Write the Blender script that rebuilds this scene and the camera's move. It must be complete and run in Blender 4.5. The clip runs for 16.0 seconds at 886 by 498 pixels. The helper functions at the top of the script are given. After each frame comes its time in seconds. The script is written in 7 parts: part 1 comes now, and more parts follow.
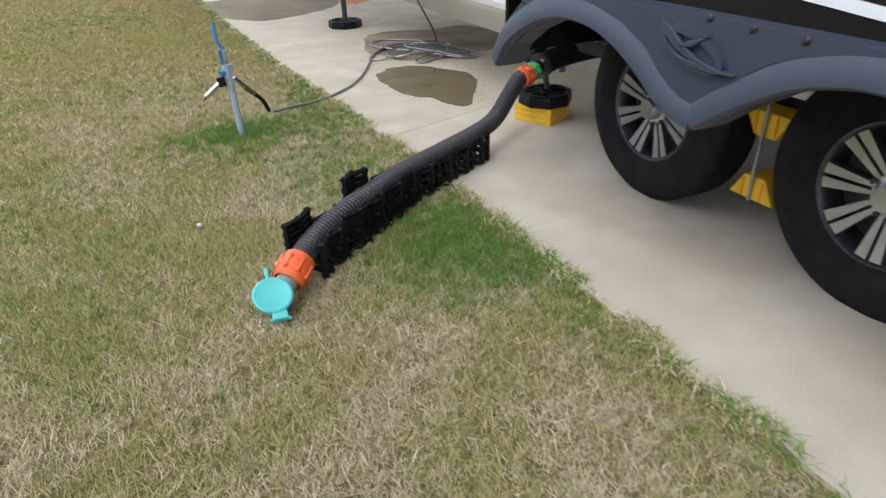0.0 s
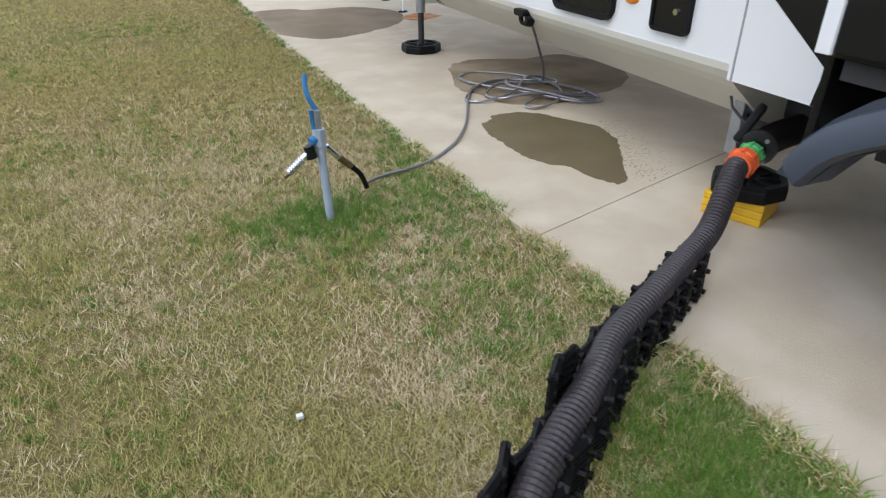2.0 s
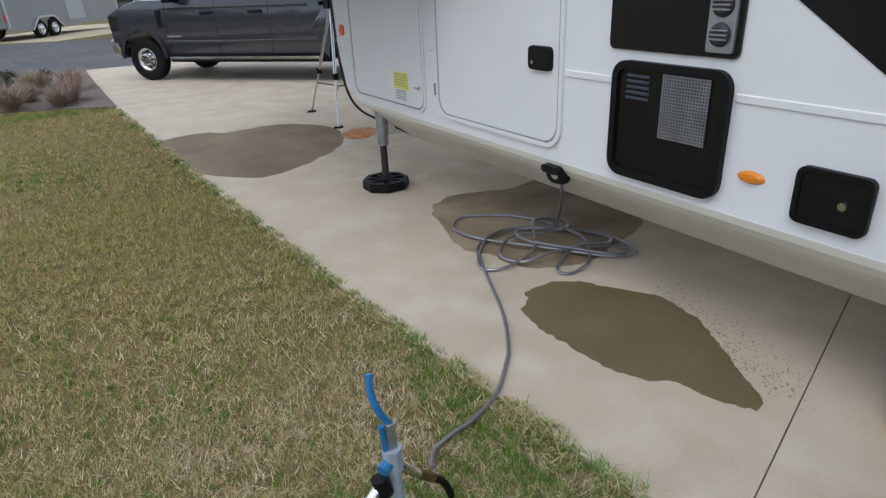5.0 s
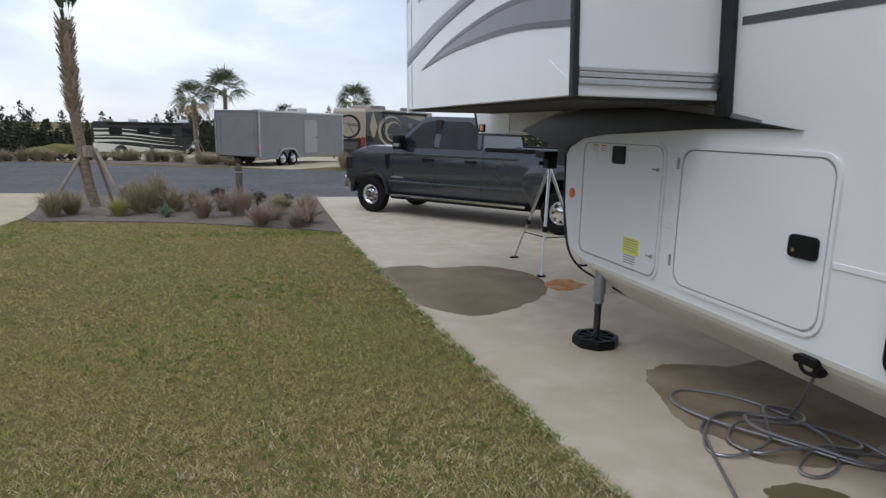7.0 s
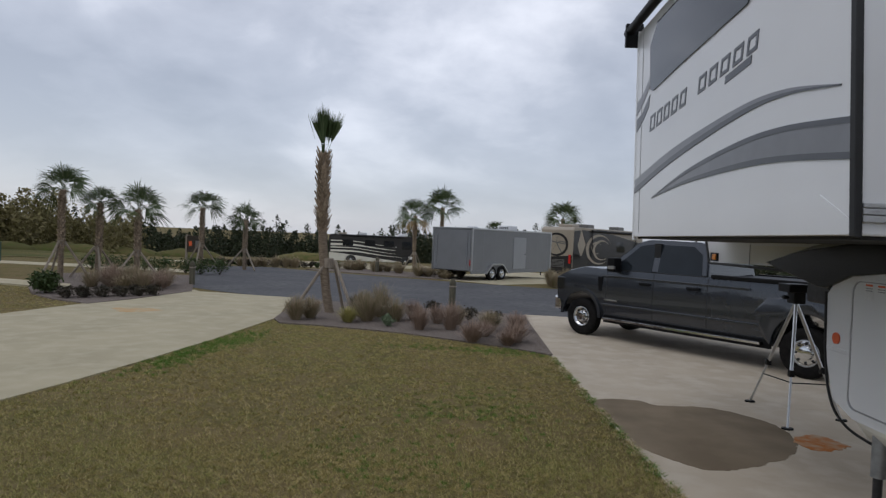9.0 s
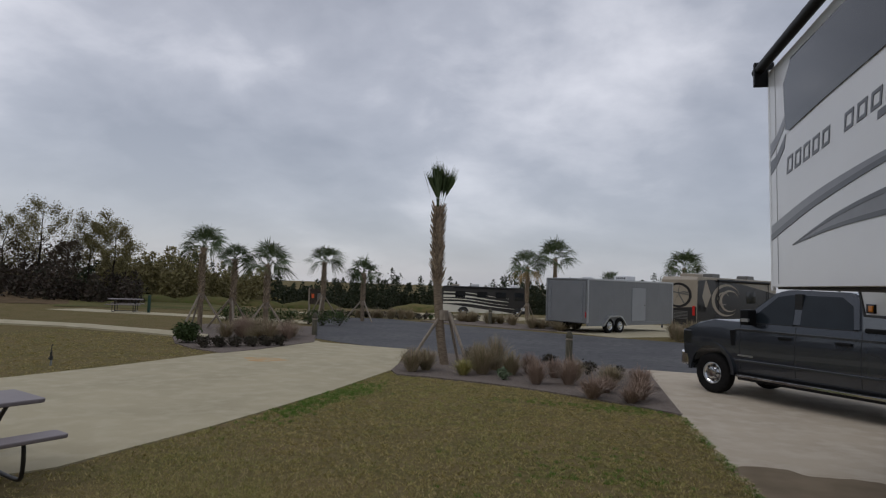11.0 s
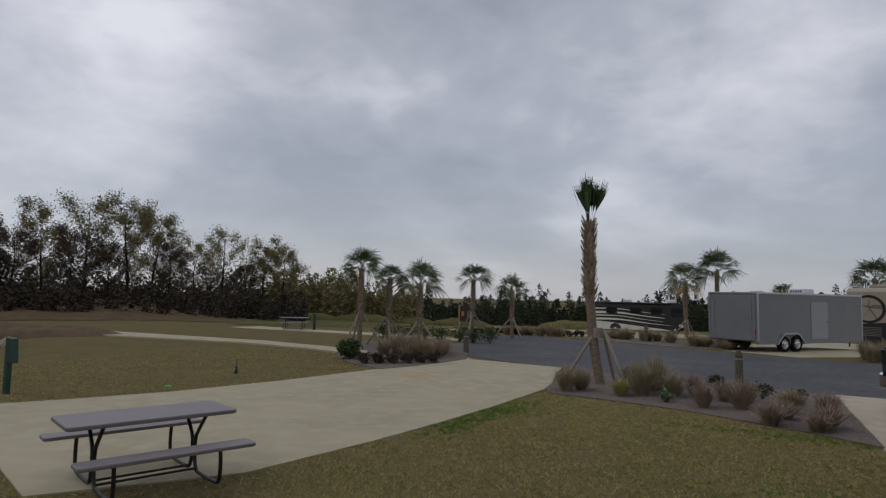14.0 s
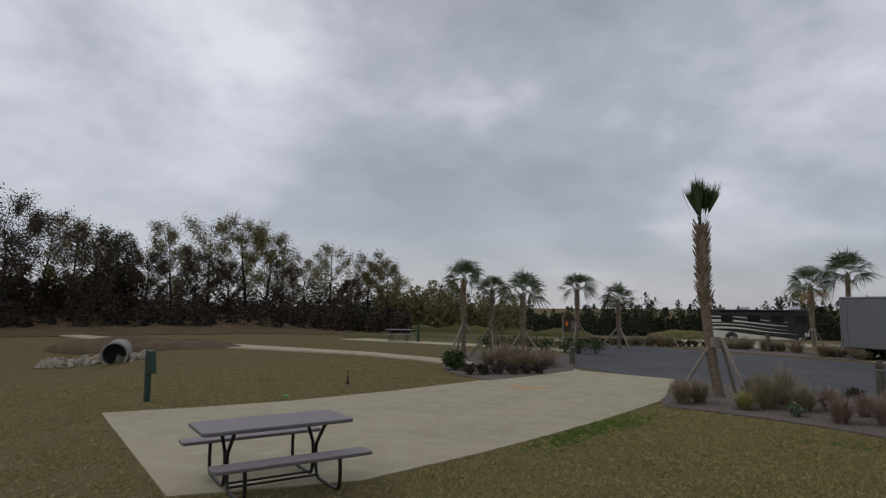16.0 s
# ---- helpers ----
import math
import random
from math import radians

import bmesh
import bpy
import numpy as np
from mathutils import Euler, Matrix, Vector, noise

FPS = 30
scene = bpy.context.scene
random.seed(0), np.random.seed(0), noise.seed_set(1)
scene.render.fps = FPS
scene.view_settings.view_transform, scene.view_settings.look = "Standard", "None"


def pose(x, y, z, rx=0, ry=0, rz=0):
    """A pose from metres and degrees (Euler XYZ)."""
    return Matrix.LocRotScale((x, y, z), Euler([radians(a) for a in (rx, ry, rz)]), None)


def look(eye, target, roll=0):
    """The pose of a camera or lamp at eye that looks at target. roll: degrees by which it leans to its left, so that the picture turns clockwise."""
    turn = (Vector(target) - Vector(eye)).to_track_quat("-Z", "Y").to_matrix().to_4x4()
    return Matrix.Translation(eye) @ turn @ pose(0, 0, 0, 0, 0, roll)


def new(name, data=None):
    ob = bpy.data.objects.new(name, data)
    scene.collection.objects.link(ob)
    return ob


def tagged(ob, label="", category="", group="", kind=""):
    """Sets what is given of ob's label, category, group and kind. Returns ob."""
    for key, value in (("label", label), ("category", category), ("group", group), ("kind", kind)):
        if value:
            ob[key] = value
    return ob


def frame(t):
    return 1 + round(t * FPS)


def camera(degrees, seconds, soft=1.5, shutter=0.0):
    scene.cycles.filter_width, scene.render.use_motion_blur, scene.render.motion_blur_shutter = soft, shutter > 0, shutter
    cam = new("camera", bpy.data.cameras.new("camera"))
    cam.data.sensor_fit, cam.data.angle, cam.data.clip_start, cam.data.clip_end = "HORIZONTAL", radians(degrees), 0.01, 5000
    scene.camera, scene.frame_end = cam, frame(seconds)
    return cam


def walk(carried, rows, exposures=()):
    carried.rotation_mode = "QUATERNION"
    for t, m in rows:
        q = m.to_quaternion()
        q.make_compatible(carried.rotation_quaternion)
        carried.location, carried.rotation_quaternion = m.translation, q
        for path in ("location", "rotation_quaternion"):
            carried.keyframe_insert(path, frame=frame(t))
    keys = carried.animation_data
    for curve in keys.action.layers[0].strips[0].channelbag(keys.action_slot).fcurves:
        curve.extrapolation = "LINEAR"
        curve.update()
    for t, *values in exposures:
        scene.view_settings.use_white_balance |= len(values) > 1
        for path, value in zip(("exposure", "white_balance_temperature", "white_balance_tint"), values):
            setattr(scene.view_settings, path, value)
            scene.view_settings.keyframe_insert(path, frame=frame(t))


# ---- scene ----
cam = camera(71.2, 16.0, soft=1.2, shutter=0.25)
PATH = [
    (0, (0.555, -0.252, 1.437), (1.254, 1.337, 0.443), -2.0),
    (0.5, (0.496, 0.151, 1.419), (1.138, 1.77, 0.435), -1.0),
    (1, (0.466, 0.532, 1.451), (1.106, 2.149, 0.464), -0.7),
    (1.5, (0.461, 0.947, 1.461), (1.119, 2.562, 0.482), -0.3),
    (2, (0.436, 1.278, 1.467), (1.091, 2.888, 0.478), -0.5),
    (2.5, (0.347, 1.56, 1.524), (1.066, 3.142, 0.533), -0.9),
    (3, (0.393, 1.824, 1.548), (1.191, 3.363, 0.551), -2.5),
    (3.2, (0.416, 1.933, 1.573), (1.248, 3.452, 0.574), -3.2),
    (5.3, (0.333, 2.939, 1.841), (1.319, 4.504, 1.082), -2.9),
    (5.5, (0.327, 2.993, 1.835), (1.3, 4.592, 1.129), -2.3),
    (6, (0.207, 3.012, 1.878), (1.076, 4.705, 1.264), -1.5),
    (6.5, (0.042, 2.991, 1.971), (0.764, 4.785, 1.461), -0.6),
    (7, (-0.146, 2.902, 1.971), (0.428, 4.778, 1.585), 1.1),
    (7.5, (-0.212, 2.936, 2.004), (0.214, 4.869, 1.713), 1.3),
    (8, (-0.232, 3.032, 2.03), (0.005, 5.009, 1.836), 1.9),
    (8.5, (-0.268, 3.087, 2.047), (-0.199, 5.082, 1.923), 2.2),
    (9, (-0.336, 3.045, 2.074), (-0.398, 5.044, 2.035), 2.4),
    (9.2, (-0.356, 3.031, 2.076), (-0.463, 5.028, 2.072), 2.4),
    (11.5, (-0.42, 3.09, 2.089), (-0.92, 5.023, 2.209), 1.9),
    (12, (-0.434, 3.076, 2.095), (-1.014, 4.986, 2.221), 1.9),
    (12.5, (-0.462, 3.082, 2.092), (-1.12, 4.966, 2.224), 1.7),
    (13, (-0.483, 3.078, 2.094), (-1.217, 4.933, 2.232), 1.6),
    (13.5, (-0.495, 3.061, 2.102), (-1.301, 4.886, 2.243), 1.4),
    (14, (-0.503, 3.046, 2.108), (-1.368, 4.843, 2.261), 1.2),
    (14.5, (-0.536, 3.042, 2.105), (-1.462, 4.807, 2.272), 1.0),
    (15, (-0.539, 3.02, 2.11), (-1.536, 4.744, 2.286), 0.8),
    (15.5, (-0.559, 3.011, 2.104), (-1.63, 4.69, 2.285), 0.5),
    (16, (-0.581, 2.996, 2.1), (-1.72, 4.63, 2.284), 0.3),
]
EXPOSURES = [(0.0, 1.4, 6200, 10), (1.5, 1.35, 6200, 10), (3.0, 1.12, 6200, 10), (5.5, 0.72, 6150, 10), (7.0, 0.48, 6200, 10), (8.0, 0.18, 6250, 11), (9.0, -0.1, 6350, 12), (11.5, -0.45, 6500, 13), (16.0, -0.54, 6500, 13)]
walk(cam, [(t, look(eye, target, roll)) for t, eye, target, roll in PATH], EXPOSURES)

# ---- world and sun: overcast ----
world = bpy.data.worlds.new("overcast_sky")
scene.world = world
world.use_nodes = True
wn, wl = world.node_tree.nodes, world.node_tree.links
wn.clear()


def wnode(kind, **vals):
    n = wn.new(kind)
    for k, v in vals.items():
        n.inputs[k].default_value = v
    return n


sky = wn.new("ShaderNodeTexSky")
sky.sky_type, sky.sun_disc = "NISHITA", False
sky.sun_elevation, sky.sun_rotation = radians(48), radians(-40)
tc = wn.new("ShaderNodeTexCoord")
sep = wn.new("ShaderNodeSeparateXYZ")
wl.new(tc.outputs["Generated"], sep.inputs[0])
lift = wn.new("ShaderNodeMath")
lift.operation, lift.inputs[1].default_value = "MAXIMUM", 0.0
wl.new(sep.outputs["Z"], lift.inputs[0])
add = wn.new("ShaderNodeMath")
add.operation, add.inputs[1].default_value = "ADD", 0.34
wl.new(lift.outputs[0], add.inputs[0])
deck = wn.new("ShaderNodeCombineXYZ")
for axis in "XY":
    d = wn.new("ShaderNodeMath")
    d.operation = "DIVIDE"
    wl.new(sep.outputs[axis], d.inputs[0])
    wl.new(add.outputs[0], d.inputs[1])
    wl.new(d.outputs[0], deck.inputs[axis])
big = wnode("ShaderNodeTexNoise", Scale=0.95, Detail=5.0, Roughness=0.42, Distortion=0.5)
wl.new(deck.outputs[0], big.inputs["Vector"])
fine = wnode("ShaderNodeTexNoise", Scale=4.2, Detail=5.0, Roughness=0.55, Distortion=0.2)
wl.new(deck.outputs[0], fine.inputs["Vector"])
mixn = wn.new("ShaderNodeMix")
mixn.data_type, mixn.inputs["Factor"].default_value = "FLOAT", 0.2
wl.new(big.outputs["Fac"], mixn.inputs["A"])
wl.new(fine.outputs["Fac"], mixn.inputs["B"])
ramp = wn.new("ShaderNodeValToRGB")
els = ramp.color_ramp.elements
els[0].position, els[0].color = 0.395, (0.30, 0.33, 0.385, 1)
els[1].position, els[1].color = 0.615, (0.92, 0.94, 0.99, 1)
e = els.new(0.5)
e.color = (0.49, 0.52, 0.58, 1)
wl.new(mixn.outputs["Result"], ramp.inputs[0])
low = wn.new("ShaderNodeMapRange")
low.inputs["From Min"].default_value, low.inputs["From Max"].default_value = 0.02, 0.32
low.inputs["To Min"].default_value, low.inputs["To Max"].default_value = 0.8, 0.0
wl.new(sep.outputs["Z"], low.inputs["Value"])
haze = wn.new("ShaderNodeMix")
haze.data_type = "RGBA"
haze.inputs["B"].default_value = (0.46, 0.50, 0.565, 1)
wl.new(low.outputs[0], haze.inputs["Factor"])
wl.new(ramp.outputs[0], haze.inputs["A"])
skyscale = wn.new("ShaderNodeMix")
skyscale.data_type, skyscale.blend_type = "RGBA", "ADD"
skyscale.inputs["Factor"].default_value = 0.02
wl.new(haze.outputs["Result"], skyscale.inputs["A"])
wl.new(sky.outputs[0], skyscale.inputs["B"])
bg = wnode("ShaderNodeBackground", Strength=1.0)
wl.new(skyscale.outputs["Result"], bg.inputs[0])
wout = wn.new("ShaderNodeOutputWorld")
wl.new(bg.outputs[0], wout.inputs[0])

sun_data = bpy.data.lights.new("sun", "SUN")
sun_data.energy, sun_data.angle, sun_data.color = 0.5, radians(25), (1.0, 0.97, 0.93)
sun = new("sun", sun_data)
sun.matrix_world = look((-8, -6, 14), (0, 0, 0))

# ---- materials ----


def mat(name, base, rough=0.6, metal=0.0, var=0.0, scale=6.0, bump=0.0, bump_scale=60.0, other=None, spec=0.5,
        island=0.0, coat=0.0, obrand=0.0, stretch=None, detail=5.0, lo=0.35, hi=0.65, other2=None, scale2=0.6, alpha=1.0, trans=0.0):
    """A principled material: base mixed with other by noise at two scales, with fine relief."""
    m = bpy.data.materials.new(name)
    m.use_nodes = True
    n, l = m.node_tree.nodes, m.node_tree.links
    p = n["Principled BSDF"]
    p.inputs["Roughness"].default_value = rough
    p.inputs["Metallic"].default_value = metal
    p.inputs["Specular IOR Level"].default_value = spec
    p.inputs["Coat Weight"].default_value = coat
    p.inputs["Transmission Weight"].default_value = trans
    base4 = (*base, 1)
    p.inputs["Base Color"].default_value = base4
    geo = n.new("ShaderNodeNewGeometry")
    vec = geo.outputs["Position"]
    if stretch:
        mp = n.new("ShaderNodeMapping")
        mp.inputs["Scale"].default_value = stretch
        l.new(vec, mp.inputs["Vector"])
        vec = mp.outputs[0]
    col = None

    def mixed(fac, a, b):
        mx = n.new("ShaderNodeMix")
        mx.data_type = "RGBA"
        l.new(fac, mx.inputs["Factor"])
        if hasattr(a, "is_linked"):
            l.new(a, mx.inputs["A"])
        else:
            mx.inputs["A"].default_value = (*a, 1)
        mx.inputs["B"].default_value = (*b, 1)
        return mx.outputs["Result"]

    def noisefac(s, a, b, det=detail):
        t = n.new("ShaderNodeTexNoise")
        t.inputs["Scale"].default_value = s
        t.inputs["Detail"].default_value = det
        l.new(vec, t.inputs["Vector"])
        r = n.new("ShaderNodeMapRange")
        r.inputs["From Min"].default_value, r.inputs["From Max"].default_value = a, b
        l.new(t.outputs["Fac"], r.inputs["Value"])
        return r.outputs[0]

    if other is None and var > 0:
        other = tuple(c * (1 - var) for c in base)
    if other is not None:
        col = mixed(noisefac(scale, lo, hi), base, other)
    if other2 is not None:
        col = mixed(noisefac(scale2, 0.45, 0.68), col if col is not None else base, other2)
    if island or obrand:
        src = geo.outputs["Random Per Island"]
        if obrand:
            oi = n.new("ShaderNodeObjectInfo")
            src = oi.outputs["Random"]
        h = n.new("ShaderNodeHueSaturation")
        r = n.new("ShaderNodeMapRange")
        k = island or obrand
        r.inputs["To Min"].default_value, r.inputs["To Max"].default_value = 1 - k, 1 + k
        l.new(src, r.inputs["Value"])
        l.new(r.outputs[0], h.inputs["Value"])
        if col is not None:
            l.new(col, h.inputs["Color"])
        else:
            h.inputs["Color"].default_value = base4
        col = h.outputs[0]
    if col is not None:
        l.new(col, p.inputs["Base Color"])
    if bump:
        t = n.new("ShaderNodeTexNoise")
        t.inputs["Scale"].default_value = bump_scale
        t.inputs["Detail"].default_value = 4
        l.new(vec, t.inputs["Vector"])
        b = n.new("ShaderNodeBump")
        b.inputs["Strength"].default_value = bump
        b.inputs["Distance"].default_value = 0.01
        l.new(t.outputs["Fac"], b.inputs["Height"])
        l.new(b.outputs[0], p.inputs["Normal"])
    return m


def blade_mat(name, a, b, c):
    """Leaf blades: each island takes a colour between three."""
    m = bpy.data.materials.new(name)
    m.use_nodes = True
    n, l = m.node_tree.nodes, m.node_tree.links
    p = n["Principled BSDF"]
    p.inputs["Roughness"].default_value = 0.65
    p.inputs["Specular IOR Level"].default_value = 0.25
    g = n.new("ShaderNodeNewGeometry")
    r = n.new("ShaderNodeValToRGB")
    r.color_ramp.elements[0].color, r.color_ramp.elements[1].color = (*a, 1), (*c, 1)
    r.color_ramp.elements.new(0.5).color = (*b, 1)
    l.new(g.outputs["Random Per Island"], r.inputs[0])
    l.new(r.outputs[0], p.inputs["Base Color"])
    return m


M = {}
M["turf"] = mat("dormant_turf", (0.165, 0.126, 0.06), 0.95, other=(0.115, 0.105, 0.038), scale=0.9, other2=(0.22, 0.17, 0.088), scale2=14.0, bump=1.0, bump_scale=70, spec=0.05)
M["meadow"] = mat("rough_green_meadow", (0.095, 0.09, 0.036), 0.95, other=(0.17, 0.14, 0.06), scale=0.12, other2=(0.085, 0.10, 0.03), scale2=1.2, bump=1.0, bump_scale=9, spec=0.05)
M["field_brown"] = mat("dead_brown_field_grass", (0.135, 0.092, 0.055), 0.95, other=(0.095, 0.068, 0.042), scale=0.4, other2=(0.17, 0.125, 0.07), scale2=2.5, bump=1.0, bump_scale=9, spec=0.05)
M["concrete"] = mat("broom_concrete", (0.52, 0.445, 0.34), 0.85, other=(0.45, 0.38, 0.288), scale=0.8, other2=(0.55, 0.485, 0.385), scale2=2.6, bump=0.25, bump_scale=160, spec=0.2)
M["rust_faint"] = mat("faint_ochre_stain", (0.52, 0.32, 0.14), 0.85, other=(0.45, 0.39, 0.26), scale=3.0, spec=0.2)
M["concrete_far"] = mat("pale_concrete", (0.45, 0.395, 0.265), 0.85, other=(0.395, 0.345, 0.23), scale=0.7, other2=(0.48, 0.43, 0.30), scale2=2.5, bump=0.2, bump_scale=120, spec=0.25)
M["wet"] = mat("wet_silty_water", (0.135, 0.108, 0.058), 0.07, other=(0.17, 0.138, 0.08), scale=2.0, spec=0.4)
M["damp"] = mat("damp_concrete", (0.165, 0.125, 0.078), 0.65, other=(0.23, 0.18, 0.118), scale=1.6, bump=0.05, bump_scale=150, spec=0.12)
M["damp_ring"] = mat("drying_concrete", (0.185, 0.14, 0.085), 0.8, other=(0.29, 0.235, 0.165), scale=2.0, bump=0.1, bump_scale=150, spec=0.1)
M["rust"] = mat("rust_stain", (0.44, 0.16, 0.04), 0.85, other=(0.44, 0.33, 0.22), scale=5.0, lo=0.45, hi=0.65, spec=0.15)
M["asphalt"] = mat("asphalt", (0.085, 0.085, 0.09), 0.85, other=(0.12, 0.118, 0.118), scale=0.5, other2=(0.065, 0.066, 0.07), scale2=4.0, bump=0.5, bump_scale=120, spec=0.3)
M["mulch"] = mat("grey_pine_mulch", (0.19, 0.158, 0.135), 0.95, other=(0.125, 0.10, 0.085), scale=14, other2=(0.25, 0.215, 0.185), scale2=30, bump=1.0, bump_scale=60, spec=0.1)
M["chips"] = blade_mat("pine_straw", (0.15, 0.115, 0.095), (0.25, 0.205, 0.18), (0.34, 0.285, 0.245))
M["white"] = mat("white_gelcoat", (0.78, 0.785, 0.79), 0.24, var=0.05, scale=0.8, spec=0.5, coat=0.2)
M["cream"] = mat("cream_gelcoat", (0.66, 0.64, 0.56), 0.35, var=0.08, scale=1.5, spec=0.5)
M["black"] = mat("black_gloss_panel", (0.008, 0.008, 0.009), 0.25, var=0.3, scale=3, spec=0.35)
M["blackplastic"] = mat("black_plastic", (0.0065, 0.0065, 0.007), 0.5, var=0.35, scale=30, bump=0.1, spec=0.2)
M["rubber"] = mat("tyre_rubber", (0.0085, 0.008, 0.008), 0.78, other=(0.015, 0.014, 0.013), scale=12, bump=0.3, bump_scale=80, spec=0.12)
M["rim_dark"] = mat("dark_machined_rim", (0.10, 0.10, 0.105), 0.4, metal=0.9, var=0.2, scale=20)
M["slate"] = mat("slate_blue_fender", (0.04, 0.05, 0.07), 0.45, var=0.12, scale=5, spec=0.5)
M["decal"] = mat("grey_vinyl_decal", (0.21, 0.215, 0.23), 0.3, var=0.1, scale=6)
M["decal_dark"] = mat("charcoal_vinyl_decal", (0.075, 0.08, 0.09), 0.3, var=0.1, scale=6)
M["cab_glass"] = mat("cab_window_glass", (0.022, 0.028, 0.034), 0.08, var=0.35, scale=1.2, spec=0.3)
M["glass_dark"] = mat("tinted_glass", (0.015, 0.018, 0.022), 0.05, var=0.2, scale=1, spec=0.7)
M["alu"] = mat("brushed_aluminium", (0.62, 0.63, 0.64), 0.32, metal=1.0, var=0.12, scale=20)
M["chrome"] = mat("chrome", (0.75, 0.76, 0.77), 0.1, metal=1.0, var=0.05, scale=10)
M["gunmetal"] = mat("dark_steel", (0.06, 0.06, 0.062), 0.5, metal=0.6, var=0.3, scale=15)
M["galv"] = mat("galvanised_steel", (0.42, 0.44, 0.46), 0.45, metal=0.8, var=0.25, scale=14)
M["hose"] = mat("sewer_hose_vinyl", (0.034, 0.028, 0.031), 0.42, var=0.25, scale=18, spec=0.4)
M["orange"] = mat("orange_plastic", (0.85, 0.14, 0.035), 0.4, var=0.18, scale=25)
M["teal"] = mat("teal_plastic", (0.10, 0.50, 0.47), 0.45, var=0.1, scale=12)
M["green_plastic"] = mat("green_plastic", (0.08, 0.42, 0.13), 0.4, var=0.1, scale=20)
M["clear"] = mat("cloudy_clear_plastic", (0.42, 0.38, 0.34), 0.15, var=0.2, scale=18, trans=0.35)
M["yellow"] = mat("yellow_plastic", (0.72, 0.42, 0.012), 0.45, var=0.15, scale=14)
M["amber"] = mat("amber_lens", (0.75, 0.24, 0.02), 0.25, var=0.1, scale=40)
M["red"] = mat("red_lens", (0.55, 0.025, 0.02), 0.25, var=0.1, scale=40)
M["redorange"] = mat("orange_reflector", (0.75, 0.13, 0.04), 0.3, var=0.1, scale=60)
M["label_yellow"] = mat("yellow_sticker", (0.72, 0.72, 0.06), 0.5, var=0.08, scale=40)
M["label_grey"] = mat("print_grey", (0.33, 0.33, 0.34), 0.6, var=0.1, scale=60)
M["pvc"] = mat("grey_pvc_pipe", (0.34, 0.40, 0.47), 0.5, var=0.15, scale=14)
M["blue"] = mat("blue_coated_handle", (0.03, 0.19, 0.42), 0.4, var=0.3, scale=25)
M["brass"] = mat("tarnished_brass", (0.24, 0.17, 0.075), 0.45, metal=0.7, var=0.4, scale=30)
M["steelhose"] = mat("braided_steel_hose", (0.34, 0.34, 0.36), 0.36, metal=0.7, var=0.4, scale=160)
M["truck"] = mat("grey_metallic_paint", (0.04, 0.046, 0.056), 0.25, metal=0.35, var=0.06, scale=3, coat=1.0)
M["trailer"] = mat("grey_aluminium_skin", (0.23, 0.235, 0.24), 0.4, metal=0.15, var=0.08, scale=1.5)
M["trailer_door"] = mat("pale_trailer_door", (0.33, 0.34, 0.35), 0.4, var=0.06, scale=2)
M["tan"] = mat("champagne_coach_paint", (0.36, 0.31, 0.24), 0.3, var=0.08, scale=1)
M["coach_dark"] = mat("black_coach_paint", (0.03, 0.028, 0.028), 0.25, var=0.1, scale=1)
M["coach_grey"] = mat("grey_coach_paint", (0.15, 0.145, 0.135), 0.3, var=0.1, scale=1)
M["trunk"] = mat("palm_trunk_bark", (0.27, 0.215, 0.155), 0.9, other=(0.15, 0.115, 0.085), scale=14, bump=0.8, bump_scale=30, stretch=(1, 1, 3.0), spec=0.1)
M["boot"] = mat("palm_boot", (0.38, 0.30, 0.215), 0.85, other=(0.22, 0.165, 0.115), scale=16, bump=0.4, island=0.3, spec=0.15)
M["frond"] = blade_mat("palm_frond", (0.04, 0.065, 0.022), (0.06, 0.09, 0.033), (0.095, 0.12, 0.05))
M["frond_dead"] = blade_mat("dead_frond", (0.30, 0.19, 0.07), (0.36, 0.25, 0.10), (0.24, 0.15, 0.06))
M["stake"] = mat("weathered_stake", (0.33, 0.28, 0.225), 0.85, other=(0.23, 0.19, 0.145), scale=10, bump=0.3, stretch=(3, 3, 0.5))
M["bollard"] = mat("treated_timber_post", (0.12, 0.105, 0.07), 0.85, other=(0.075, 0.07, 0.045), scale=9, bump=0.4, stretch=(3, 3, 0.4))
M["blade_dry"] = blade_mat("turf_blades", (0.78, 0.655, 0.465), (0.55, 0.45, 0.29), (0.34, 0.28, 0.145))
M["blade_olive"] = blade_mat("olive_turf_blades", (0.51, 0.43, 0.19), (0.375, 0.345, 0.12), (0.23, 0.24, 0.06))
M["blade_far"] = blade_mat("far_turf_blades", (0.57, 0.46, 0.225), (0.385, 0.315, 0.112), (0.235, 0.2, 0.06))
M["blade_green"] = blade_mat("green_blades", (0.075, 0.17, 0.02), (0.115, 0.235, 0.032), (0.20, 0.29, 0.06))
M["orn"] = blade_mat("ornamental_grass", (0.42, 0.335, 0.23), (0.32, 0.255, 0.165), (0.20, 0.19, 0.09))
M["orn_brown"] = blade_mat("dry_clump", (0.31, 0.22, 0.17), (0.40, 0.30, 0.23), (0.21, 0.15, 0.11))
M["shrub"] = blade_mat("shrub_leaf", (0.045, 0.075, 0.02), (0.065, 0.095, 0.028), (0.035, 0.05, 0.018))
M["shrub_dark"] = blade_mat("dark_shrub_leaf", (0.05, 0.042, 0.03), (0.07, 0.055, 0.04), (0.04, 0.045, 0.022))
M["sage"] = blade_mat("pale_succulent_leaf", (0.17, 0.22, 0.13), (0.14, 0.19, 0.10), (0.21, 0.25, 0.16))
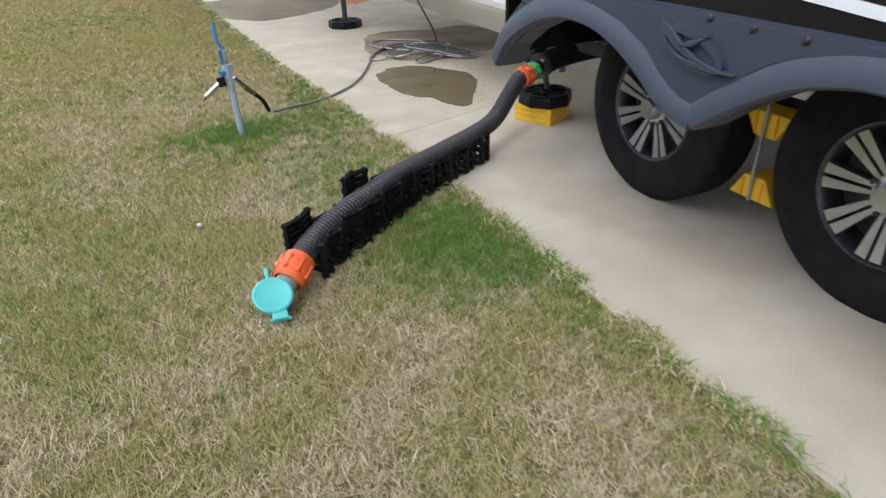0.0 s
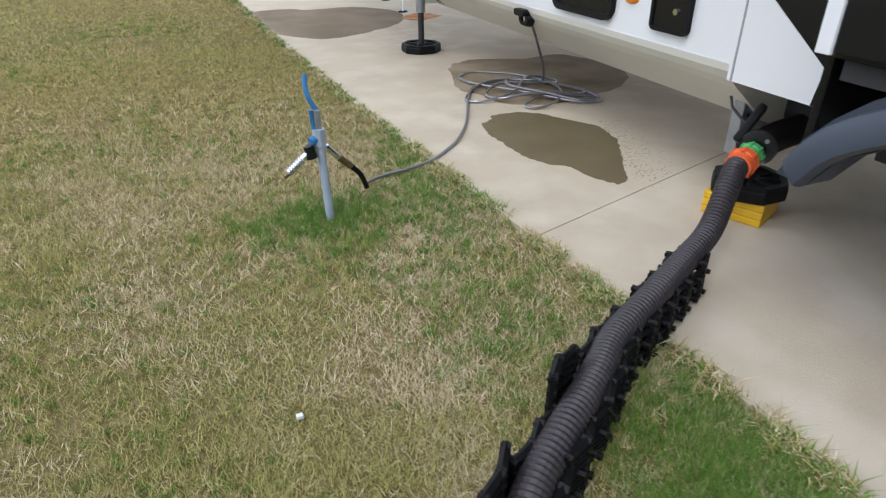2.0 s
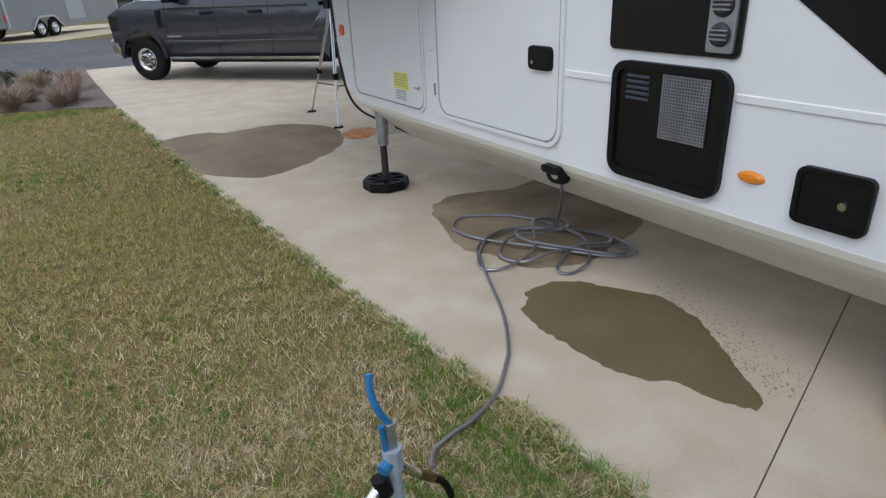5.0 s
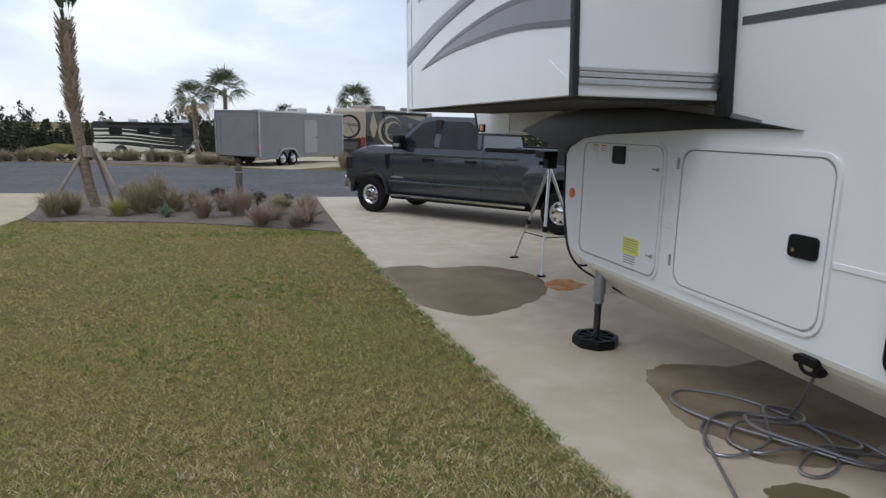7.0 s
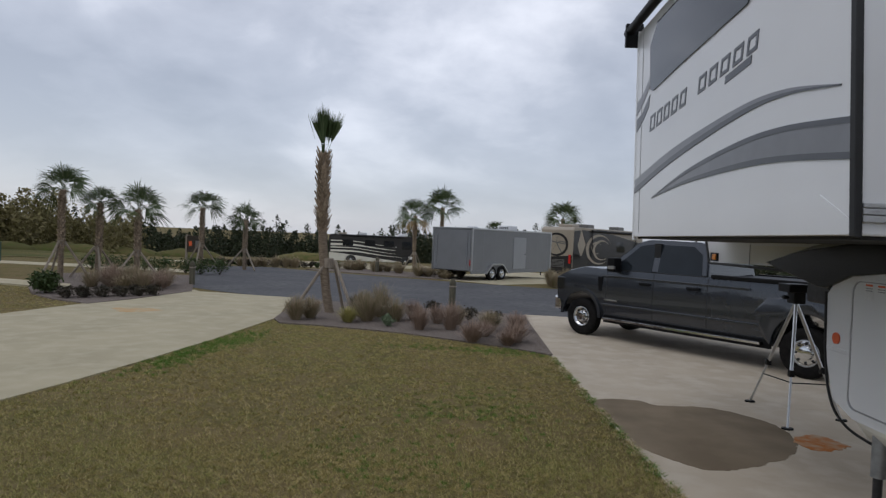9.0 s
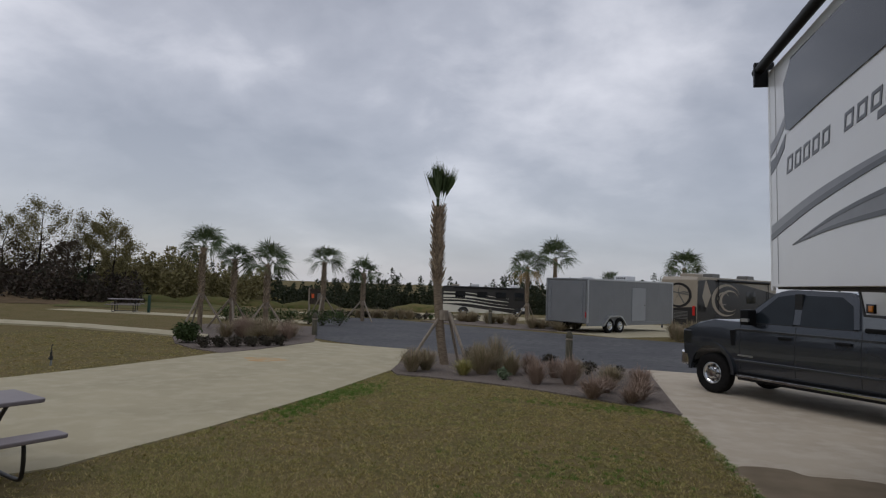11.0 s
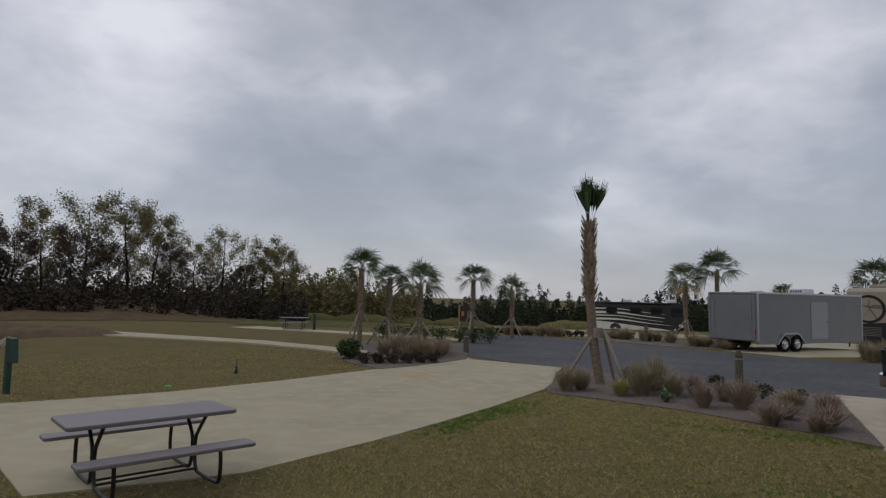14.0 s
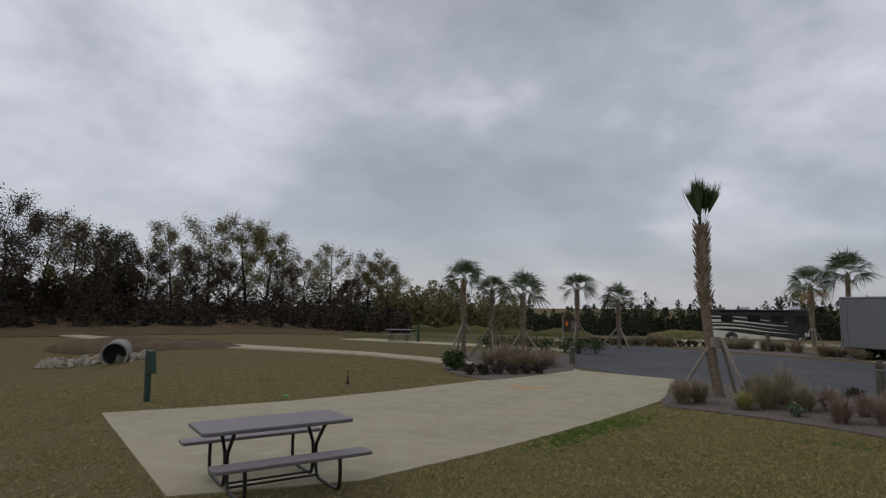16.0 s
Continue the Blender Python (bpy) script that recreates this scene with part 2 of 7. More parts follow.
M["bark"] = mat("tree_bark", (0.07, 0.058, 0.047), 0.9, var=0.4, scale=6, bump=0.6, bump_scale=20, spec=0.1)
M["leaf_spring"] = blade_mat("spring_leaf", (0.20, 0.18, 0.07), (0.27, 0.23, 0.105), (0.14, 0.12, 0.055))
M["leaf_brown"] = blade_mat("bare_twig", (0.075, 0.054, 0.038), (0.105, 0.077, 0.054), (0.065, 0.054, 0.033))
M["leaf_dark"] = blade_mat("pine_needle", (0.028, 0.04, 0.018), (0.04, 0.052, 0.024), (0.055, 0.058, 0.03))
M["brush"] = blade_mat("brown_brush", (0.05, 0.036, 0.028), (0.075, 0.055, 0.04), (0.042, 0.042, 0.024))
M["plank"] = mat("mauve_composite_top", (0.225, 0.195, 0.20), 0.5, var=0.1, scale=4, bump=0.15, bump_scale=50)
M["frame"] = mat("black_coated_tube", (0.018, 0.016, 0.016), 0.4, var=0.2, scale=20)
M["signgreen"] = mat("dark_green_paint", (0.02, 0.06, 0.04), 0.5, var=0.15, scale=6)
M["rock"] = mat("riprap_stone", (0.36, 0.32, 0.25), 0.85, other=(0.25, 0.22, 0.17), scale=6, bump=0.6, island=0.2, spec=0.2)
M["pipe_conc"] = mat("culvert_concrete", (0.33, 0.31, 0.28), 0.85, var=0.2, scale=3, bump=0.3)
# shade put into the colour: near-black for undersides, wells, holes and slots
M["shade_dark"] = mat("painted_shade_black", (0.03, 0.03, 0.03), 0.8, var=0.2, scale=5)
M["soil"] = mat("reddish_soil", (0.16, 0.11, 0.075), 0.95, other=(0.11, 0.085, 0.05), scale=2.0, bump=0.8, bump_scale=20, spec=0.1)
M["seal"] = mat("black_seal_rubber", (0.012, 0.012, 0.012), 0.6, var=0.2, scale=20)
M["paper"] = mat("white_scrap", (0.7, 0.7, 0.7), 0.7, var=0.1, scale=30)

# ---- mesh helpers ----


def mesh_ob(name, bm, material, parent=None, smooth=False):
    me = bpy.data.meshes.new(name)
    bmesh.ops.recalc_face_normals(bm, faces=bm.faces)
    bm.to_mesh(me)
    bm.free()
    me.materials.append(M[material] if isinstance(material, str) else material)
    if smooth:
        for p in me.polygons:
            p.use_smooth = True
        me.set_sharp_from_angle(angle=radians(40))
    ob = new(name, me)
    if parent:
        ob.parent = parent
    return ob


def part(name, bm, material, parent, label="", smooth=False):
    ob = mesh_ob(name, bm, material, parent, smooth)
    if label:
        ob["label"] = label
    return ob


def thing(name, m=None, label="", category="", group="", kind=""):
    ob = new(name)
    ob.empty_display_size = 0.1
    if m is not None:
        ob.matrix_basis = m
    return tagged(ob, label, category, group, kind)


def box(x0, y0, z0, x1, y1, z1, bevel=0.0, seg=2, bm=None):
    b = bmesh.new()
    bmesh.ops.create_cube(b, size=1.0)
    for v in b.verts:
        v.co = Vector((x0 + (v.co.x + 0.5) * (x1 - x0), y0 + (v.co.y + 0.5) * (y1 - y0), z0 + (v.co.z + 0.5) * (z1 - z0)))
    if bevel:
        bmesh.ops.bevel(b, geom=list(b.edges), offset=bevel, segments=seg, affect="EDGES", profile=0.5)
    return merge(bm, b)


def merge(bm, b):
    if bm is None:
        return b
    me = bpy.data.meshes.new("tmp")
    b.to_mesh(me)
    b.free()
    bm.from_mesh(me)
    bpy.data.meshes.remove(me)
    return bm


def rod(a, b, r, r2=None, seg=12, bm=None, caps=True):
    a, b = Vector(a), Vector(b)
    c = bmesh.new()
    bmesh.ops.create_cone(c, cap_ends=caps, segments=seg, radius1=r, radius2=r if r2 is None else r2, depth=(b - a).length)
    q = (b - a).to_track_quat("Z", "Y").to_matrix().to_4x4()
    bmesh.ops.transform(c, matrix=Matrix.Translation((a + b) / 2) @ q, verts=c.verts)
    return merge(bm, c)


def smooth_line(pts, n=8, closed=False):
    """Catmull-Rom through the points."""
    pts = [Vector(p) for p in pts]
    out = []
    k = len(pts)
    for i in range(k if closed else k - 1):
        p0 = pts[(i - 1) % k] if closed or i > 0 else pts[0]
        p1, p2 = pts[i], pts[(i + 1) % k]
        p3 = pts[(i + 2) % k] if closed or i + 2 < k else pts[-1]
        for j in range(n):
            t = j / n
            out.append(0.5 * ((2 * p1) + (p2 - p0) * t + (2 * p0 - 5 * p1 + 4 * p2 - p3) * t * t + (3 * p1 - p0 - 3 * p2 + p3) * t ** 3))
    if not closed:
        out.append(pts[-1])
    return out


def tube(pts, r, seg=8, bm=None, closed=False):
    """A round tube along a line; r is a radius or a list of radii."""
    pts = [Vector(p) for p in pts]
    b = bmesh.new()
    k = len(pts)
    rings, up = [], Vector((0, 0, 1))
    prev = None
    for i, p in enumerate(pts):
        d = (pts[min(i + 1, k - 1)] - pts[max(i - 1, 0)]).normalized()
        if prev is None:
            prev = d.orthogonal().normalized() if abs(d.dot(up)) > 0.98 else d.cross(up).normalized()
        s = (prev - d * prev.dot(d)).normalized()
        prev = s
        u = d.cross(s)
        rr = r[i] if isinstance(r, (list, tuple)) else r
        rings.append([b.verts.new(p + (s * math.cos(a) + u * math.sin(a)) * rr) for a in [2 * math.pi * j / seg for j in range(seg)]])
    for i in range(k - 1):
        for j in range(seg):
            b.faces.new((rings[i][j], rings[i][(j + 1) % seg], rings[i + 1][(j + 1) % seg], rings[i + 1][j]))
    b.faces.new(list(reversed(rings[0])))
    b.faces.new(rings[-1])
    return merge(bm, b)


def prism(poly, lo, hi, axis="z", bm=None, bevel=0.0):
    """A polygon pushed from lo to hi along an axis. For x the polygon is (y, z), for y (x, z), for z (x, y)."""
    b = bmesh.new()

    def at(p, h):
        return {"x": (h, p[0], p[1]), "y": (p[0], h, p[1]), "z": (p[0], p[1], h)}[axis]
    v0 = [b.verts.new(at(p, lo)) for p in poly]
    v1 = [b.verts.new(at(p, hi)) for p in poly]
    k = len(poly)
    b.faces.new(v0)
    b.faces.new(list(reversed(v1)))
    for i in range(k):
        b.faces.new((v0[i], v0[(i + 1) % k], v1[(i + 1) % k], v1[i]))
    bmesh.ops.recalc_face_normals(b, faces=b.faces)
    if bevel:
        bmesh.ops.bevel(b, geom=list(b.edges), offset=bevel, segments=2, affect="EDGES", profile=0.5)
    return merge(bm, b)


def rounded(x0, y0, x1, y1, r, n=5):
    pts = []
    for cx, cy, a0 in ((x1 - r, y1 - r, 0), (x0 + r, y1 - r, 90), (x0 + r, y0 + r, 180), (x1 - r, y0 + r, 270)):
        for i in range(n + 1):
            a = radians(a0 + 90 * i / n)
            pts.append((cx + r * math.cos(a), cy + r * math.sin(a)))
    return pts


def ring_prism(outer, inner, lo, hi, axis="x"):
    """A frame between two outlines of equal count."""
    b = bmesh.new()

    def at(p, h):
        return {"x": (h, p[0], p[1]), "y": (p[0], h, p[1]), "z": (p[0], p[1], h)}[axis]
    o0, i0, o1, i1 = ([b.verts.new(at(p, h)) for p in ps] for ps, h in ((outer, lo), (inner, lo), (outer, hi), (inner, hi)))
    k = len(outer)
    for i in range(k):
        j = (i + 1) % k
        b.faces.new((o0[i], o0[j], i0[j], i0[i]))
        b.faces.new((o1[i], o1[j], i1[j], i1[i]))
        b.faces.new((o0[i], o0[j], o1[j], o1[i]))
        b.faces.new((i0[i], i0[j], i1[j], i1[i]))
    return b


def lathe(profile, seg=32, m=None, bm=None):
    """Turns (radius, height) rows about z, then places by m."""
    b = bmesh.new()
    rings = []
    for r, h in profile:
        if r < 1e-5:
            rings.append([b.verts.new((0, 0, h))])
        else:
            rings.append([b.verts.new((r * math.cos(2 * math.pi * j / seg), r * math.sin(2 * math.pi * j / seg), h)) for j in range(seg)])
    for a, c in zip(rings, rings[1:]):
        for j in range(seg):
            k = (j + 1) % seg
            if len(a) == 1 and len(c) == 1:
                continue
            if len(a) == 1:
                b.faces.new((a[0], c[j], c[k]))
            elif len(c) == 1:
                b.faces.new((a[j], a[k], c[0]))
            else:
                b.faces.new((a[j], a[k], c[k], c[j]))
    if m is not None:
        bmesh.ops.transform(b, matrix=m, verts=b.verts)
    return merge(bm, b)


def quads_ob(name, verts, faces, material, parent=None):
    me = bpy.data.meshes.new(name)
    me.from_pydata(verts, [], faces)
    me.materials.append(M[material])
    ob = new(name, me)
    if parent:
        ob.parent = parent
    return ob


rng = np.random.default_rng(7)


def blade_arrays(xs, ys, zs, h, w, lean):
    """Three-point bent blades: each a quad and a tip triangle."""
    n = len(xs)
    a = rng.uniform(0, 2 * math.pi, n)
    hh = h * rng.uniform(0.5, 1.25, n)
    ww = w * rng.uniform(0.6, 1.3, n)
    ln = lean * rng.uniform(0.2, 1.4, n) * hh
    ca, sa = np.cos(a), np.sin(a)
    b = rng.uniform(0, 2 * math.pi, n)
    dx, dy = np.cos(b), np.sin(b)
    v = np.empty((n, 5, 3))
    v[:, 0] = np.stack([xs - ca * ww, ys - sa * ww, zs], 1)
    v[:, 1] = np.stack([xs + ca * ww, ys + sa * ww, zs], 1)
    mx, my = xs + dx * ln * 0.35, ys + dy * ln * 0.35
    v[:, 2] = np.stack([mx + ca * ww * 0.8, my + sa * ww * 0.8, zs + hh * 0.6], 1)
    v[:, 3] = np.stack([mx - ca * ww * 0.8, my - sa * ww * 0.8, zs + hh * 0.6], 1)
    v[:, 4] = np.stack([xs + dx * ln, ys + dy * ln, zs + hh * np.maximum(0.55, 1 - 0.25 * lean)], 1)
    base = np.arange(n) * 5
    f4 = np.stack([base, base + 1, base + 2, base + 3], 1)
    f3 = np.stack([base + 3, base + 2, base + 4], 1)
    return v.reshape(-1, 3), f4, f3


def blades_ob(name, xs, ys, zs, h, w, lean, material, parent=None):
    v, f4, f3 = blade_arrays(np.asarray(xs, float), np.asarray(ys, float), np.asarray(zs, float), h, w, lean)
    me = bpy.data.meshes.new(name)
    n4, n3 = len(f4), len(f3)
    me.vertices.add(len(v))
    me.vertices.foreach_set("co", v.ravel())
    loops = np.concatenate([f4.ravel(), f3.ravel()])
    me.loops.add(len(loops))
    me.loops.foreach_set("vertex_index", loops.astype(np.int32))
    me.polygons.add(n4 + n3)
    starts = np.concatenate([np.arange(n4) * 4, n4 * 4 + np.arange(n3) * 3]).astype(np.int32)
    me.polygons.foreach_set("loop_start", starts)
    me.update(calc_edges=True)
    me.validate()
    me.materials.append(M[material])
    ob = new(name, me)
    if parent:
        ob.parent = parent
    return ob


def spears_ob(name, xs, ys, h, w, lean, material):
    """Very many single-triangle blades, for mown turf."""
    n = len(xs)
    a, b = rng.uniform(0, 2 * math.pi, n), rng.uniform(0, 2 * math.pi, n)
    hh = h * rng.uniform(0.45, 1.25, n)
    ln = hh * lean * rng.uniform(0.1, 1.5, n)
    ww = w * rng.uniform(0.6, 1.4, n)
    v = np.empty((n, 3, 3))
    v[:, 0] = np.stack([xs - np.cos(a) * ww, ys - np.sin(a) * ww, np.full(n, -0.003)], 1)
    v[:, 1] = np.stack([xs + np.cos(a) * ww, ys + np.sin(a) * ww, np.full(n, -0.003)], 1)
    v[:, 2] = np.stack([xs + np.cos(b) * ln, ys + np.sin(b) * ln, hh], 1)
    me = bpy.data.meshes.new(name)
    me.vertices.add(n * 3)
    me.vertices.foreach_set("co", v.ravel())
    me.loops.add(n * 3)
    me.loops.foreach_set("vertex_index", np.arange(n * 3, dtype=np.int32))
    me.polygons.add(n)
    me.polygons.foreach_set("loop_start", (np.arange(n) * 3).astype(np.int32))
    me.update(calc_edges=True)
    me.materials.append(M[material])
    return new(name, me)


def fountain_ob(name, x, y, z, r, h, count, w, material):
    """A tuft: blades spring from a small base and arch outwards."""
    a = rng.uniform(0, 2 * math.pi, count)
    hh = h * rng.uniform(0.45, 1.12, count)
    out = r * np.sqrt(rng.uniform(0.0, 1, count)) * rng.uniform(0.6, 1.25, count)
    hh *= 1.08 - 0.5 * out / (r * 1.25)
    b0 = 0.25 * r * rng.uniform(0, 1, count)
    tw = a + rng.normal(0, 0.35, count)
    ww = w * rng.uniform(0.6, 1.3, count)
    sx, sy = -np.sin(a), np.cos(a)
    rows = []
    for t, u, k in ((0.0, 0.0, 1.0), (0.55, 0.34, 0.9), (0.88, 0.70, 0.6)):
        cx, cy = x + b0 * np.cos(a) + out * u * np.cos(tw), y + b0 * np.sin(a) + out * u * np.sin(tw)
        zz = z + hh * t
        rows.append((np.stack([cx - sx * ww * k, cy - sy * ww * k, zz], 1), np.stack([cx + sx * ww * k, cy + sy * ww * k, zz], 1)))
    tip = np.stack([x + b0 * np.cos(a) + out * np.cos(tw), y + b0 * np.sin(a) + out * np.sin(tw), z + hh * rng.uniform(0.8, 1.02, count)], 1)
    v = np.stack([rows[0][0], rows[0][1], rows[1][1], rows[1][0], rows[2][1], rows[2][0], tip], 1).reshape(-1, 3)
    i = np.arange(count)[:, None] * 7
    f4 = np.concatenate([i + np.array([[0, 1, 2, 3]]), i + np.array([[3, 2, 4, 5]])])
    f3 = i + np.array([[5, 4, 6]])
    me = bpy.data.meshes.new(name)
    me.from_pydata(v.tolist(), [], f4.tolist() + f3.tolist())
    me.materials.append(M[material])
    return new(name, me)


def leaf_cloud(name, centres, spread, count, size, material, parent=None, flat=1.0):
    """Many small leaf quads scattered about centres."""
    c = np.asarray(centres, float)
    idx = rng.integers(0, len(c), count)
    p = c[idx] + rng.normal(0, 1, (count, 3)) * np.array([spread, spread, spread * flat])
    u = rng.normal(0, 1, (count, 3))
    u /= np.linalg.norm(u, axis=1)[:, None]
    w = np.cross(u, rng.normal(0, 1, (count, 3)))
    w /= np.linalg.norm(w, axis=1)[:, None]
    s = size * rng.uniform(0.5, 1.3, (count, 1))
    v = np.stack([p - u * s, p + w * s * 0.5, p + u * s, p - w * s * 0.5], 1).reshape(-1, 3)
    me = bpy.data.meshes.new(name)
    me.vertices.add(len(v))
    me.vertices.foreach_set("co", v.ravel())
    me.loops.add(count * 4)
    me.loops.foreach_set("vertex_index", np.arange(count * 4, dtype=np.int32))
    me.polygons.add(count)
    me.polygons.foreach_set("loop_start", (np.arange(count) * 4).astype(np.int32))
    me.update(calc_edges=True)
    me.materials.append(M[material])
    ob = new(name, me)
    if parent:
        ob.parent = parent
    return ob


# ---- terrain ----
EYE0 = (-0.6, 3.1)


def ground_z(x, y):
    """Level near the pitch, falling gently away towards the fields."""
    dx, dy = x - EYE0[0], y - EYE0[1]
    r = math.hypot(dx, dy)
    bear = math.degrees(math.atan2(dx, dy))
    k = min(1.0, max(0.0, (bear + 50) / 25)) if -110 < bear < 90 else 0.0
    slope = 0.010 + 0.028 * k
    z = -slope * max(0.0, min(r, 170.0) - 34.0)
    # shallow swale with the culvert
    sx, sy = x + 31.0, y - 15.0
    z -= 0.9 * math.exp(-((sx * 0.9 + sy * 0.2) / 7.0) ** 2 - (sy / 4.0) ** 2)
    return z


DRIVE_EDGE = [(2.05, -6.0), (1.96, -0.5), (1.93, 1.2), (1.925, 2.2), (1.90, 2.9), (1.85, 3.5), (1.80, 4.2), (1.74, 5.0), (1.66, 5.8), (1.59, 7.2), (1.50, 9.0), (1.44, 11.0), (1.36, 14.0), (1.40, 17.5), (1.46, 20.1)]


def edge_x(y):
    return float(np.interp(y, [p[1] for p in DRIVE_EDGE], [p[0] for p in DRIVE_EDGE]))


def fill(name, poly, z0, z1, material, label="", category="", kind="structure", parent=None):
    ob = mesh_ob(name, prism(poly, z0, z1), material, parent)
    if parent is None:
        tagged(ob, label, category, "", kind)
    return ob


def make_ground():
    radii = [0, 1, 2, 3, 4, 5, 6, 7, 8, 9, 10, 12, 14, 16, 18, 20, 22, 24, 26, 28, 30, 33, 36, 40, 44, 48, 54, 60, 68, 76, 86, 98, 112, 130, 150, 170, 220, 400, 900, 2500]
    na = 180
    verts, faces = [], []
    for r in radii:
        for j in range(na):
            a = 2 * math.pi * j / na
            x, y = EYE0[0] + r * math.sin(a), EYE0[1] + r * math.cos(a)
            verts.append((x, y, ground_z(x, y)))
    for i in range(len(radii) - 1):
        for j in range(na):
            k = (j + 1) % na
            faces.append((i * na + j, i * na + k, (i + 1) * na + k, (i + 1) * na + j))
    ob = quads_ob("ground", verts, faces, "turf")
    for p in ob.data.polygons:
        p.use_smooth = True
    tagged(ob, "dormant brown and green mown turf reaching the fields", "ground", "", "structure")


make_ground()

# road, driveways, beds
ROAD = [(60, 14.0), (20, 17.6), (8, 19.4), (1.5, 20.15), (-2.5, 20.7), (-5.95, 21.8), (-8.2, 22.9), (-9.6, 23.9), (-10.8, 26.2), (-11.6, 28.4), (-13.5, 33.0), (-16.0, 38.0),
        (-11.5, 39.2), (-9.6, 36.2), (-6.5, 34.2), (-1.35, 32.0), (3.0, 30.4), (10, 28.4), (25, 25.0), (60, 20.0)]


def draped(name, poly, up, material, label, category, step=1.5):
    """A flat sheet with a thin edge, laid on the falling ground."""
    b = prism(poly, -0.06, up)
    bmesh.ops.triangulate(b, faces=b.faces)
    for _ in range(5):
        long = [e for e in b.edges if e.calc_length() > step * 2]
        if not long:
            break
        bmesh.ops.subdivide_edges(b, edges=long, cuts=1)
        bmesh.ops.triangulate(b, faces=b.faces)
    for v in b.verts:
        v.co.z += ground_z(v.co.x, v.co.y)
    return tagged(mesh_ob(name, b, material), label, category, "", "structure")


draped("road", ROAD, 0.012, "asphalt", "dark grey asphalt park road with pale joints", "road")


def make_driveway():
    root = thing("driveway", None, "pale concrete driveway slabs with saw-cut joints and puddles", "driveway", "", "structure")
    cuts = [(-6.0, 0.18), (-2.3, 0.3), (3.562, 0.305), (11.1, 0.05), (15.6, 0.1), (20.2, -0.1)]
    gap = 0.003
    for (y0, s0), (y1, s1) in zip(cuts, cuts[1:]):
        left = [(edge_x(y), y) for y in np.linspace(y0 + gap, y1 - gap, 9)]
        xr = 11.0
        poly = left + [(xr, y1 - gap + s1 * (xr - left[-1][0])), (xr, y0 + gap + s0 * (xr - left[0][0]))]
        part("slab", prism(poly, -0.1, 0.022, bevel=0.002), "concrete", root)
    return root


make_driveway()
PAD = [(-12.93, 9.22), (-12.1, 10.6), (-11.2, 12.4), (-10.45, 15.0), (-9.87, 18.1), (-9.35, 20.6), (-9.0, 22.9), (-8.65, 22.5), (-5.46, 21.9), (-5.2, 20.3), (-4.75, 18.2), (-4.62, 17.4), (-4.75, 15.6), (-4.85, 14.2), (-5.1, 12.15), (-5.31, 10.75), (-5.73, 8.72), (-7.03, 7.0)]
fill("pavement", PAD, -0.1, 0.02, "concrete_far", "pale tan concrete camping pad with orange stain", "pavement")
fill("stain", [(-8.1 + 0.55 * math.cos(a) * (1 + 0.3 * math.sin(3 * a)), 17.6 + 0.4 * math.sin(a)) for a in np.linspace(0, 6.2, 22)], 0.02, 0.0215, "rust_faint", "faint orange rust stain on concrete", "stain")
BED = [(1.38, 14.25), (0.62, 14.8), (-0.52, 15.45), (-1.5, 15.95), (-2.43, 16.25), (-3.475, 16.5), (-4.3, 16.6), (-4.62, 17.2), (-4.78, 18.6), (-5.15, 20.4), (-5.4, 21.6), (-4.5, 21.4), (-2.5, 20.8), (1.44, 20.0), (1.40, 17.5)]
BED2 = [(-9.72, 18.3), (-9.3, 19.6), (-8.85, 22.4), (-10.5, 26.3), (-11.5, 28.6), (-14.5, 28.3), (-16.2, 26.8), (-15.4, 24.2), (-13.6, 21.6), (-12.2, 19.8), (-11.0, 18.9)]
fill("mulch_bed", BED, -0.05, 0.035, "mulch", "grey mulch planting bed beside the driveway", "planting bed")
fill("mulch_bed", BED2, -0.05, 0.035, "mulch", "grey mulch planting bed with palms", "planting bed")

# ---- puddles and stains ----


def blob(points, n=14, jitter=0.035):
    pts = smooth_line([(x, y, 0) for x, y in points], n, closed=True)
    return [(p.x + jitter * (noise.noise((p.x * 6, p.y * 6, 1)) + 0.6 * noise.noise((p.x * 21, p.y * 21, 2))), p.y + jitter * (noise.noise((p.x * 6, p.y * 6, 5)) + 0.6 * noise.noise((p.x * 21, p.y * 21, 7)))) for p in pts]


fill("puddle", blob([(2.317, 5.13), (2.44, 5.29), (2.61, 5.39), (2.84, 5.295), (2.99, 5.06), (3.09, 4.77), (3.04, 4.55), (2.94, 4.35), (2.80, 4.15), (2.66, 3.92), (2.56, 4.03), (2.48, 4.245), (2.367, 4.42), (2.32, 4.61), (2.31, 4.86)]), 0.0, 0.0245, "wet", "shallow brown silty puddle on concrete", "puddle")
fill("puddle", blob([(1.47, 11.13), (2.07, 11.26), (2.25, 11.05), (2.93, 11.05), (3.40, 10.5), (3.35, 9.8), (3.04, 9.32), (2.57, 8.98), (2.07, 8.8), (1.79, 9.0), (1.55, 9.4), (1.49, 10.0)], jitter=0.03), 0.0, 0.0245, "damp", "damp brown puddle stain on concrete", "puddle")
fill("puddle", blob([(2.92, 7.03), (2.75, 6.75), (2.66, 6.45), (2.58, 6.15), (2.66, 5.98), (2.74, 5.62), (3.05, 5.46), (3.4, 5.5), (3.95, 5.7), (4.3, 6.2), (4.12, 6.93), (3.65, 6.95), (3.22, 7.12)], jitter=0.03), 0.0, 0.0242, "damp_ring", "damp ring under the coiled hose", "puddle")
fill("stain", blob([(3.33, 9.8), (3.66, 10.1), (3.84, 9.9), (3.81, 9.67), (3.45, 9.52)], jitter=0.06), 0.0, 0.0255, "rust", "orange rust stain on concrete", "stain")


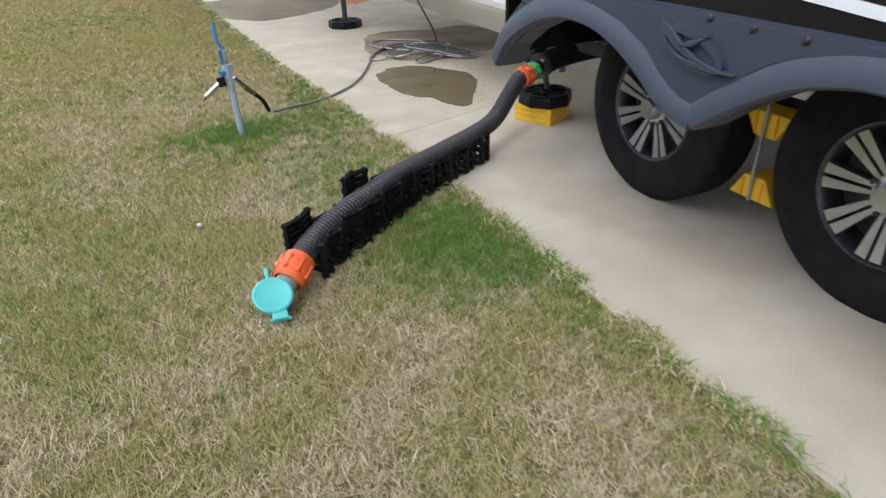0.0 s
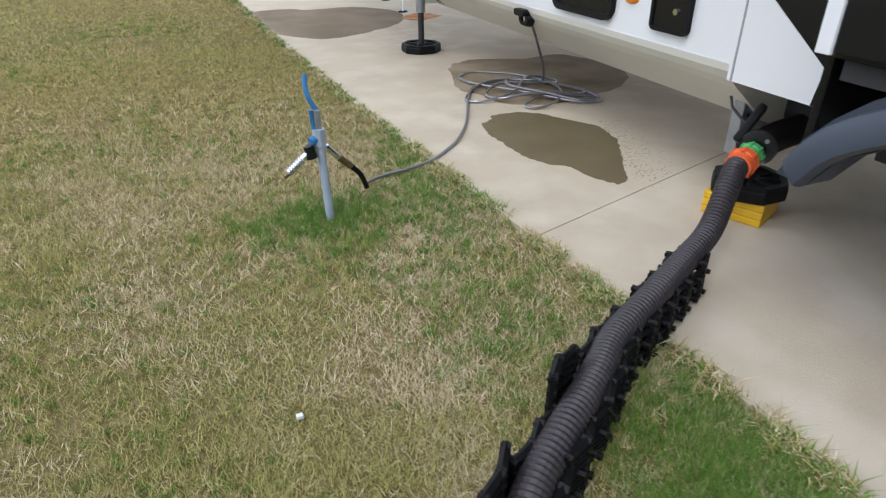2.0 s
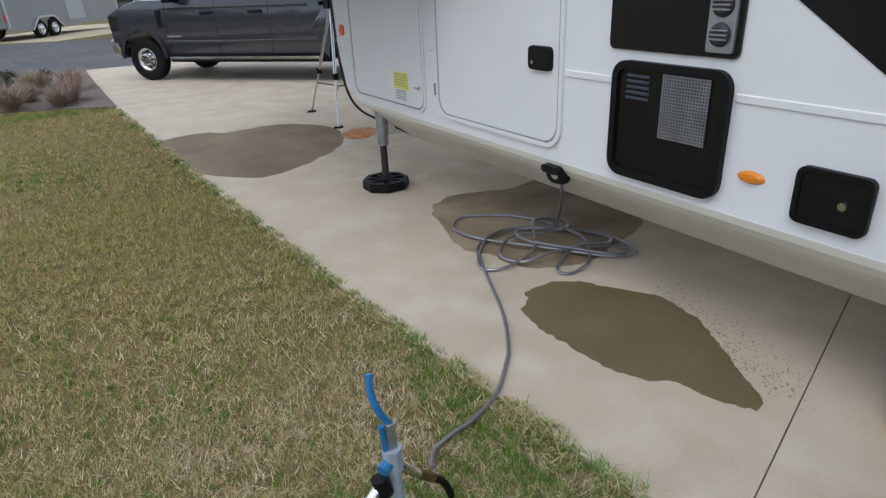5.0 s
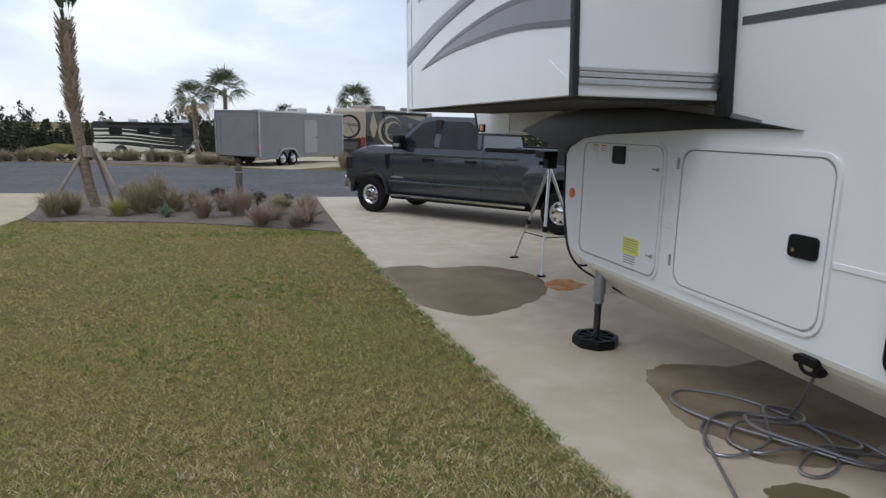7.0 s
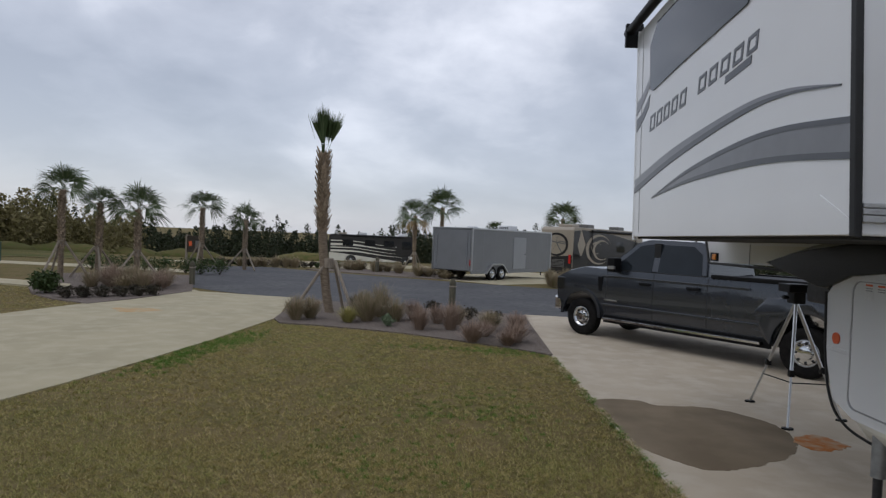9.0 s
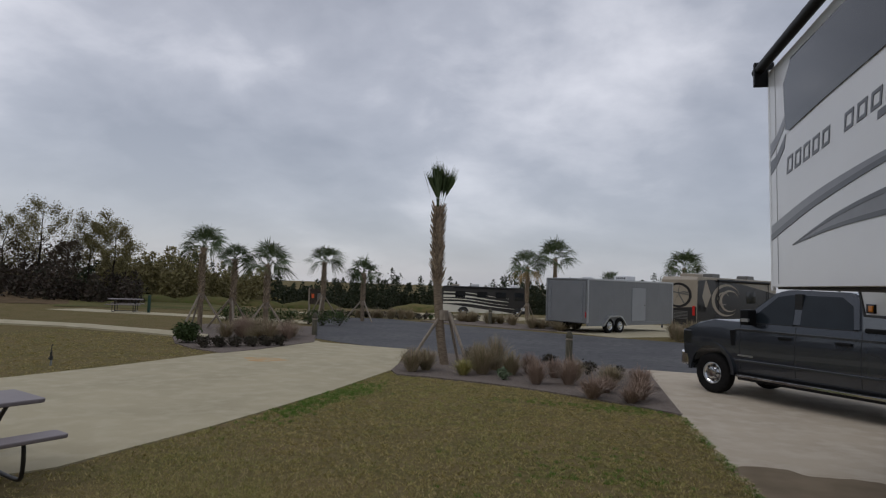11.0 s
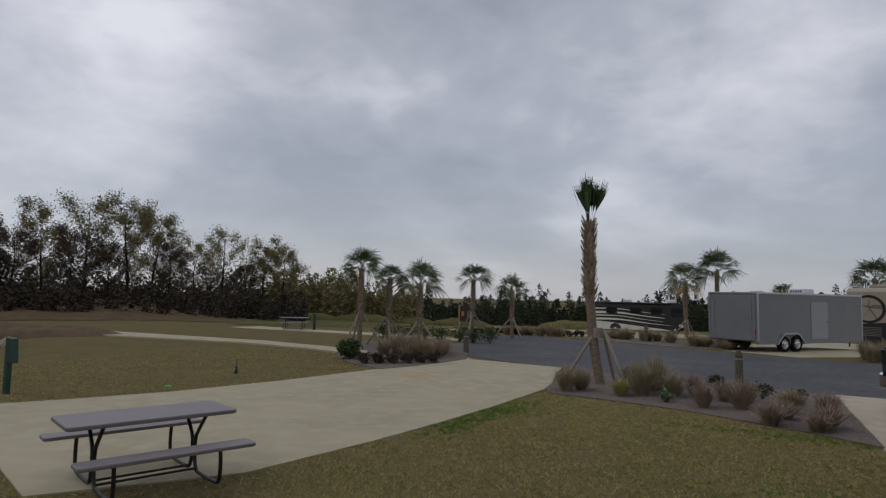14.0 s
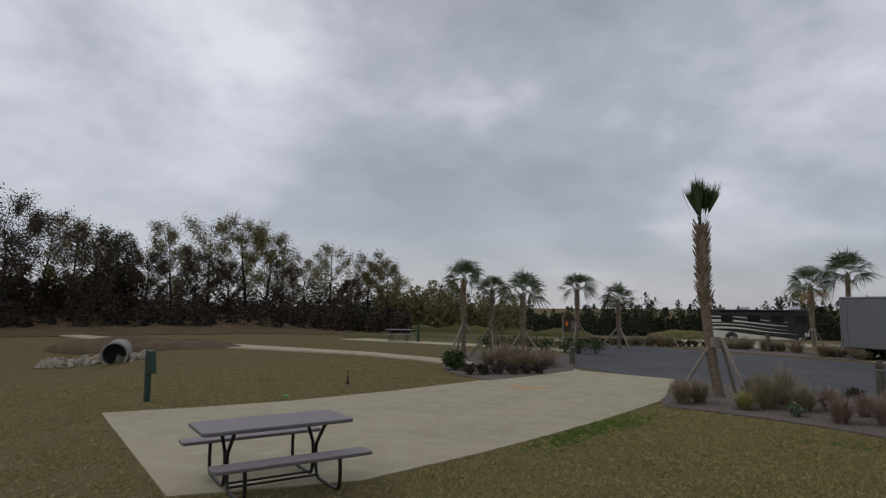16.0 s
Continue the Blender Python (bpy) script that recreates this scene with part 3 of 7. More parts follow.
def speckles():
    """Drying spots along the ragged side of the near puddle and other small stains."""
    verts, faces = [], []
    for i in range(900):
        t = random.random()
        cx = 3.12 - 0.42 * t + abs(random.gauss(0, 0.16)) + 0.02
        cy = 4.95 - 1.05 * t + random.gauss(0, 0.05)
        r = random.uniform(0.0015, 0.005) * (1.4 if random.random() < 0.15 else 1)
        k = len(verts)
        n = 7
        for j in range(n):
            a = 2 * math.pi * j / n
            rr = r * random.uniform(0.6, 1.3)
            verts.append((cx + rr * math.cos(a), cy + rr * math.sin(a), 0.0233))
        faces.append(tuple(range(k, k + n)))
    ob = quads_ob("damp_spots", verts, faces, "damp_ring")
    tagged(ob, "small drying damp spots beside the puddle", "stain", "", "stuff")


speckles()

# ---- fifth-wheel camper ----


def rotated(bm, deg, axis="Z"):
    bmesh.ops.transform(bm, matrix=Matrix.Rotation(radians(deg), 4, axis), verts=bm.verts)
    return bm


W = 2.76      # side wall plane
RV = thing("travel_trailer", None, "white fifth-wheel camper with grey swoosh graphics on jacks", "camper")


def panel_x(name, y0, z0, y1, z1, r, depth, material, label="", x=W, parent=None, smooth=True):
    return part(name, prism(rounded(y0, z0, y1, z1, r), x - depth, x + 0.02, "x"), material, parent or RV, label)


def trim_ring(name, y0, z0, y1, z1, r, w, depth, material, parent, x=W):
    return part(name, ring_prism(rounded(y0, z0, y1, z1, r), rounded(y0 + w, z0 + w, y1 - w, z1 - w, max(0.005, r - w)), x - depth, x + 0.01, "x"), material, parent)


# body walls: lower hull profile with a tucked skirt
part("wall", prism([(-9.0, 0.715), (3.46, 0.715), (3.461, 0.785), (7.95, 0.785), (8.22, 0.88), (8.33, 1.2), (8.37, 1.72), (8.1, 2.0), (8.1, 4.0), (-9.0, 4.0)], W, 5.2, "x"), "white", RV)
part("skirt", prism([(W, 0.785), (W + 0.008, 0.75), (W + 0.035, 0.71), (W + 0.08, 0.665), (W + 0.32, 0.47), (W + 0.36, 0.455), (4.8, 0.455), (5.2, 0.785)], 3.462, 7.85, "y"), "cream", RV, "cream underbelly skirt")
# underbelly box, its underside shade carried by the near-black colour
part("underbelly", box(W + 0.35, -8.8, 0.5, 4.95, 3.4, 0.714, 0.02), "shade_dark", RV)
part("skirt_nose", prism([(7.7, 0.5), (7.9, 0.6), (8.12, 0.76), (8.27, 1.1), (7.7, 1.1)], W + 0.12, 5.0, "x"), "cream", RV)
part("edge_trim", tube(smooth_line([(W - 0.004, 8.37, 1.75), (W - 0.004, 8.335, 1.2), (W + 0.005, 8.24, 0.85), (W + 0.03, 8.05, 0.69), (W + 0.12, 7.8, 0.61), (W + 0.3, 7.6, 0.5)], 6), 0.012, 6), "seal", RV)
part("wall_edge", rod((W + 0.012, 3.47, 0.79), (W + 0.012, 7.9, 0.79), 0.013, seg=8), "white", RV, "", True)
# upper bedroom overhang
part("overhang", prism([(8.0, 2.0), (8.6, 1.93), (10.9, 1.90), (11.05, 2.2), (11.4, 2.6), (11.7, 3.2), (11.4, 4.0), (8.0, 4.0)], W + 0.01, 5.2, "x"), "white", RV)
part("overhang_trim", box(W - 0.002, 8.5, 1.875, W + 0.06, 10.92, 1.902, 0.004), "seal", RV)
part("overhang_trim", prism([(10.88, 1.89), (10.93, 1.89), (11.08, 2.2), (11.03, 2.2)], W - 0.002, W + 0.04, "x"), "seal", RV)
part("panel_joint", box(W + 0.004, 9.82, 1.91, W + 0.012, 9.83, 2.13), "label_grey", RV)
part("overhang_lower", box(W + 0.008, 8.4, 1.94, W + 0.014, 9.82, 2.12), "cream", RV)
part("cap_gloss", prism([(5.641, 1.991), (5.954, 2.034), (6.329, 2.081), (6.939, 2.138), (7.443, 2.154), (8.07, 2.153), (8.84, 2.072), (9.397, 1.952), (8.471, 1.781), (8.351, 1.781), (8.038, 1.895), (7.648, 1.937), (7.157, 1.958), (6.501, 1.99), (5.949, 1.998)], W - 0.03, W + 0.05, "x", bevel=0.006), "black", RV, "black swoosh molding under the overhang")
part("cap_stripe", prism([(5.957, 2.05), (6.526, 2.158), (7.04, 2.215), (7.937, 2.214), (8.581, 2.131), (8.84, 2.072), (8.07, 2.153), (7.443, 2.154), (6.939, 2.138), (6.329, 2.081), (5.954, 2.034)], W - 0.02, W + 0.03, "x"), "decal", RV, "grey upper edge of the swoosh")
part("hitch_apron", prism([(8.25, 2.0), (8.3, 1.72), (8.45, 1.80), (8.8, 1.88), (9.3, 1.9), (9.3, 1.93)], W + 0.02, 4.9, "x"), "black", RV)
part("pin_box", box(3.7, 9.3, 1.5, 4.2, 10.4, 1.93, 0.03), "gunmetal", RV)
# slide-out
SX = 1.68


def raked(bm_, k=0.07, z0=2.14):
    """Leans a part forward as the camper stands on its jacks."""
    for v_ in bm_.verts:
        v_.co.y += k * (v_.co.z - z0)
    return bm_


slide = part("slide_out", raked(box(SX, 6.30, 2.17, W + 0.1, 10.46, 4.62, 0.012)), "white", RV, "white bedroom slide-out box with decals")
part("slide_edge", raked(box(SX - 0.012, 6.28, 2.16, SX + 0.03, 6.33, 4.64, 0.006)), "seal", slide, "black corner trim")
part("slide_edge", raked(box(SX - 0.006, 10.42, 2.13, SX + 0.03, 10.475, 4.64, 0.006)), "white", slide)
part("corner_seam", raked(box(SX - 0.004, 10.22, 2.2, SX + 0.003, 10.228, 4.6)), "label_grey", slide)
part("slide_flange", raked(box(W - 0.05, 6.20, 2.07, W - 0.004, 6.32, 4.65, 0.006)), "seal", RV, "black slide flange")
part("slide_flange", box(W - 0.05, 6.32, 2.245, W - 0.004, 9.6, 2.285, 0.006), "seal", RV, "black slide flange")
for zz, hh in ((2.24, 0.035), (2.28, 0.03), (2.315, 0.025)):
    part("slide_rail", box(SX + 0.03, 6.285, zz, W - 0.05, 6.305, zz + hh, 0.004), "alu", slide, "aluminium slide rail")
# slide floor, coloured near-black to hold the shade under the box
part("slide_floor", box(SX + 0.05, 6.33, 2.15, W, 10.42, 2.172), "shade_dark", slide)
part("slide_skirt", prism([(6.31, 2.175), (6.31, 2.24), (6.62, 2.40), (7.93, 2.36), (10.3, 2.20), (10.3, 2.175)], SX - 0.006, SX + 0.01, "x"), "white", slide)


def swoosh(name, upper, lower, material, x, parent, up=0.004, n=8):
    u = smooth_line([(0, *p) for p in upper], n)
    lo = smooth_line([(0, *p) for p in lower], n)
    poly = [(p.y, p.z) for p in u] + [(p.y, p.z) for p in reversed(lo)]
    return part(name, prism(poly, x - up, x + 0.004, "x"), material, parent)


swoosh("decal", [(6.38, 2.79), (7.1, 2.86), (7.79, 2.855), (8.8, 2.76), (9.78, 2.59)], [(6.36, 2.578), (7.1, 2.65), (7.77, 2.674), (8.8, 2.66), (9.78, 2.585)], "decal", SX, slide, 0.004)
swoosh("decal_line", [(6.38, 2.80), (7.1, 2.872), (7.79, 2.868), (8.8, 2.773), (9.80, 2.59)], [(6.38, 2.765), (7.1, 2.835), (7.79, 2.83), (8.8, 2.74), (9.80, 2.585)], "decal_dark", SX, slide, 0.007)
swoosh("decal_line", [(6.36, 2.61), (7.1, 2.685), (7.77, 2.71), (8.8, 2.685), (9.78, 2.592)], [(6.36, 2.572), (7.1, 2.645), (7.77, 2.668), (8.8, 2.655), (9.78, 2.585)], "decal_dark", SX, slide, 0.007)
swoosh("decal", [(6.48, 2.995), (7.1, 3.11), (7.82, 3.13), (9.2, 3.03), (10.48, 2.84)], [(6.48, 2.985), (7.1, 3.065), (7.82, 3.05), (9.2, 2.90), (10.47, 2.68)], "decal", SX, slide, 0.004)
swoosh("decal_line", [(6.48, 2.993), (7.1, 3.085), (7.82, 3.09), (9.2, 2.955), (10.47, 2.745)], [(6.48, 2.985), (7.1, 3.065), (7.82, 3.05), (9.2, 2.90), (10.47, 2.68)], "decal_dark", SX, slide, 0.007)
for k in range(2):
    swoosh("decal", [(10.02, 3.98 - 0.22 * k), (10.3, 3.82 - 0.22 * k), (10.55, 3.76 - 0.2 * k)], [(10.05, 3.84 - 0.22 * k), (10.3, 3.70 - 0.22 * k), (10.54, 3.60 - 0.2 * k)], "decal_dark" if k else "decal", SX, slide)
# brand lettering kept as plain open boxes
for i in range(11):
    if i == 5:
        continue
    y, z, hh = 9.98 - i * 0.232, 3.325 + 0.0155 * i, 0.185 - 0.004 * i
    o = [(y, z), (y - 0.165, z + 0.012), (y - 0.185, z + hh), (y - 0.02, z + hh - 0.012)]
    i_ = [(y - 0.034, z + 0.03), (y - 0.137, z + 0.04), (y - 0.151, z + hh - 0.03), (y - 0.048, z + hh - 0.04)]
    part("plain_mark", ring_prism(o, i_, SX - 0.005, SX + 0.003), "decal_dark", slide)
part("plain_mark", prism([(8.02, 3.37), (7.58, 3.41), (7.57, 3.47), (8.01, 3.43)], SX - 0.005, SX + 0.003, "x"), "decal_dark", slide)
part("window", prism([(10.0, 3.80), (9.9, 3.765), (9.0, 3.82), (7.68, 3.87), (7.58, 3.93), (7.55, 4.48), (9.85, 4.5), (10.08, 4.3)], SX - 0.012, SX + 0.01, "x"), "glass_dark", slide, "dark tinted window")
part("awning_roller", rod((SX - 0.09, 6.4, 4.66), (SX - 0.09, 10.76, 4.66), 0.055, seg=14), "blackplastic", slide, "black slide topper roller", True)
part("awning_bracket", box(SX - 0.15, 10.62, 4.46, SX + 0.06, 10.68, 4.74, 0.01), "blackplastic", slide)
part("roof", box(W - 0.02, -9.0, 4.0, 5.22, 11.4, 4.06, 0.02), "white", RV)

# storage doors
d1 = panel_x("storage_door", 6.845, 0.875, 7.99, 1.86, 0.09, 0.012, "white", "white storage door with rounded corners")
trim_ring("door_frame", 6.81, 0.84, 8.025, 1.89, 0.11, 0.022, 0.016, "white", d1)
trim_ring("door_seal", 6.836, 0.866, 7.999, 1.869, 0.095, 0.008, 0.013, "label_grey", d1)
d2 = panel_x("storage_door", 5.40, 0.895, 6.615, 1.845, 0.11, 0.012, "white", "large white storage door with black latch")
trim_ring("door_frame", 5.362, 0.86, 6.65, 1.88, 0.13, 0.025, 0.018, "white", d2)
trim_ring("door_seal", 5.39, 0.885, 6.625, 1.855, 0.115, 0.008, 0.013, "label_grey", d2)
part("latch", prism(rounded(5.44, 1.293, 5.63, 1.423, 0.03), W - 0.035, W, "x", bevel=0.004), "blackplastic", d2, "black paddle latch")
part("latch_lock", rod((W - 0.043, 5.585, 1.335), (W - 0.02, 5.585, 1.335), 0.012), "chrome", d2, "", True)
part("vent_plate", prism(rounded(7.336, 1.70, 7.52, 1.846, 0.02), W - 0.024, W, "x", bevel=0.003), "blackplastic", d1, "black square vent")
for zz in (1.69, 1.03):
    part("cam_latch", rod((W - 0.03, 6.88, zz), (W, 6.88, zz), 0.016), "chrome", d1, "", True)
    part("latch_tab", box(W - 0.036, 6.86, zz - 0.006, W - 0.028, 6.94, zz + 0.006, 0.002), "chrome", d1)
for zz in (1.05, 1.75):
    part("hinge", rod((W - 0.02, 6.66, zz - 0.04), (W - 0.02, 6.66, zz + 0.04), 0.009, seg=8), "galv", d2)
part("warning_label", box(W - 0.0145, 7.06, 0.99, W, 7.28, 1.118), "label_yellow", d1, "yellow warning sticker")
for i in range(5):
    part("print_line", box(W - 0.0155, 7.08, 1.098 - i * 0.021, W - 0.01, 7.262, 1.106 - i * 0.021), "label_grey", d1)
for i in range(4):
    part("print_line", box(W - 0.0150, 7.10, 0.968 - i * 0.02, W - 0.01, 7.26, 0.978 - i * 0.02), "label_grey", d1)
for j in range(2):
    part("print_label", box(W - 0.0145, 7.62 + 0.14 * j, 1.79 - 0.06 * j, W, 7.72 + 0.14 * j, 1.86), "paper", d1)
    part("print_line", box(W - 0.0155, 7.63 + 0.14 * j, 1.835, W - 0.01, 7.71 + 0.14 * j, 1.85), "redorange", d1)
    for i in range(2):
        part("print_line", box(W - 0.0155, 7.63 + 0.14 * j, 1.815 - i * 0.018, W - 0.01, 7.71 + 0.14 * j, 1.823 - i * 0.018), "label_grey", d1)
part("side_reflector", rod((W - 0.012, 8.2, 1.38), (W, 8.2, 1.38), 0.047, seg=20), "redorange", RV, "round orange reflector", True)
# belt molding
for y0, y1, zc in ((3.5, 4.345, 1.297), (5.0, 5.358, 1.297), (6.655, 6.806, 1.297), (8.028, 8.33, 1.29)):
    part("belt_molding", box(W - 0.008, y0, zc - 0.02, W + 0.005, y1, zc + 0.015, 0.004), "white", RV)
# furnace panel
fp = panel_x("furnace_panel", 4.35, 1.447, 5.04, 1.777, 0.03, 0.014, "black", "black gloss furnace access panel")
part("exhaust_plate", prism(rounded(4.373, 1.468, 4.50, 1.728, 0.012), W - 0.03, W - 0.01, "x", bevel=0.003), "galv", fp, "steel furnace exhaust plate")
for zz in (1.54, 1.655):
    part("exhaust_vent", lathe([(0.0, 0.012), (0.03, 0.02), (0.046, 0.012), (0.05, 0.0)], 20, Matrix.Translation((W - 0.028, 4.437, zz)) @ Matrix.Rotation(radians(-90), 4, "Y")), "gunmetal", fp, "round exhaust outlet", True)
    for a in range(3):
        part("vent_bar", box(W - 0.052, 4.395, zz - 0.02 + 0.018 * a, W - 0.044, 4.48, zz - 0.014 + 0.018 * a), "galv", fp)
# water heater door
wh = panel_x("water_heater_door", 4.375, 0.855, 4.975, 1.38, 0.07, 0.018, "black", "black water heater door with mesh grille")
trim_ring("door_frame", 4.355, 0.835, 4.995, 1.40, 0.08, 0.035, 0.034, "blackplastic", wh)
for i in range(5):
    part("louver", box(W - 0.028, 4.772, 1.325 - i * 0.026, W - 0.012, 4.908, 1.339 - i * 0.026, 0.004), "slate", wh)
part("grille_back", box(W - 0.021, 4.45, 1.065, W - 0.016, 4.695, 1.355), "gunmetal", wh)
gb = bmesh.new()
for i in range(21):
    box(W - 0.027, 4.45, 1.065 + i * 0.0142, W - 0.023, 4.695, 1.071 + i * 0.0142, bm=gb)
for i in range(17):
    box(W - 0.030, 4.45 + i * 0.015, 1.065, W - 0.026, 4.455 + i * 0.015, 1.357, bm=gb)
part("mesh_grille", gb, "galv", wh, "steel mesh grille")
mk = lathe([(0.0, 0.022), (0.03, 0.018), (0.045, 0.0)], 20, Matrix.Translation((W, 4.222, 0.978)) @ Matrix.Rotation(radians(-90), 4, "Y") @ Matrix.Diagonal((0.62, 1.4, 1, 1)))
part("side_marker", mk, "amber", RV, "oval amber side marker lamp", True)
sd = panel_x("hatch_door", 3.755, 0.865, 4.017, 1.075, 0.03, 0.02, "black", "black square access hatch")
trim_ring("hatch_frame", 3.745, 0.855, 4.027, 1.085, 0.035, 0.02, 0.028, "blackplastic", sd)
part("hatch_lock", rod((W - 0.03, 3.84, 0.962), (W - 0.015, 3.84, 0.962), 0.016), "chrome", sd, "", True)
part("wall_seam", box(W - 0.003, 3.43, 0.717, W + 0.003, 3.44, 2.05), "label_grey", RV)
# black diagonal graphics over the wheels
part("graphic", prism([(3.005, 0.717), (2.1, 0.717), (2.1, 1.95), (4.1, 1.95), (4.22, 1.72), (3.34, 1.118), (2.984, 0.868)], W - 0.004, W + 0.004, "x"), "black", RV)
part("graphic", prism([(4.42, 1.80), (3.3, 1.98), (3.3, 2.02), (4.5, 1.84)], W - 0.006, W + 0.003, "x"), "decal_dark", RV)
part("graphic", prism([(5.55, 2.70), (2.6, 2.62), (2.6, 2.82), (5.8, 2.95)], W - 0.004, W + 0.003, "x"), "decal", RV)
part("graphic", prism([(6.2, 2.98), (2.6, 2.88), (2.6, 2.92), (6.2, 3.02)], W - 0.004, W + 0.003, "x"), "decal_dark", RV)
part("graphic", prism([(6.2, 2.62), (2.6, 2.5), (2.6, 2.55), (6.2, 2.67)], W - 0.004, W + 0.003, "x"), "decal_dark", RV)

# fender skirt with two arches
WY1, WY2, WR = 2.06, 0.87, 0.47
FX = 2.07     # outer face of the fender skirt on the extended slide-out
ARCH1 = [(2.47, 0.69), (2.39, 0.80), (2.25, 0.89), (2.09, 0.955), (1.93, 0.985), (1.77, 0.978), (1.62, 0.935), (1.49, 0.87), (1.385, 0.80), (1.29, 0.755), (1.20, 0.738)]
ARCH2 = [(1.175, 0.745), (1.11, 0.795), (1.03, 0.85), (0.94, 0.905), (0.84, 0.953), (0.72, 0.984), (0.61, 0.99), (0.45, 0.97), (0.30, 0.91), (0.18, 0.83), (0.08, 0.72)]
OUT = [(-0.06, 0.70), (-0.06, 0.82), (0.02, 0.98), (0.15, 1.07), (0.5, 1.10), (1.2, 1.105), (1.7, 1.105), (2.05, 1.095), (2.25, 1.045), (2.35, 0.985), (2.44, 0.91), (2.52, 0.82), (2.58, 0.69)]
outline = ARCH1 + ARCH2 + OUT
fen = part("fender_skirt", prism(outline, FX + 0.05, FX + 0.16, "x"), "slate", RV, "slate blue molded fender skirt")
part("skirt_face", prism([(1.30, 0.80), (1.20, 0.765), (1.13, 0.85), (1.06, 0.93), (0.96, 1.0), (0.86, 1.04), (0.72, 1.06), (0.6, 1.09), (1.2, 1.095), (1.9, 1.085), (1.76, 1.055), (1.59, 1.025), (1.45, 0.96), (1.36, 0.88)], FX + 0.02, FX + 0.055, "x"), "slate", fen)
# the extended living-room slide-out that carries the fender
room = part("living_slide_out", box(FX + 0.06, -6.0, 1.06, W + 0.2, 2.53, 3.9, 0.02), "black", RV, "glossy black slide-out box above the fender")
# floor of this slide-out, with the same shade painted in
part("slide_floor", box(FX + 0.1, -5.9, 1.0, W + 0.2, 2.5, 1.062), "shade_dark", room)
part("front_panel", box(FX + 0.10, 2.532, 0.73, W - 0.006, 2.56, 3.9, 0.004), "black", room, "black end panel of the slide-out")
part("corner_trim", box(FX + 0.048, 2.515, 1.07, FX + 0.062, 2.565, 3.9, 0.003), "white", room, "thin white corner trim")
part("graphic", prism([(0.2, 1.14), (0.66, 1.143), (0.95, 1.172), (1.3, 1.18), (1.75, 1.26), (1.2, 1.235), (0.66, 1.172), (0.2, 1.165)], FX + 0.052, FX + 0.062, "x"), "white", room)


def lip(pts, outer):
    """A rounded flare that follows an arch."""
    path = smooth_line([(FX, p[0], p[1]) for p in pts], 4)
    bb = bmesh.new()
    prev = None
    for i, p in enumerate(path):
        q = path[min(i + 1, len(path) - 1)] - path[max(i - 1, 0)]
        nrm = Vector((0, -q.z, q.y)).normalized()
        if (p - Vector((FX, outer, 0.45))).dot(nrm) < 0:
            nrm = -nrm
        ring = [bb.verts.new(p + nrm * a + Vector((b, 0, 0))) for a, b in ((0.0, 0.02), (0.010, 0.004), (0.065, 0.008), (0.10, 0.03), (0.11, 0.07), (0.0, 0.09))]
        if prev:
            for k in range(6):
                bb.faces.new((prev[k], prev[(k + 1) % 6], ring[(k + 1) % 6], ring[k]))
        else:
            bb.faces.new(ring)
        prev = ring
    bb.faces.new(prev)
    part("arch_lip", bb, "slate", fen, "flared slate arch lip", True)


lip(ARCH1, 1.85)
lip(ARCH2, 0.62)
for p in ((0.35, 1.075), (0.861, 1.083), (1.031, 1.086), (1.192, 1.094), (1.88, 1.087), (2.25, 1.016)):
    part("fastener", lathe([(0, 0.008), (0.009, 0.007), (0.014, 0)], 10, Matrix.Translation((FX + 0.018, *p)) @ Matrix.Rotation(radians(-90), 4, "Y")), "gunmetal", fen)
# molded emblem, plain winged ring
def emblem(n=28):
    def oval(k, w):
        return [(1.235 + k * math.cos(a) * 0.135, 0.995 + k * (w * math.sin(a)) + 0.03 * math.cos(a) * k) for a in np.linspace(0, 6.06, n)]
    part("emblem", ring_prism(oval(1.0, 0.058), oval(0.82, 0.04), FX + 0.002, FX + 0.03), "slate", fen, "raised plain ring emblem")
    for wing in ([(1.365, 1.066), (1.35, 1.03), (1.30, 0.99), (1.22, 0.962), (1.12, 0.958), (1.20, 0.975), (1.27, 1.01), (1.315, 1.045)],
                 [(1.05, 0.95), (1.13, 0.94), (1.24, 0.945), (1.33, 0.985), (1.25, 0.965), (1.14, 0.962)],
                 [(1.17, 1.04), (1.25, 1.015), (1.30, 0.985), (1.22, 1.005)]):
        part("emblem", prism(wing, FX - 0.004, FX + 0.03, "x", bevel=0.003), "slate", fen)


emblem()
# wheel wells: a thin near-black sheet stands in for the shade behind the wheels
part("wheel_well", box(W + 0.52, -0.4, 0.4, W + 0.56, 3.0, 0.74), "shade_dark", RV)


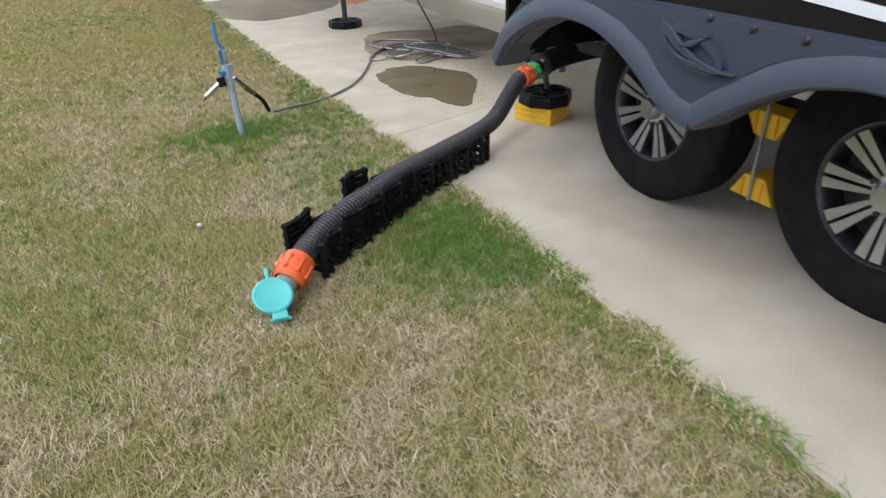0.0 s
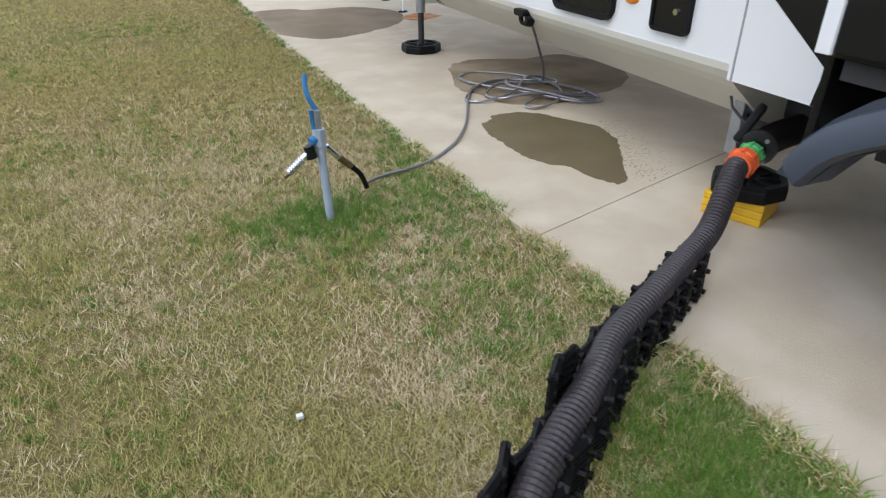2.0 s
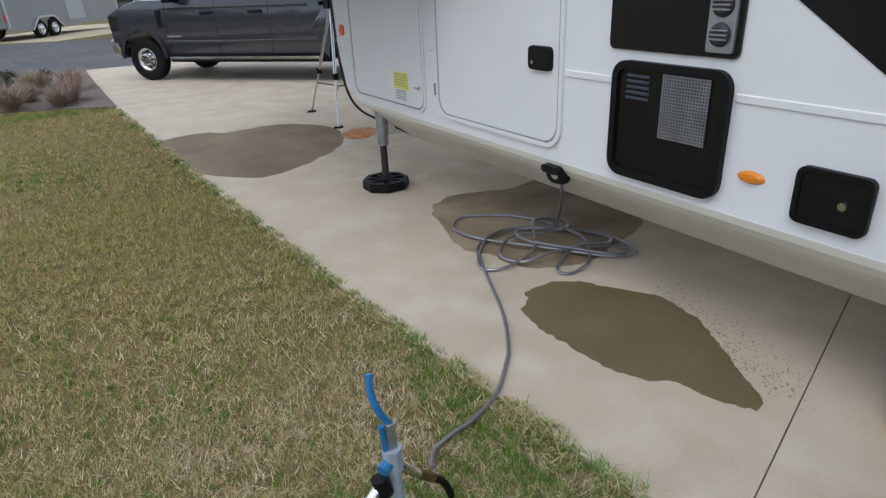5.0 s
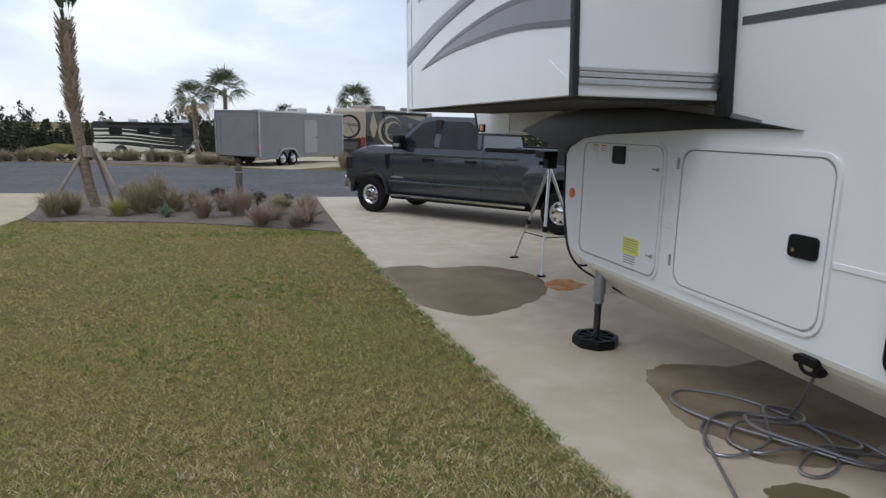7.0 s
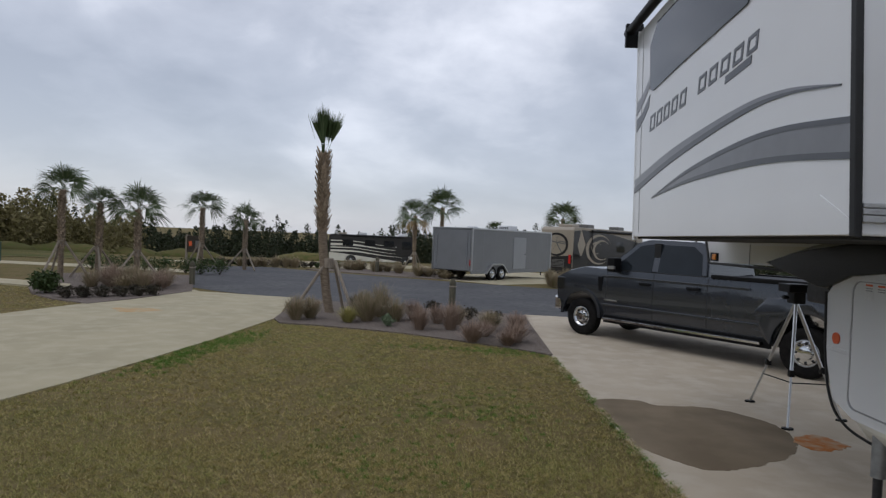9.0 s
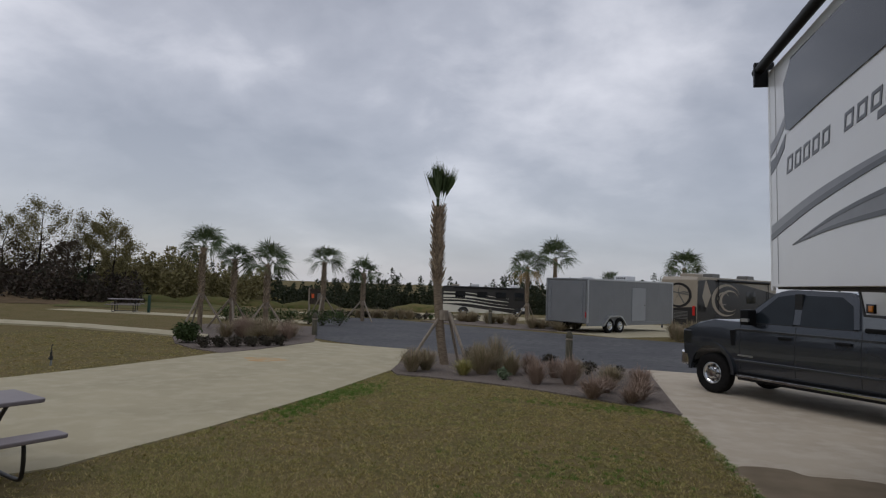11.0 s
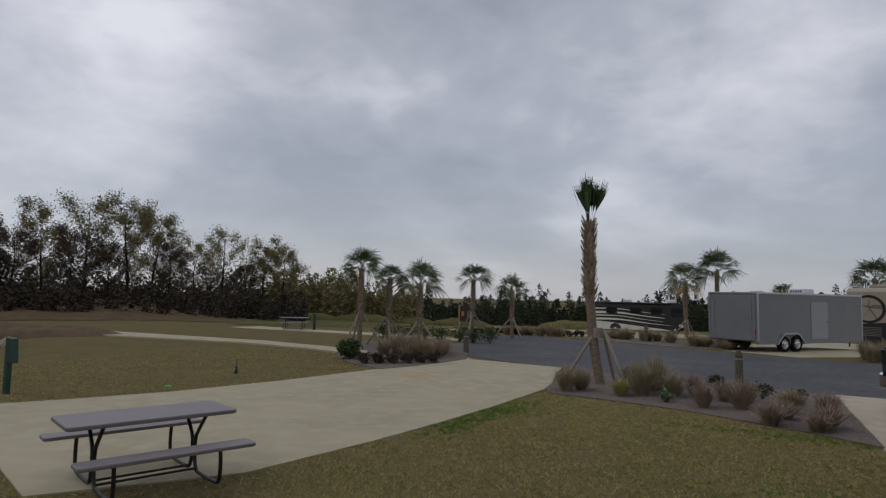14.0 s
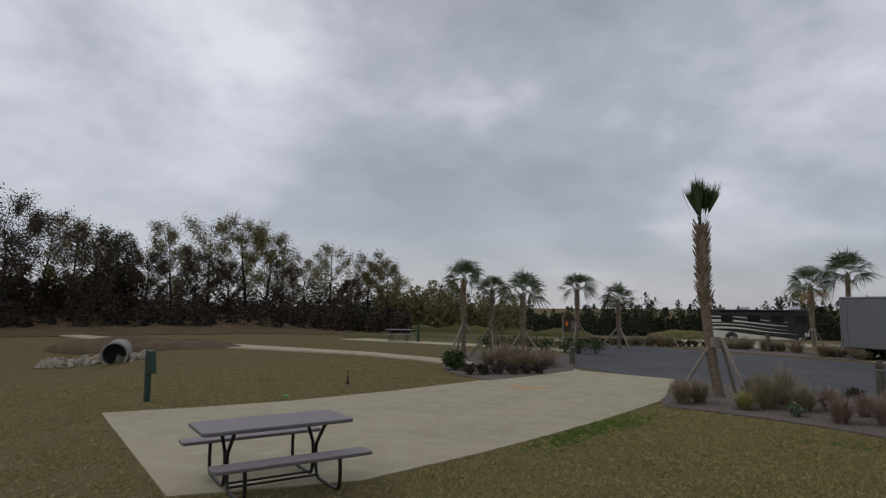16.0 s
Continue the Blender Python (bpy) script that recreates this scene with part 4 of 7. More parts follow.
def make_wheel(name, m, r=WR, width=0.24, rim=0.26, spokes=8, dually=False, parent=None):
    """A tyre and an alloy rim; the axle runs along local x, the outer face towards -x."""
    root = new(name)
    root.empty_display_size = 0.05
    root.matrix_basis = m
    root.parent = parent
    T = Matrix.Rotation(radians(-90), 4, "Y")
    prof = [(rim * 0.98, -width * 0.42), (rim + 0.01, -width * 0.47), (rim + (r - rim) * 0.55, -width * 0.52), (r * 0.95, -width * 0.46), (r * 0.985, -width * 0.40)]
    for k in range(5):
        x0 = -width * 0.40 + width * 0.8 * k / 5
        prof += [(r, x0 + 0.004), (r, x0 + width * 0.16 - 0.008), (r - 0.009, x0 + width * 0.16 - 0.004), (r - 0.009, x0 + width * 0.16)]
    prof += [(r * 0.95, width * 0.46), (rim + (r - rim) * 0.55, width * 0.52), (rim + 0.01, width * 0.47), (rim * 0.98, width * 0.42)]
    part("tyre", lathe(prof, 48, T), "rubber", root, "", True)
    rimprof = [(rim * 0.99, width * 0.42), (rim * 1.02, width * 0.46), (rim * 0.99, width * 0.47), (rim * 0.93, width * 0.40), (rim * 0.90, 0.0), (rim * 0.9, -width * 0.4)]
    rm = part("rim", lathe(rimprof, 40, T), "alu" if dually else "rim_dark", root, "dark alloy rim with bright spokes", True)
    part("rim_back", lathe([(rim * 0.9, 0.0), (rim * 0.3, 0.005), (0.0, 0.005)], 32, T), "shade_dark", root)
    if dually:
        part("wheel_face", lathe([(rim * 0.95, width * 0.40), (rim * 0.8, width * 0.28), (rim * 0.55, width * 0.30), (rim * 0.5, width * 0.62), (rim * 0.3, width * 0.66), (0.0, width * 0.66)], 32, T), "chrome", root, "polished steel wheel face", True)
        for k in range(8):
            a = 2 * math.pi * k / 8
            c = Vector((-width * 0.30, rim * 0.72 * math.cos(a), rim * 0.72 * math.sin(a)))
            # no hole is cut: a dark disc paints the shade inside it
            part("hand_hole", rod(c - Vector((0.012, 0, 0)), c + Vector((0.01, 0, 0)), rim * 0.1, seg=10), "shade_dark", root)
        return root
    for k in range(spokes):
        a = 2 * math.pi * k / spokes
        for s in (-0.135, 0.135):
            bm_ = bmesh.new()
            pts = []
            for rr, aw, xx in ((rim * 0.26, 0.11, -width * 0.33), (rim * 0.95, 0.085, -width * 0.44)):
                for da in (-aw, aw):
                    aa = a + s * (1.75 - 0.95 * rr / rim) + da
                    pts.append(Vector((xx, rr * math.cos(aa), rr * math.sin(aa))))
            vs = [bm_.verts.new(p) for p in (pts[0], pts[1], pts[3], pts[2])] + [bm_.verts.new(p + Vector((0.035, 0, 0))) for p in (pts[0], pts[1], pts[3], pts[2])]
            for f in ((0, 1, 2, 3), (7, 6, 5, 4), (0, 4, 5, 1), (1, 5, 6, 2), (2, 6, 7, 3), (3, 7, 4, 0)):
                bm_.faces.new([vs[i] for i in f])
            part("spoke", bm_, "alu", rm)
    part("hub", lathe([(0.0, width * 0.58), (0.045, width * 0.57), (0.055, width * 0.50), (0.058, width * 0.36), (rim * 0.30, width * 0.34), (rim * 0.30, width * 0.2)], 24, T), "alu", root, "steel hub cap", True)
    for k in range(8):
        a = 2 * math.pi * (k + 0.5) / 8
        part("lug_nut", rod((-width * 0.40, 0.083 * math.cos(a), 0.083 * math.sin(a)), (-width * 0.33, 0.083 * math.cos(a), 0.083 * math.sin(a)), 0.011, seg=6), "gunmetal", root)
    return root


make_wheel("wheel", pose(W + 0.07, WY1, WR - 0.005 + 0.022, 20), parent=RV)
make_wheel("wheel", pose(W + 0.07, WY2, WR - 0.005 + 0.022, 0), parent=RV)
part("axle", rod((W + 0.4, WY1, 0.38), (4.9, WY1, 0.38), 0.04), "gunmetal", RV)
part("axle", rod((W + 0.4, WY2, 0.38), (4.9, WY2, 0.38), 0.04), "gunmetal", RV)
part("leaf_spring", box(W + 0.45, 0.9, 0.5, W + 0.5, 2.1, 0.56, 0.01), "gunmetal", RV)
for y in (WY1, WY2):
    o = make_wheel("wheel", pose(4.95, y, WR + 0.017, 0, 0, 180), parent=RV)
# rear stabiliser jack behind the fender and its channel
for x0, x1 in ((2.95, 3.02), (3.16, 3.22)):
    post = part("jack_post", box(x0, 3.49, 0.30, x1, 3.56, 0.72, 0.005), "galv", RV, "perforated steel jack post")
    for i in range(5):
        # perforations are dark discs, the shade of each hole painted on
        part("jack_hole", rod((x0 + 0.034, 3.486, 0.36 + i * 0.075), (x0 + 0.034, 3.495, 0.36 + i * 0.075), 0.011, seg=10), "shade_dark", post)
part("jack_tube", box(3.02, 3.51, 0.34, 3.16, 3.60, 0.72, 0.008), "galv", RV, "bright steel jack tube")
part("jack_ram", rod((3.03, 3.43, 0.20), (3.03, 3.5, 0.40), 0.02), "gunmetal", RV)
part("drain_pipe", tube(smooth_line([(2.86, 3.28, 0.43), (3.0, 3.3, 0.46), (3.2, 3.26, 0.50), (3.5, 3.1, 0.56)], 6), 0.072, 16), "blackplastic", RV, "black sewer outlet pipe", True)
part("valve_body", rotated(box(-0.10, -0.02, -0.10, 0.10, 0.02, 0.10, 0.01), 0), "blackplastic", RV, "black dump valve").matrix_basis = pose(2.91, 3.40, 0.50, 25, 20, 40)
part("valve_flange", rod((2.845, 3.275, 0.425), (2.875, 3.285, 0.435), 0.085, seg=20), "gunmetal", RV, "bolted valve flange", True)
for k in range(4):
    a_ = math.pi / 4 + k * math.pi / 2
    part("flange_bolt", rod((2.835, 3.27 + 0.07 * math.cos(a_), 0.43 + 0.07 * math.sin(a_)), (2.85, 3.275 + 0.07 * math.cos(a_), 0.43 + 0.07 * math.sin(a_)), 0.01, seg=8), "galv", RV)
part("valve_handle", tube([(2.9, 3.42, 0.5), (2.88, 3.5, 0.56), (2.90, 3.54, 0.60)], 0.007), "gunmetal", RV)
# landing jack at the front
part("landing_leg", rod((2.83, 7.725, 0.42), (2.83, 7.725, 0.80), 0.05, seg=16), "galv", RV, "bright steel landing leg", True)
part("landing_ram", rod((2.83, 7.725, 0.08), (2.83, 7.725, 0.45), 0.032, seg=14), "gunmetal", RV, "", True)
part("loose_cable", tube(smooth_line([(3.06, 7.7, 0.62), (3.1, 7.4, 0.53), (3.14, 7.15, 0.55), (3.1, 7.35, 0.60)], 6), 0.011, 6), "seal", RV)
part("cord_port", lathe([(0.03, 0.03), (0.06, 0.03), (0.075, 0.0), (0.08, -0.02)], 20, Matrix.Translation((W + 0.03, 5.42, 0.70)) @ Matrix.Rotation(radians(-90), 4, "Y") @ Matrix.Diagonal((0.8, 1.1, 1, 1))), "blackplastic", RV, "black hose inlet port", True)
part("cord_cap", prism(rounded(5.35, 0.72, 5.49, 0.765, 0.02), W - 0.04, W + 0.03, "x"), "blackplastic", RV)
part("clearance_lamp", box(W - 0.025, 10.66, 1.935, W + 0.03, 10.76, 2.005, 0.008), "amber", RV, "amber clearance lamp")
part("lamp_base", box(W - 0.012, 10.64, 1.92, W + 0.03, 10.84, 2.02, 0.006), "blackplastic", RV)


def octagon_pad(name, x, y, z, r, label):
    root = thing(name, pose(x, y, z), label, "jack pad")
    part("pad", prism([(r * math.cos(radians(22.5 + 45 * k)), r * math.sin(radians(22.5 + 45 * k))) for k in range(8)], 0, 0.07, bevel=0.012), "blackplastic", root)
    part("rim_ring", ring_prism([(r * 0.97 * math.cos(radians(22.5 + 45 * k)), r * 0.97 * math.sin(radians(22.5 + 45 * k))) for k in range(8)], [(r * 0.78 * math.cos(radians(22.5 + 45 * k)), r * 0.78 * math.sin(radians(22.5 + 45 * k))) for k in range(8)], 0.065, 0.085, "z"), "blackplastic", root)
    for k in range(4):
        part("rib", rotated(box(-r * 0.75, -0.012, 0.068, r * 0.75, 0.012, 0.08), 45 * k), "blackplastic", root)
    return root


octagon_pad("jack_pad", 2.825, 7.725, 0.022, 0.215, "black octagonal plastic jack pad under landing leg")
octagon_pad("jack_pad", 2.98, 3.38, 0.142, 0.19, "black octagonal jack pad on yellow leveling blocks")


def leveling_blocks():
    root = thing("leveling_blocks", pose(2.99, 3.40, 0.022, 0, 0, 24), "stack of yellow plastic leveling blocks under jack pad", "leveling block")
    for i in range(3):
        part("block", box(-0.15, -0.15, i * 0.04, 0.10, 0.15, i * 0.04 + 0.039, 0.006), "yellow", root)


leveling_blocks()


def wheel_chock():
    root = thing("wheel_chock", pose(2.93, 1.49, 0.42), "yellow X-shaped wheel chock clamped between tyres", "wheel chock")
    for z0, s in ((0.13, 1), (-0.17, -1)):
        part("wedge", prism([(-0.12, z0 + 0.05 * s), (0.12, z0 + 0.05 * s), (0.055, z0 - 0.06 * s), (-0.055, z0 - 0.06 * s)], -0.09, 0.05, "x", bevel=0.008), "yellow", root)
        for y in (-0.05, 0.0, 0.05):
            part("rib", box(-0.094, y - 0.004, z0 - 0.045, -0.085, y + 0.004, z0 + 0.045), "amber", root)
    part("threaded_rod", rod((-0.10, 0, -0.22), (-0.10, 0, 0.26), 0.008, seg=8), "galv", root)


wheel_chock()

# ---- sewer hose on its folding support ----
HOSE = [(0.90, 2.01, 0.135), (0.96, 2.09, 0.15), (1.06, 2.19, 0.165), (1.217, 2.305, 0.185), (1.394, 2.432, 0.19), (1.60, 2.60, 0.18), (1.90, 2.76, 0.185), (2.157, 2.90, 0.19), (2.36, 3.0, 0.225), (2.54, 3.12, 0.33), (2.64, 3.19, 0.385), (2.70, 3.21, 0.395)]


def make_hose():
    root = thing("sewer_hose", None, "ribbed black sewer hose with orange ends on a black support", "hose")
    raw = smooth_line(HOSE, 40)
    steps = np.concatenate([[0], np.cumsum([(b_ - a_).length for a_, b_ in zip(raw, raw[1:])])])
    even = np.arange(0, steps[-1], 0.0034)
    line = [Vector(np.array([np.interp(q, steps, [p[k] for p in raw]) for k in range(3)])) for q in even]
    rad = []
    dist = 0.0
    for i, p in enumerate(line):
        if i:
            dist += (p - line[i - 1]).length
        rad.append(0.046 + 0.0075 * abs(math.sin(dist * math.pi / 0.0205)) + 0.002 * noise.noise((dist * 4, 0, 0)))
    # resample densely so that each rib shows
    part("hose_body", tube(line, rad, 18), "hose", root)
    return root, line


hose_root, hose_line = make_hose()


def collar(name, a, b, r, material, parent, label, ribs=8):
    a, b = Vector(a), Vector(b)
    n = (b - a)
    L = n.length
    q = Matrix.Translation(a) @ n.to_track_quat("Z", "Y").to_matrix().to_4x4()
    o = part(name, lathe([(r * 0.8, -0.004), (r * 0.98, 0), (r, 0.012), (r, L * 0.35), (r * 1.08, L * 0.4), (r * 1.08, L * 0.6), (r, L * 0.65), (r, L - 0.01), (r * 0.85, L)], 24, q), material, parent, label, True)
    for k in range(ribs):
        ang = 2 * math.pi * k / ribs
        c = q @ Vector((r * 1.03 * math.cos(ang), r * 1.03 * math.sin(ang), L * 0.5))
        part("lug", rod(c - n.normalized() * L * 0.28, c + n.normalized() * L * 0.28, r * 0.13, seg=6), material, o)
    return o


collar("coupling", (0.905, 2.02, 0.14), (0.825, 1.935, 0.10), 0.066, "orange", hose_root, "orange bayonet coupling")
collar("coupling", (2.665, 3.20, 0.39), (2.75, 3.235, 0.405), 0.062, "orange", hose_root, "orange bayonet coupling")
collar("green_collar", (2.75, 3.235, 0.405), (2.815, 3.262, 0.42), 0.055, "green_plastic", hose_root, "green adapter")
part("outlet_pipe", tube(smooth_line([(2.81, 3.26, 0.42), (2.84, 3.273, 0.425), (2.87, 3.285, 0.432)], 5), 0.045, 14), "blackplastic", hose_root, "black outlet pipe", True)
part("elbow", tube(smooth_line([(0.835, 1.945, 0.105), (0.80, 1.912, 0.085), (0.78, 1.895, 0.03), (0.775, 1.89, -0.05)], 6), 0.047, 16), "clear", hose_root, "cloudy clear plastic elbow", True)


def sewer_cap():
    root = thing("plastic_cap", pose(0.752, 1.91, 0.112, 30, 4, -4), "teal plastic sewer inlet cap flipped open on grass", "sewer cap")
    part("lid", lathe([(0.0, 0.006), (0.06, 0.008), (0.078, 0.012), (0.086, 0.008), (0.088, 0.0), (0.085, -0.014), (0.0, -0.014)], 36, Matrix.Translation((0.005, -0.05, 0.02)) @ Matrix.Diagonal((0.9, 0.9, 1, 1))), "teal", root, "", True)
    part("hinge", box(-0.01, -0.155, 0.0, 0.05, -0.118, 0.025, 0.006), "teal", root)
    part("tab", box(-0.012, 0.02, 0.018, 0.004, 0.075, 0.028, 0.004), "teal", root)
    part("hinge_pin", rod((-0.02, -0.148, 0.005), (0.06, -0.148, 0.005), 0.008), "teal", root)


sewer_cap()


def hose_support():
    root = thing("hose_support", None, "black folding accordion hose support standing on grass and slab", "hose support")
    n = 19
    ln = len(hose_line)
    for i in range(n):
        t = 0.06 + 0.66 * i / (n - 1)
        k = int(t * (ln - 1))
        p = hose_line[k]
        d = (hose_line[min(k + 12, ln - 1)] - hose_line[max(k - 12, 0)])
        d.z = 0
        d.normalize()
        s = Vector((-d.y, d.x, 0))
        gz = 0.024 if p.x > edge_x(p.y) else 0.004
        z0 = gz
        hh = p.z + 0.045 + 0.02 * ((i * 7) % 5) / 5
        lean = d * (0.05 if i % 2 else -0.05)
        frame_ = bmesh.new()
        for side in (-1, 1):
            yaw = (0.22 if i % 2 else -0.22) * side
            d2 = (d * math.cos(yaw) + s * math.sin(yaw)).normalized()
            n2 = Vector((-d2.y, d2.x, 0))
            c = Vector((p.x, p.y, 0)) + s * side * (0.060 + 0.006 * ((i * 3) % 3) + (0.022 if (i in (0, 1, 5, 6) and side > 0) else 0.0))
            top = p.z + 0.012 * ((i * 5 + side) % 3) + (0.085 if (i in (0, 1, 5, 6) and side > 0) else (0.0 if i < 11 else -0.02))
            solid = i < 11
            for e in (-1, 1):
                rod(c + d2 * 0.042 * e + Vector((0, 0, z0)), c + d2 * 0.042 * e + Vector((0, 0, top)), 0.016, 0.014, 6, frame_)
                for m_ in range(6):
                    q = c + d2 * 0.042 * e + Vector((0, 0, z0 + (top - z0) * (0.1 + 0.17 * m_)))
                    rod(q - n2 * 0.014, q + n2 * 0.014, 0.014, seg=6, bm=frame_)
            bars = np.linspace(z0 + 0.015, top - 0.01, 9 if solid else 4)
            for zz in bars:
                q = c + Vector((0, 0, float(zz)))
                rod(q - d2 * 0.045, q + d2 * 0.045, 0.014 if solid else 0.010, seg=5, bm=frame_)
        for zz in (0.03, max(0.04, p.z - 0.066)):
            rod(Vector((p.x, p.y, z0 + zz - 0.01)) + s * 0.09, Vector((p.x, p.y, z0 + zz - 0.01)) - s * 0.09, 0.012, seg=6, bm=frame_)
        part("support_leaf", frame_, "blackplastic", root)
    return root


hose_support()

# ---- water standpipe ----


def standpipe(x, y, scale=1.0, lean=(0.0, 0.0), hose=True, label=""):
    root = thing("water_standpipe", pose(x, y, ground_z(x, y)), label, "standpipe")
    lx, ly = lean
    top = Vector((lx, ly, 0.42 * scale))
    part("pipe", rod((0, 0, -0.05), top, 0.022, seg=16), "pvc" if hose else "galv", root, "", True)
    part("pipe_collar", rod(top - Vector((0, 0, 0.01)), top + Vector((0, 0, 0.075)), 0.033, seg=8), "pvc" if hose else "gunmetal", root)
    part("spigot", rod(top + Vector((0, 0, 0.03)), top + Vector((-0.05, -0.02, 0.02)), 0.021), "blue" if hose else "gunmetal", root)
    part("yoke", box(top.x - 0.016, top.y - 0.012, top.z + 0.07, top.x + 0.016, top.y + 0.012, top.z + 0.17, 0.004), "galv" if hose else "gunmetal", root)
    part("linkage", rod(top + Vector((-0.02, 0.0, 0.06)), top + Vector((-0.028, 0.0, 0.17)), 0.01, seg=8), "blue" if hose else "gunmetal", root)
    part("lever", tube(smooth_line([top + Vector((0.012, 0, 0.15)), top + Vector((-0.018, 0.01, 0.20)), top + Vector((-0.034, 0.03, 0.26)), top + Vector((-0.028, 0.05, 0.33))], 5), 0.012, 8), "blue" if hose else "gunmetal", root, "blue lever handle" if hose else "", True)
    if hose:
        sp = top + Vector((-0.06, -0.02, 0.0))
        part("wye_body", rod(sp, sp + Vector((0.01, -0.01, -0.06)), 0.028), "blackplastic", root)
        part("spring_guard", rod(sp + Vector((0, 0, -0.03)), sp + Vector((-0.12, -0.03, -0.11)), 0.018), "chrome", root, "", True)
        for k in range(7):
            c = sp + Vector((0, 0, -0.03)).lerp(Vector((-0.12, -0.03, -0.11)), 0.35 + 0.1 * k)
            part("spring_coil", rod(c, c + Vector((-0.006, -0.0015, -0.004)), 0.0205, seg=10), "galv", root)
        part("hose_tip", rod(sp + Vector((-0.12, -0.03, -0.11)), sp + Vector((-0.14, -0.035, -0.125)), 0.013), "brass", root)
        b0 = top + Vector((0.03, 0.0, -0.02))
        part("hose_guard", rod(b0, b0 + Vector((0.06, 0.01, -0.07)), 0.016), "chrome", root)
        part("fitting", rod(b0 + Vector((0.06, 0.01, -0.07)), b0 + Vector((0.12, 0.02, -0.13)), 0.018, seg=8), "brass", root, "brass hose fitting")
        part("strain_relief", tube(smooth_line([b0 + Vector((0.12, 0.02, -0.13)), b0 + Vector((0.17, 0.03, -0.19)), b0 + Vector((0.20, 0.035, -0.27))], 6), 0.014, 8), "blackplastic", root, "", True)
    return root


standpipe(0.985, 4.17, 1.0, (-0.012, 0.02), True, "grey standpipe with blue lever and water hose splitter")
standpipe(-11.7, 14.75, 0.3, (0, 0), False, "small distant standpipe with dark lever in turf")


def water_hose():
    root = thing("water_hose", None, "braided grey metal water hose tangled in loops on concrete", "hose")
    z = 0.035
    pts = [(1.255, 4.44, 0.06), (1.33, 4.545, 0.03), (1.45, 4.58, 0.035), (1.56, 4.60, z), (1.75, 4.68, z), (1.95, 4.85, z), (2.05, 4.96, z), (2.235, 5.24, z), (2.46, 5.70, z), (2.58, 5.93, z), (2.64, 6.05, z), (2.755, 6.14, z)]
    part("hose_lead", tube(smooth_line(pts, 8), 0.0105, 8), "steelhose", root, "", True)
    loops = [((2.755, 6.14), 0.0), ((2.95, 6.16), 0.012), ((3.2, 6.0), 0.02), ((3.46, 5.744), 0.012), ((3.52, 5.45), 0.0), ((3.42, 5.33), 0.0), ((3.24, 5.40), 0.01), ((3.0, 5.70), 0.03), ((2.75, 6.13), 0.02), ((2.72, 6.45), 0.0), ((2.85, 6.60), 0.0), ((3.0, 6.58), 0.0), ((3.235, 6.39), 0.0), ((3.32, 6.05), 0.02),
             ((3.3, 5.7), 0.03), ((3.1, 5.42), 0.02), ((2.9, 5.37), 0.0), ((2.85, 5.46), 0.01), ((3.14, 5.60), 0.035), ((3.36, 5.53), 0.02), ((3.48, 5.62), 0.01), ((3.36, 5.85), 0.02), ((3.05, 6.10), 0.04), ((2.8, 6.12), 0.03), ((2.56, 5.92), 0.0), ((2.49, 5.76), 0.0), ((2.62, 5.68), 0.01), ((2.87, 5.72), 0.04), ((3.05, 5.92), 0.05),
             ((3.26, 6.16), 0.03), ((3.46, 6.12), 0.0), ((3.44, 5.98), 0.0), ((3.2, 5.88), 0.04), ((2.9, 5.98), 0.05), ((2.70, 5.86), 0.01), ((2.73, 5.66), 0.02), ((2.95, 5.60), 0.05), ((3.25, 5.52), 0.03), ((3.45, 5.40), 0.02), ((3.3, 5.36), 0.02), ((3.1, 5.55), 0.05), ((2.92, 5.85), 0.06), ((3.0, 6.05), 0.05), ((3.2, 5.95), 0.05)]
    pts = [(x, y, z + h) for (x, y), h in loops] + [(3.3, 5.98, 0.07), (3.22, 5.85, 0.22), (3.0, 5.6, 0.48), (2.84, 5.44, 0.66), (2.79, 5.42, 0.70)]
    part("hose_coil", tube(smooth_line(pts, 10), 0.0105, 8), "steelhose", root, "", True)


water_hose()


def tripod():
    root = thing("tripod", None, "silver camera-style tripod with black clamps on concrete", "tripod")
    apex = Vector((3.78, 10.75, 1.46))
    feet = [Vector((3.50, 10.27, 0.03)), Vector((3.635, 11.5, 0.03)), Vector((4.4, 10.75, 0.03))]
    for f in feet:
        mid = f.lerp(apex, 0.42)
        part("leg", rod(f, mid, 0.014, seg=10), "alu", root, "", True)
        part("leg_sleeve", rod(mid, apex, 0.021, seg=10), "alu", root, "", True)
        part("clamp", box(mid.x - 0.03, mid.y - 0.03, mid.z - 0.04, mid.x + 0.03, mid.y + 0.03, mid.z + 0.04, 0.006), "blackplastic", root)
        part("foot", prism([(f.x + 0.07 * math.cos(a), f.y + 0.05 * math.sin(a)) for a in np.linspace(0, 5.5, 8)], 0.022, 0.04), "blackplastic", root)
        part("spreader", rod(f.lerp(apex, 0.3), Vector((apex.x, apex.y, 0.46)), 0.008, seg=6), "blackplastic", root)
    part("head", box(apex.x - 0.07, apex.y - 0.09, apex.z - 0.02, apex.x + 0.07, apex.y + 0.09, apex.z + 0.12, 0.012), "blackplastic", root)
    part("plate", box(apex.x - 0.16, apex.y - 0.14, apex.z + 0.12, apex.x + 0.14, apex.y + 0.14, apex.z + 0.22, 0.012), "blackplastic", root)
    part("knob", rod((apex.x - 0.1, apex.y, apex.z + 0.05), (apex.x - 0.16, apex.y, apex.z + 0.05), 0.025), "blackplastic", root)


tripod()
mesh_ob("paper_scrap", box(0.546, 2.798, 0.014, 0.568, 2.816, 0.03, 0.003), "paper")
tagged(bpy.data.objects["paper_scrap"], "tiny white paper scrap lying on the turf", "litter")

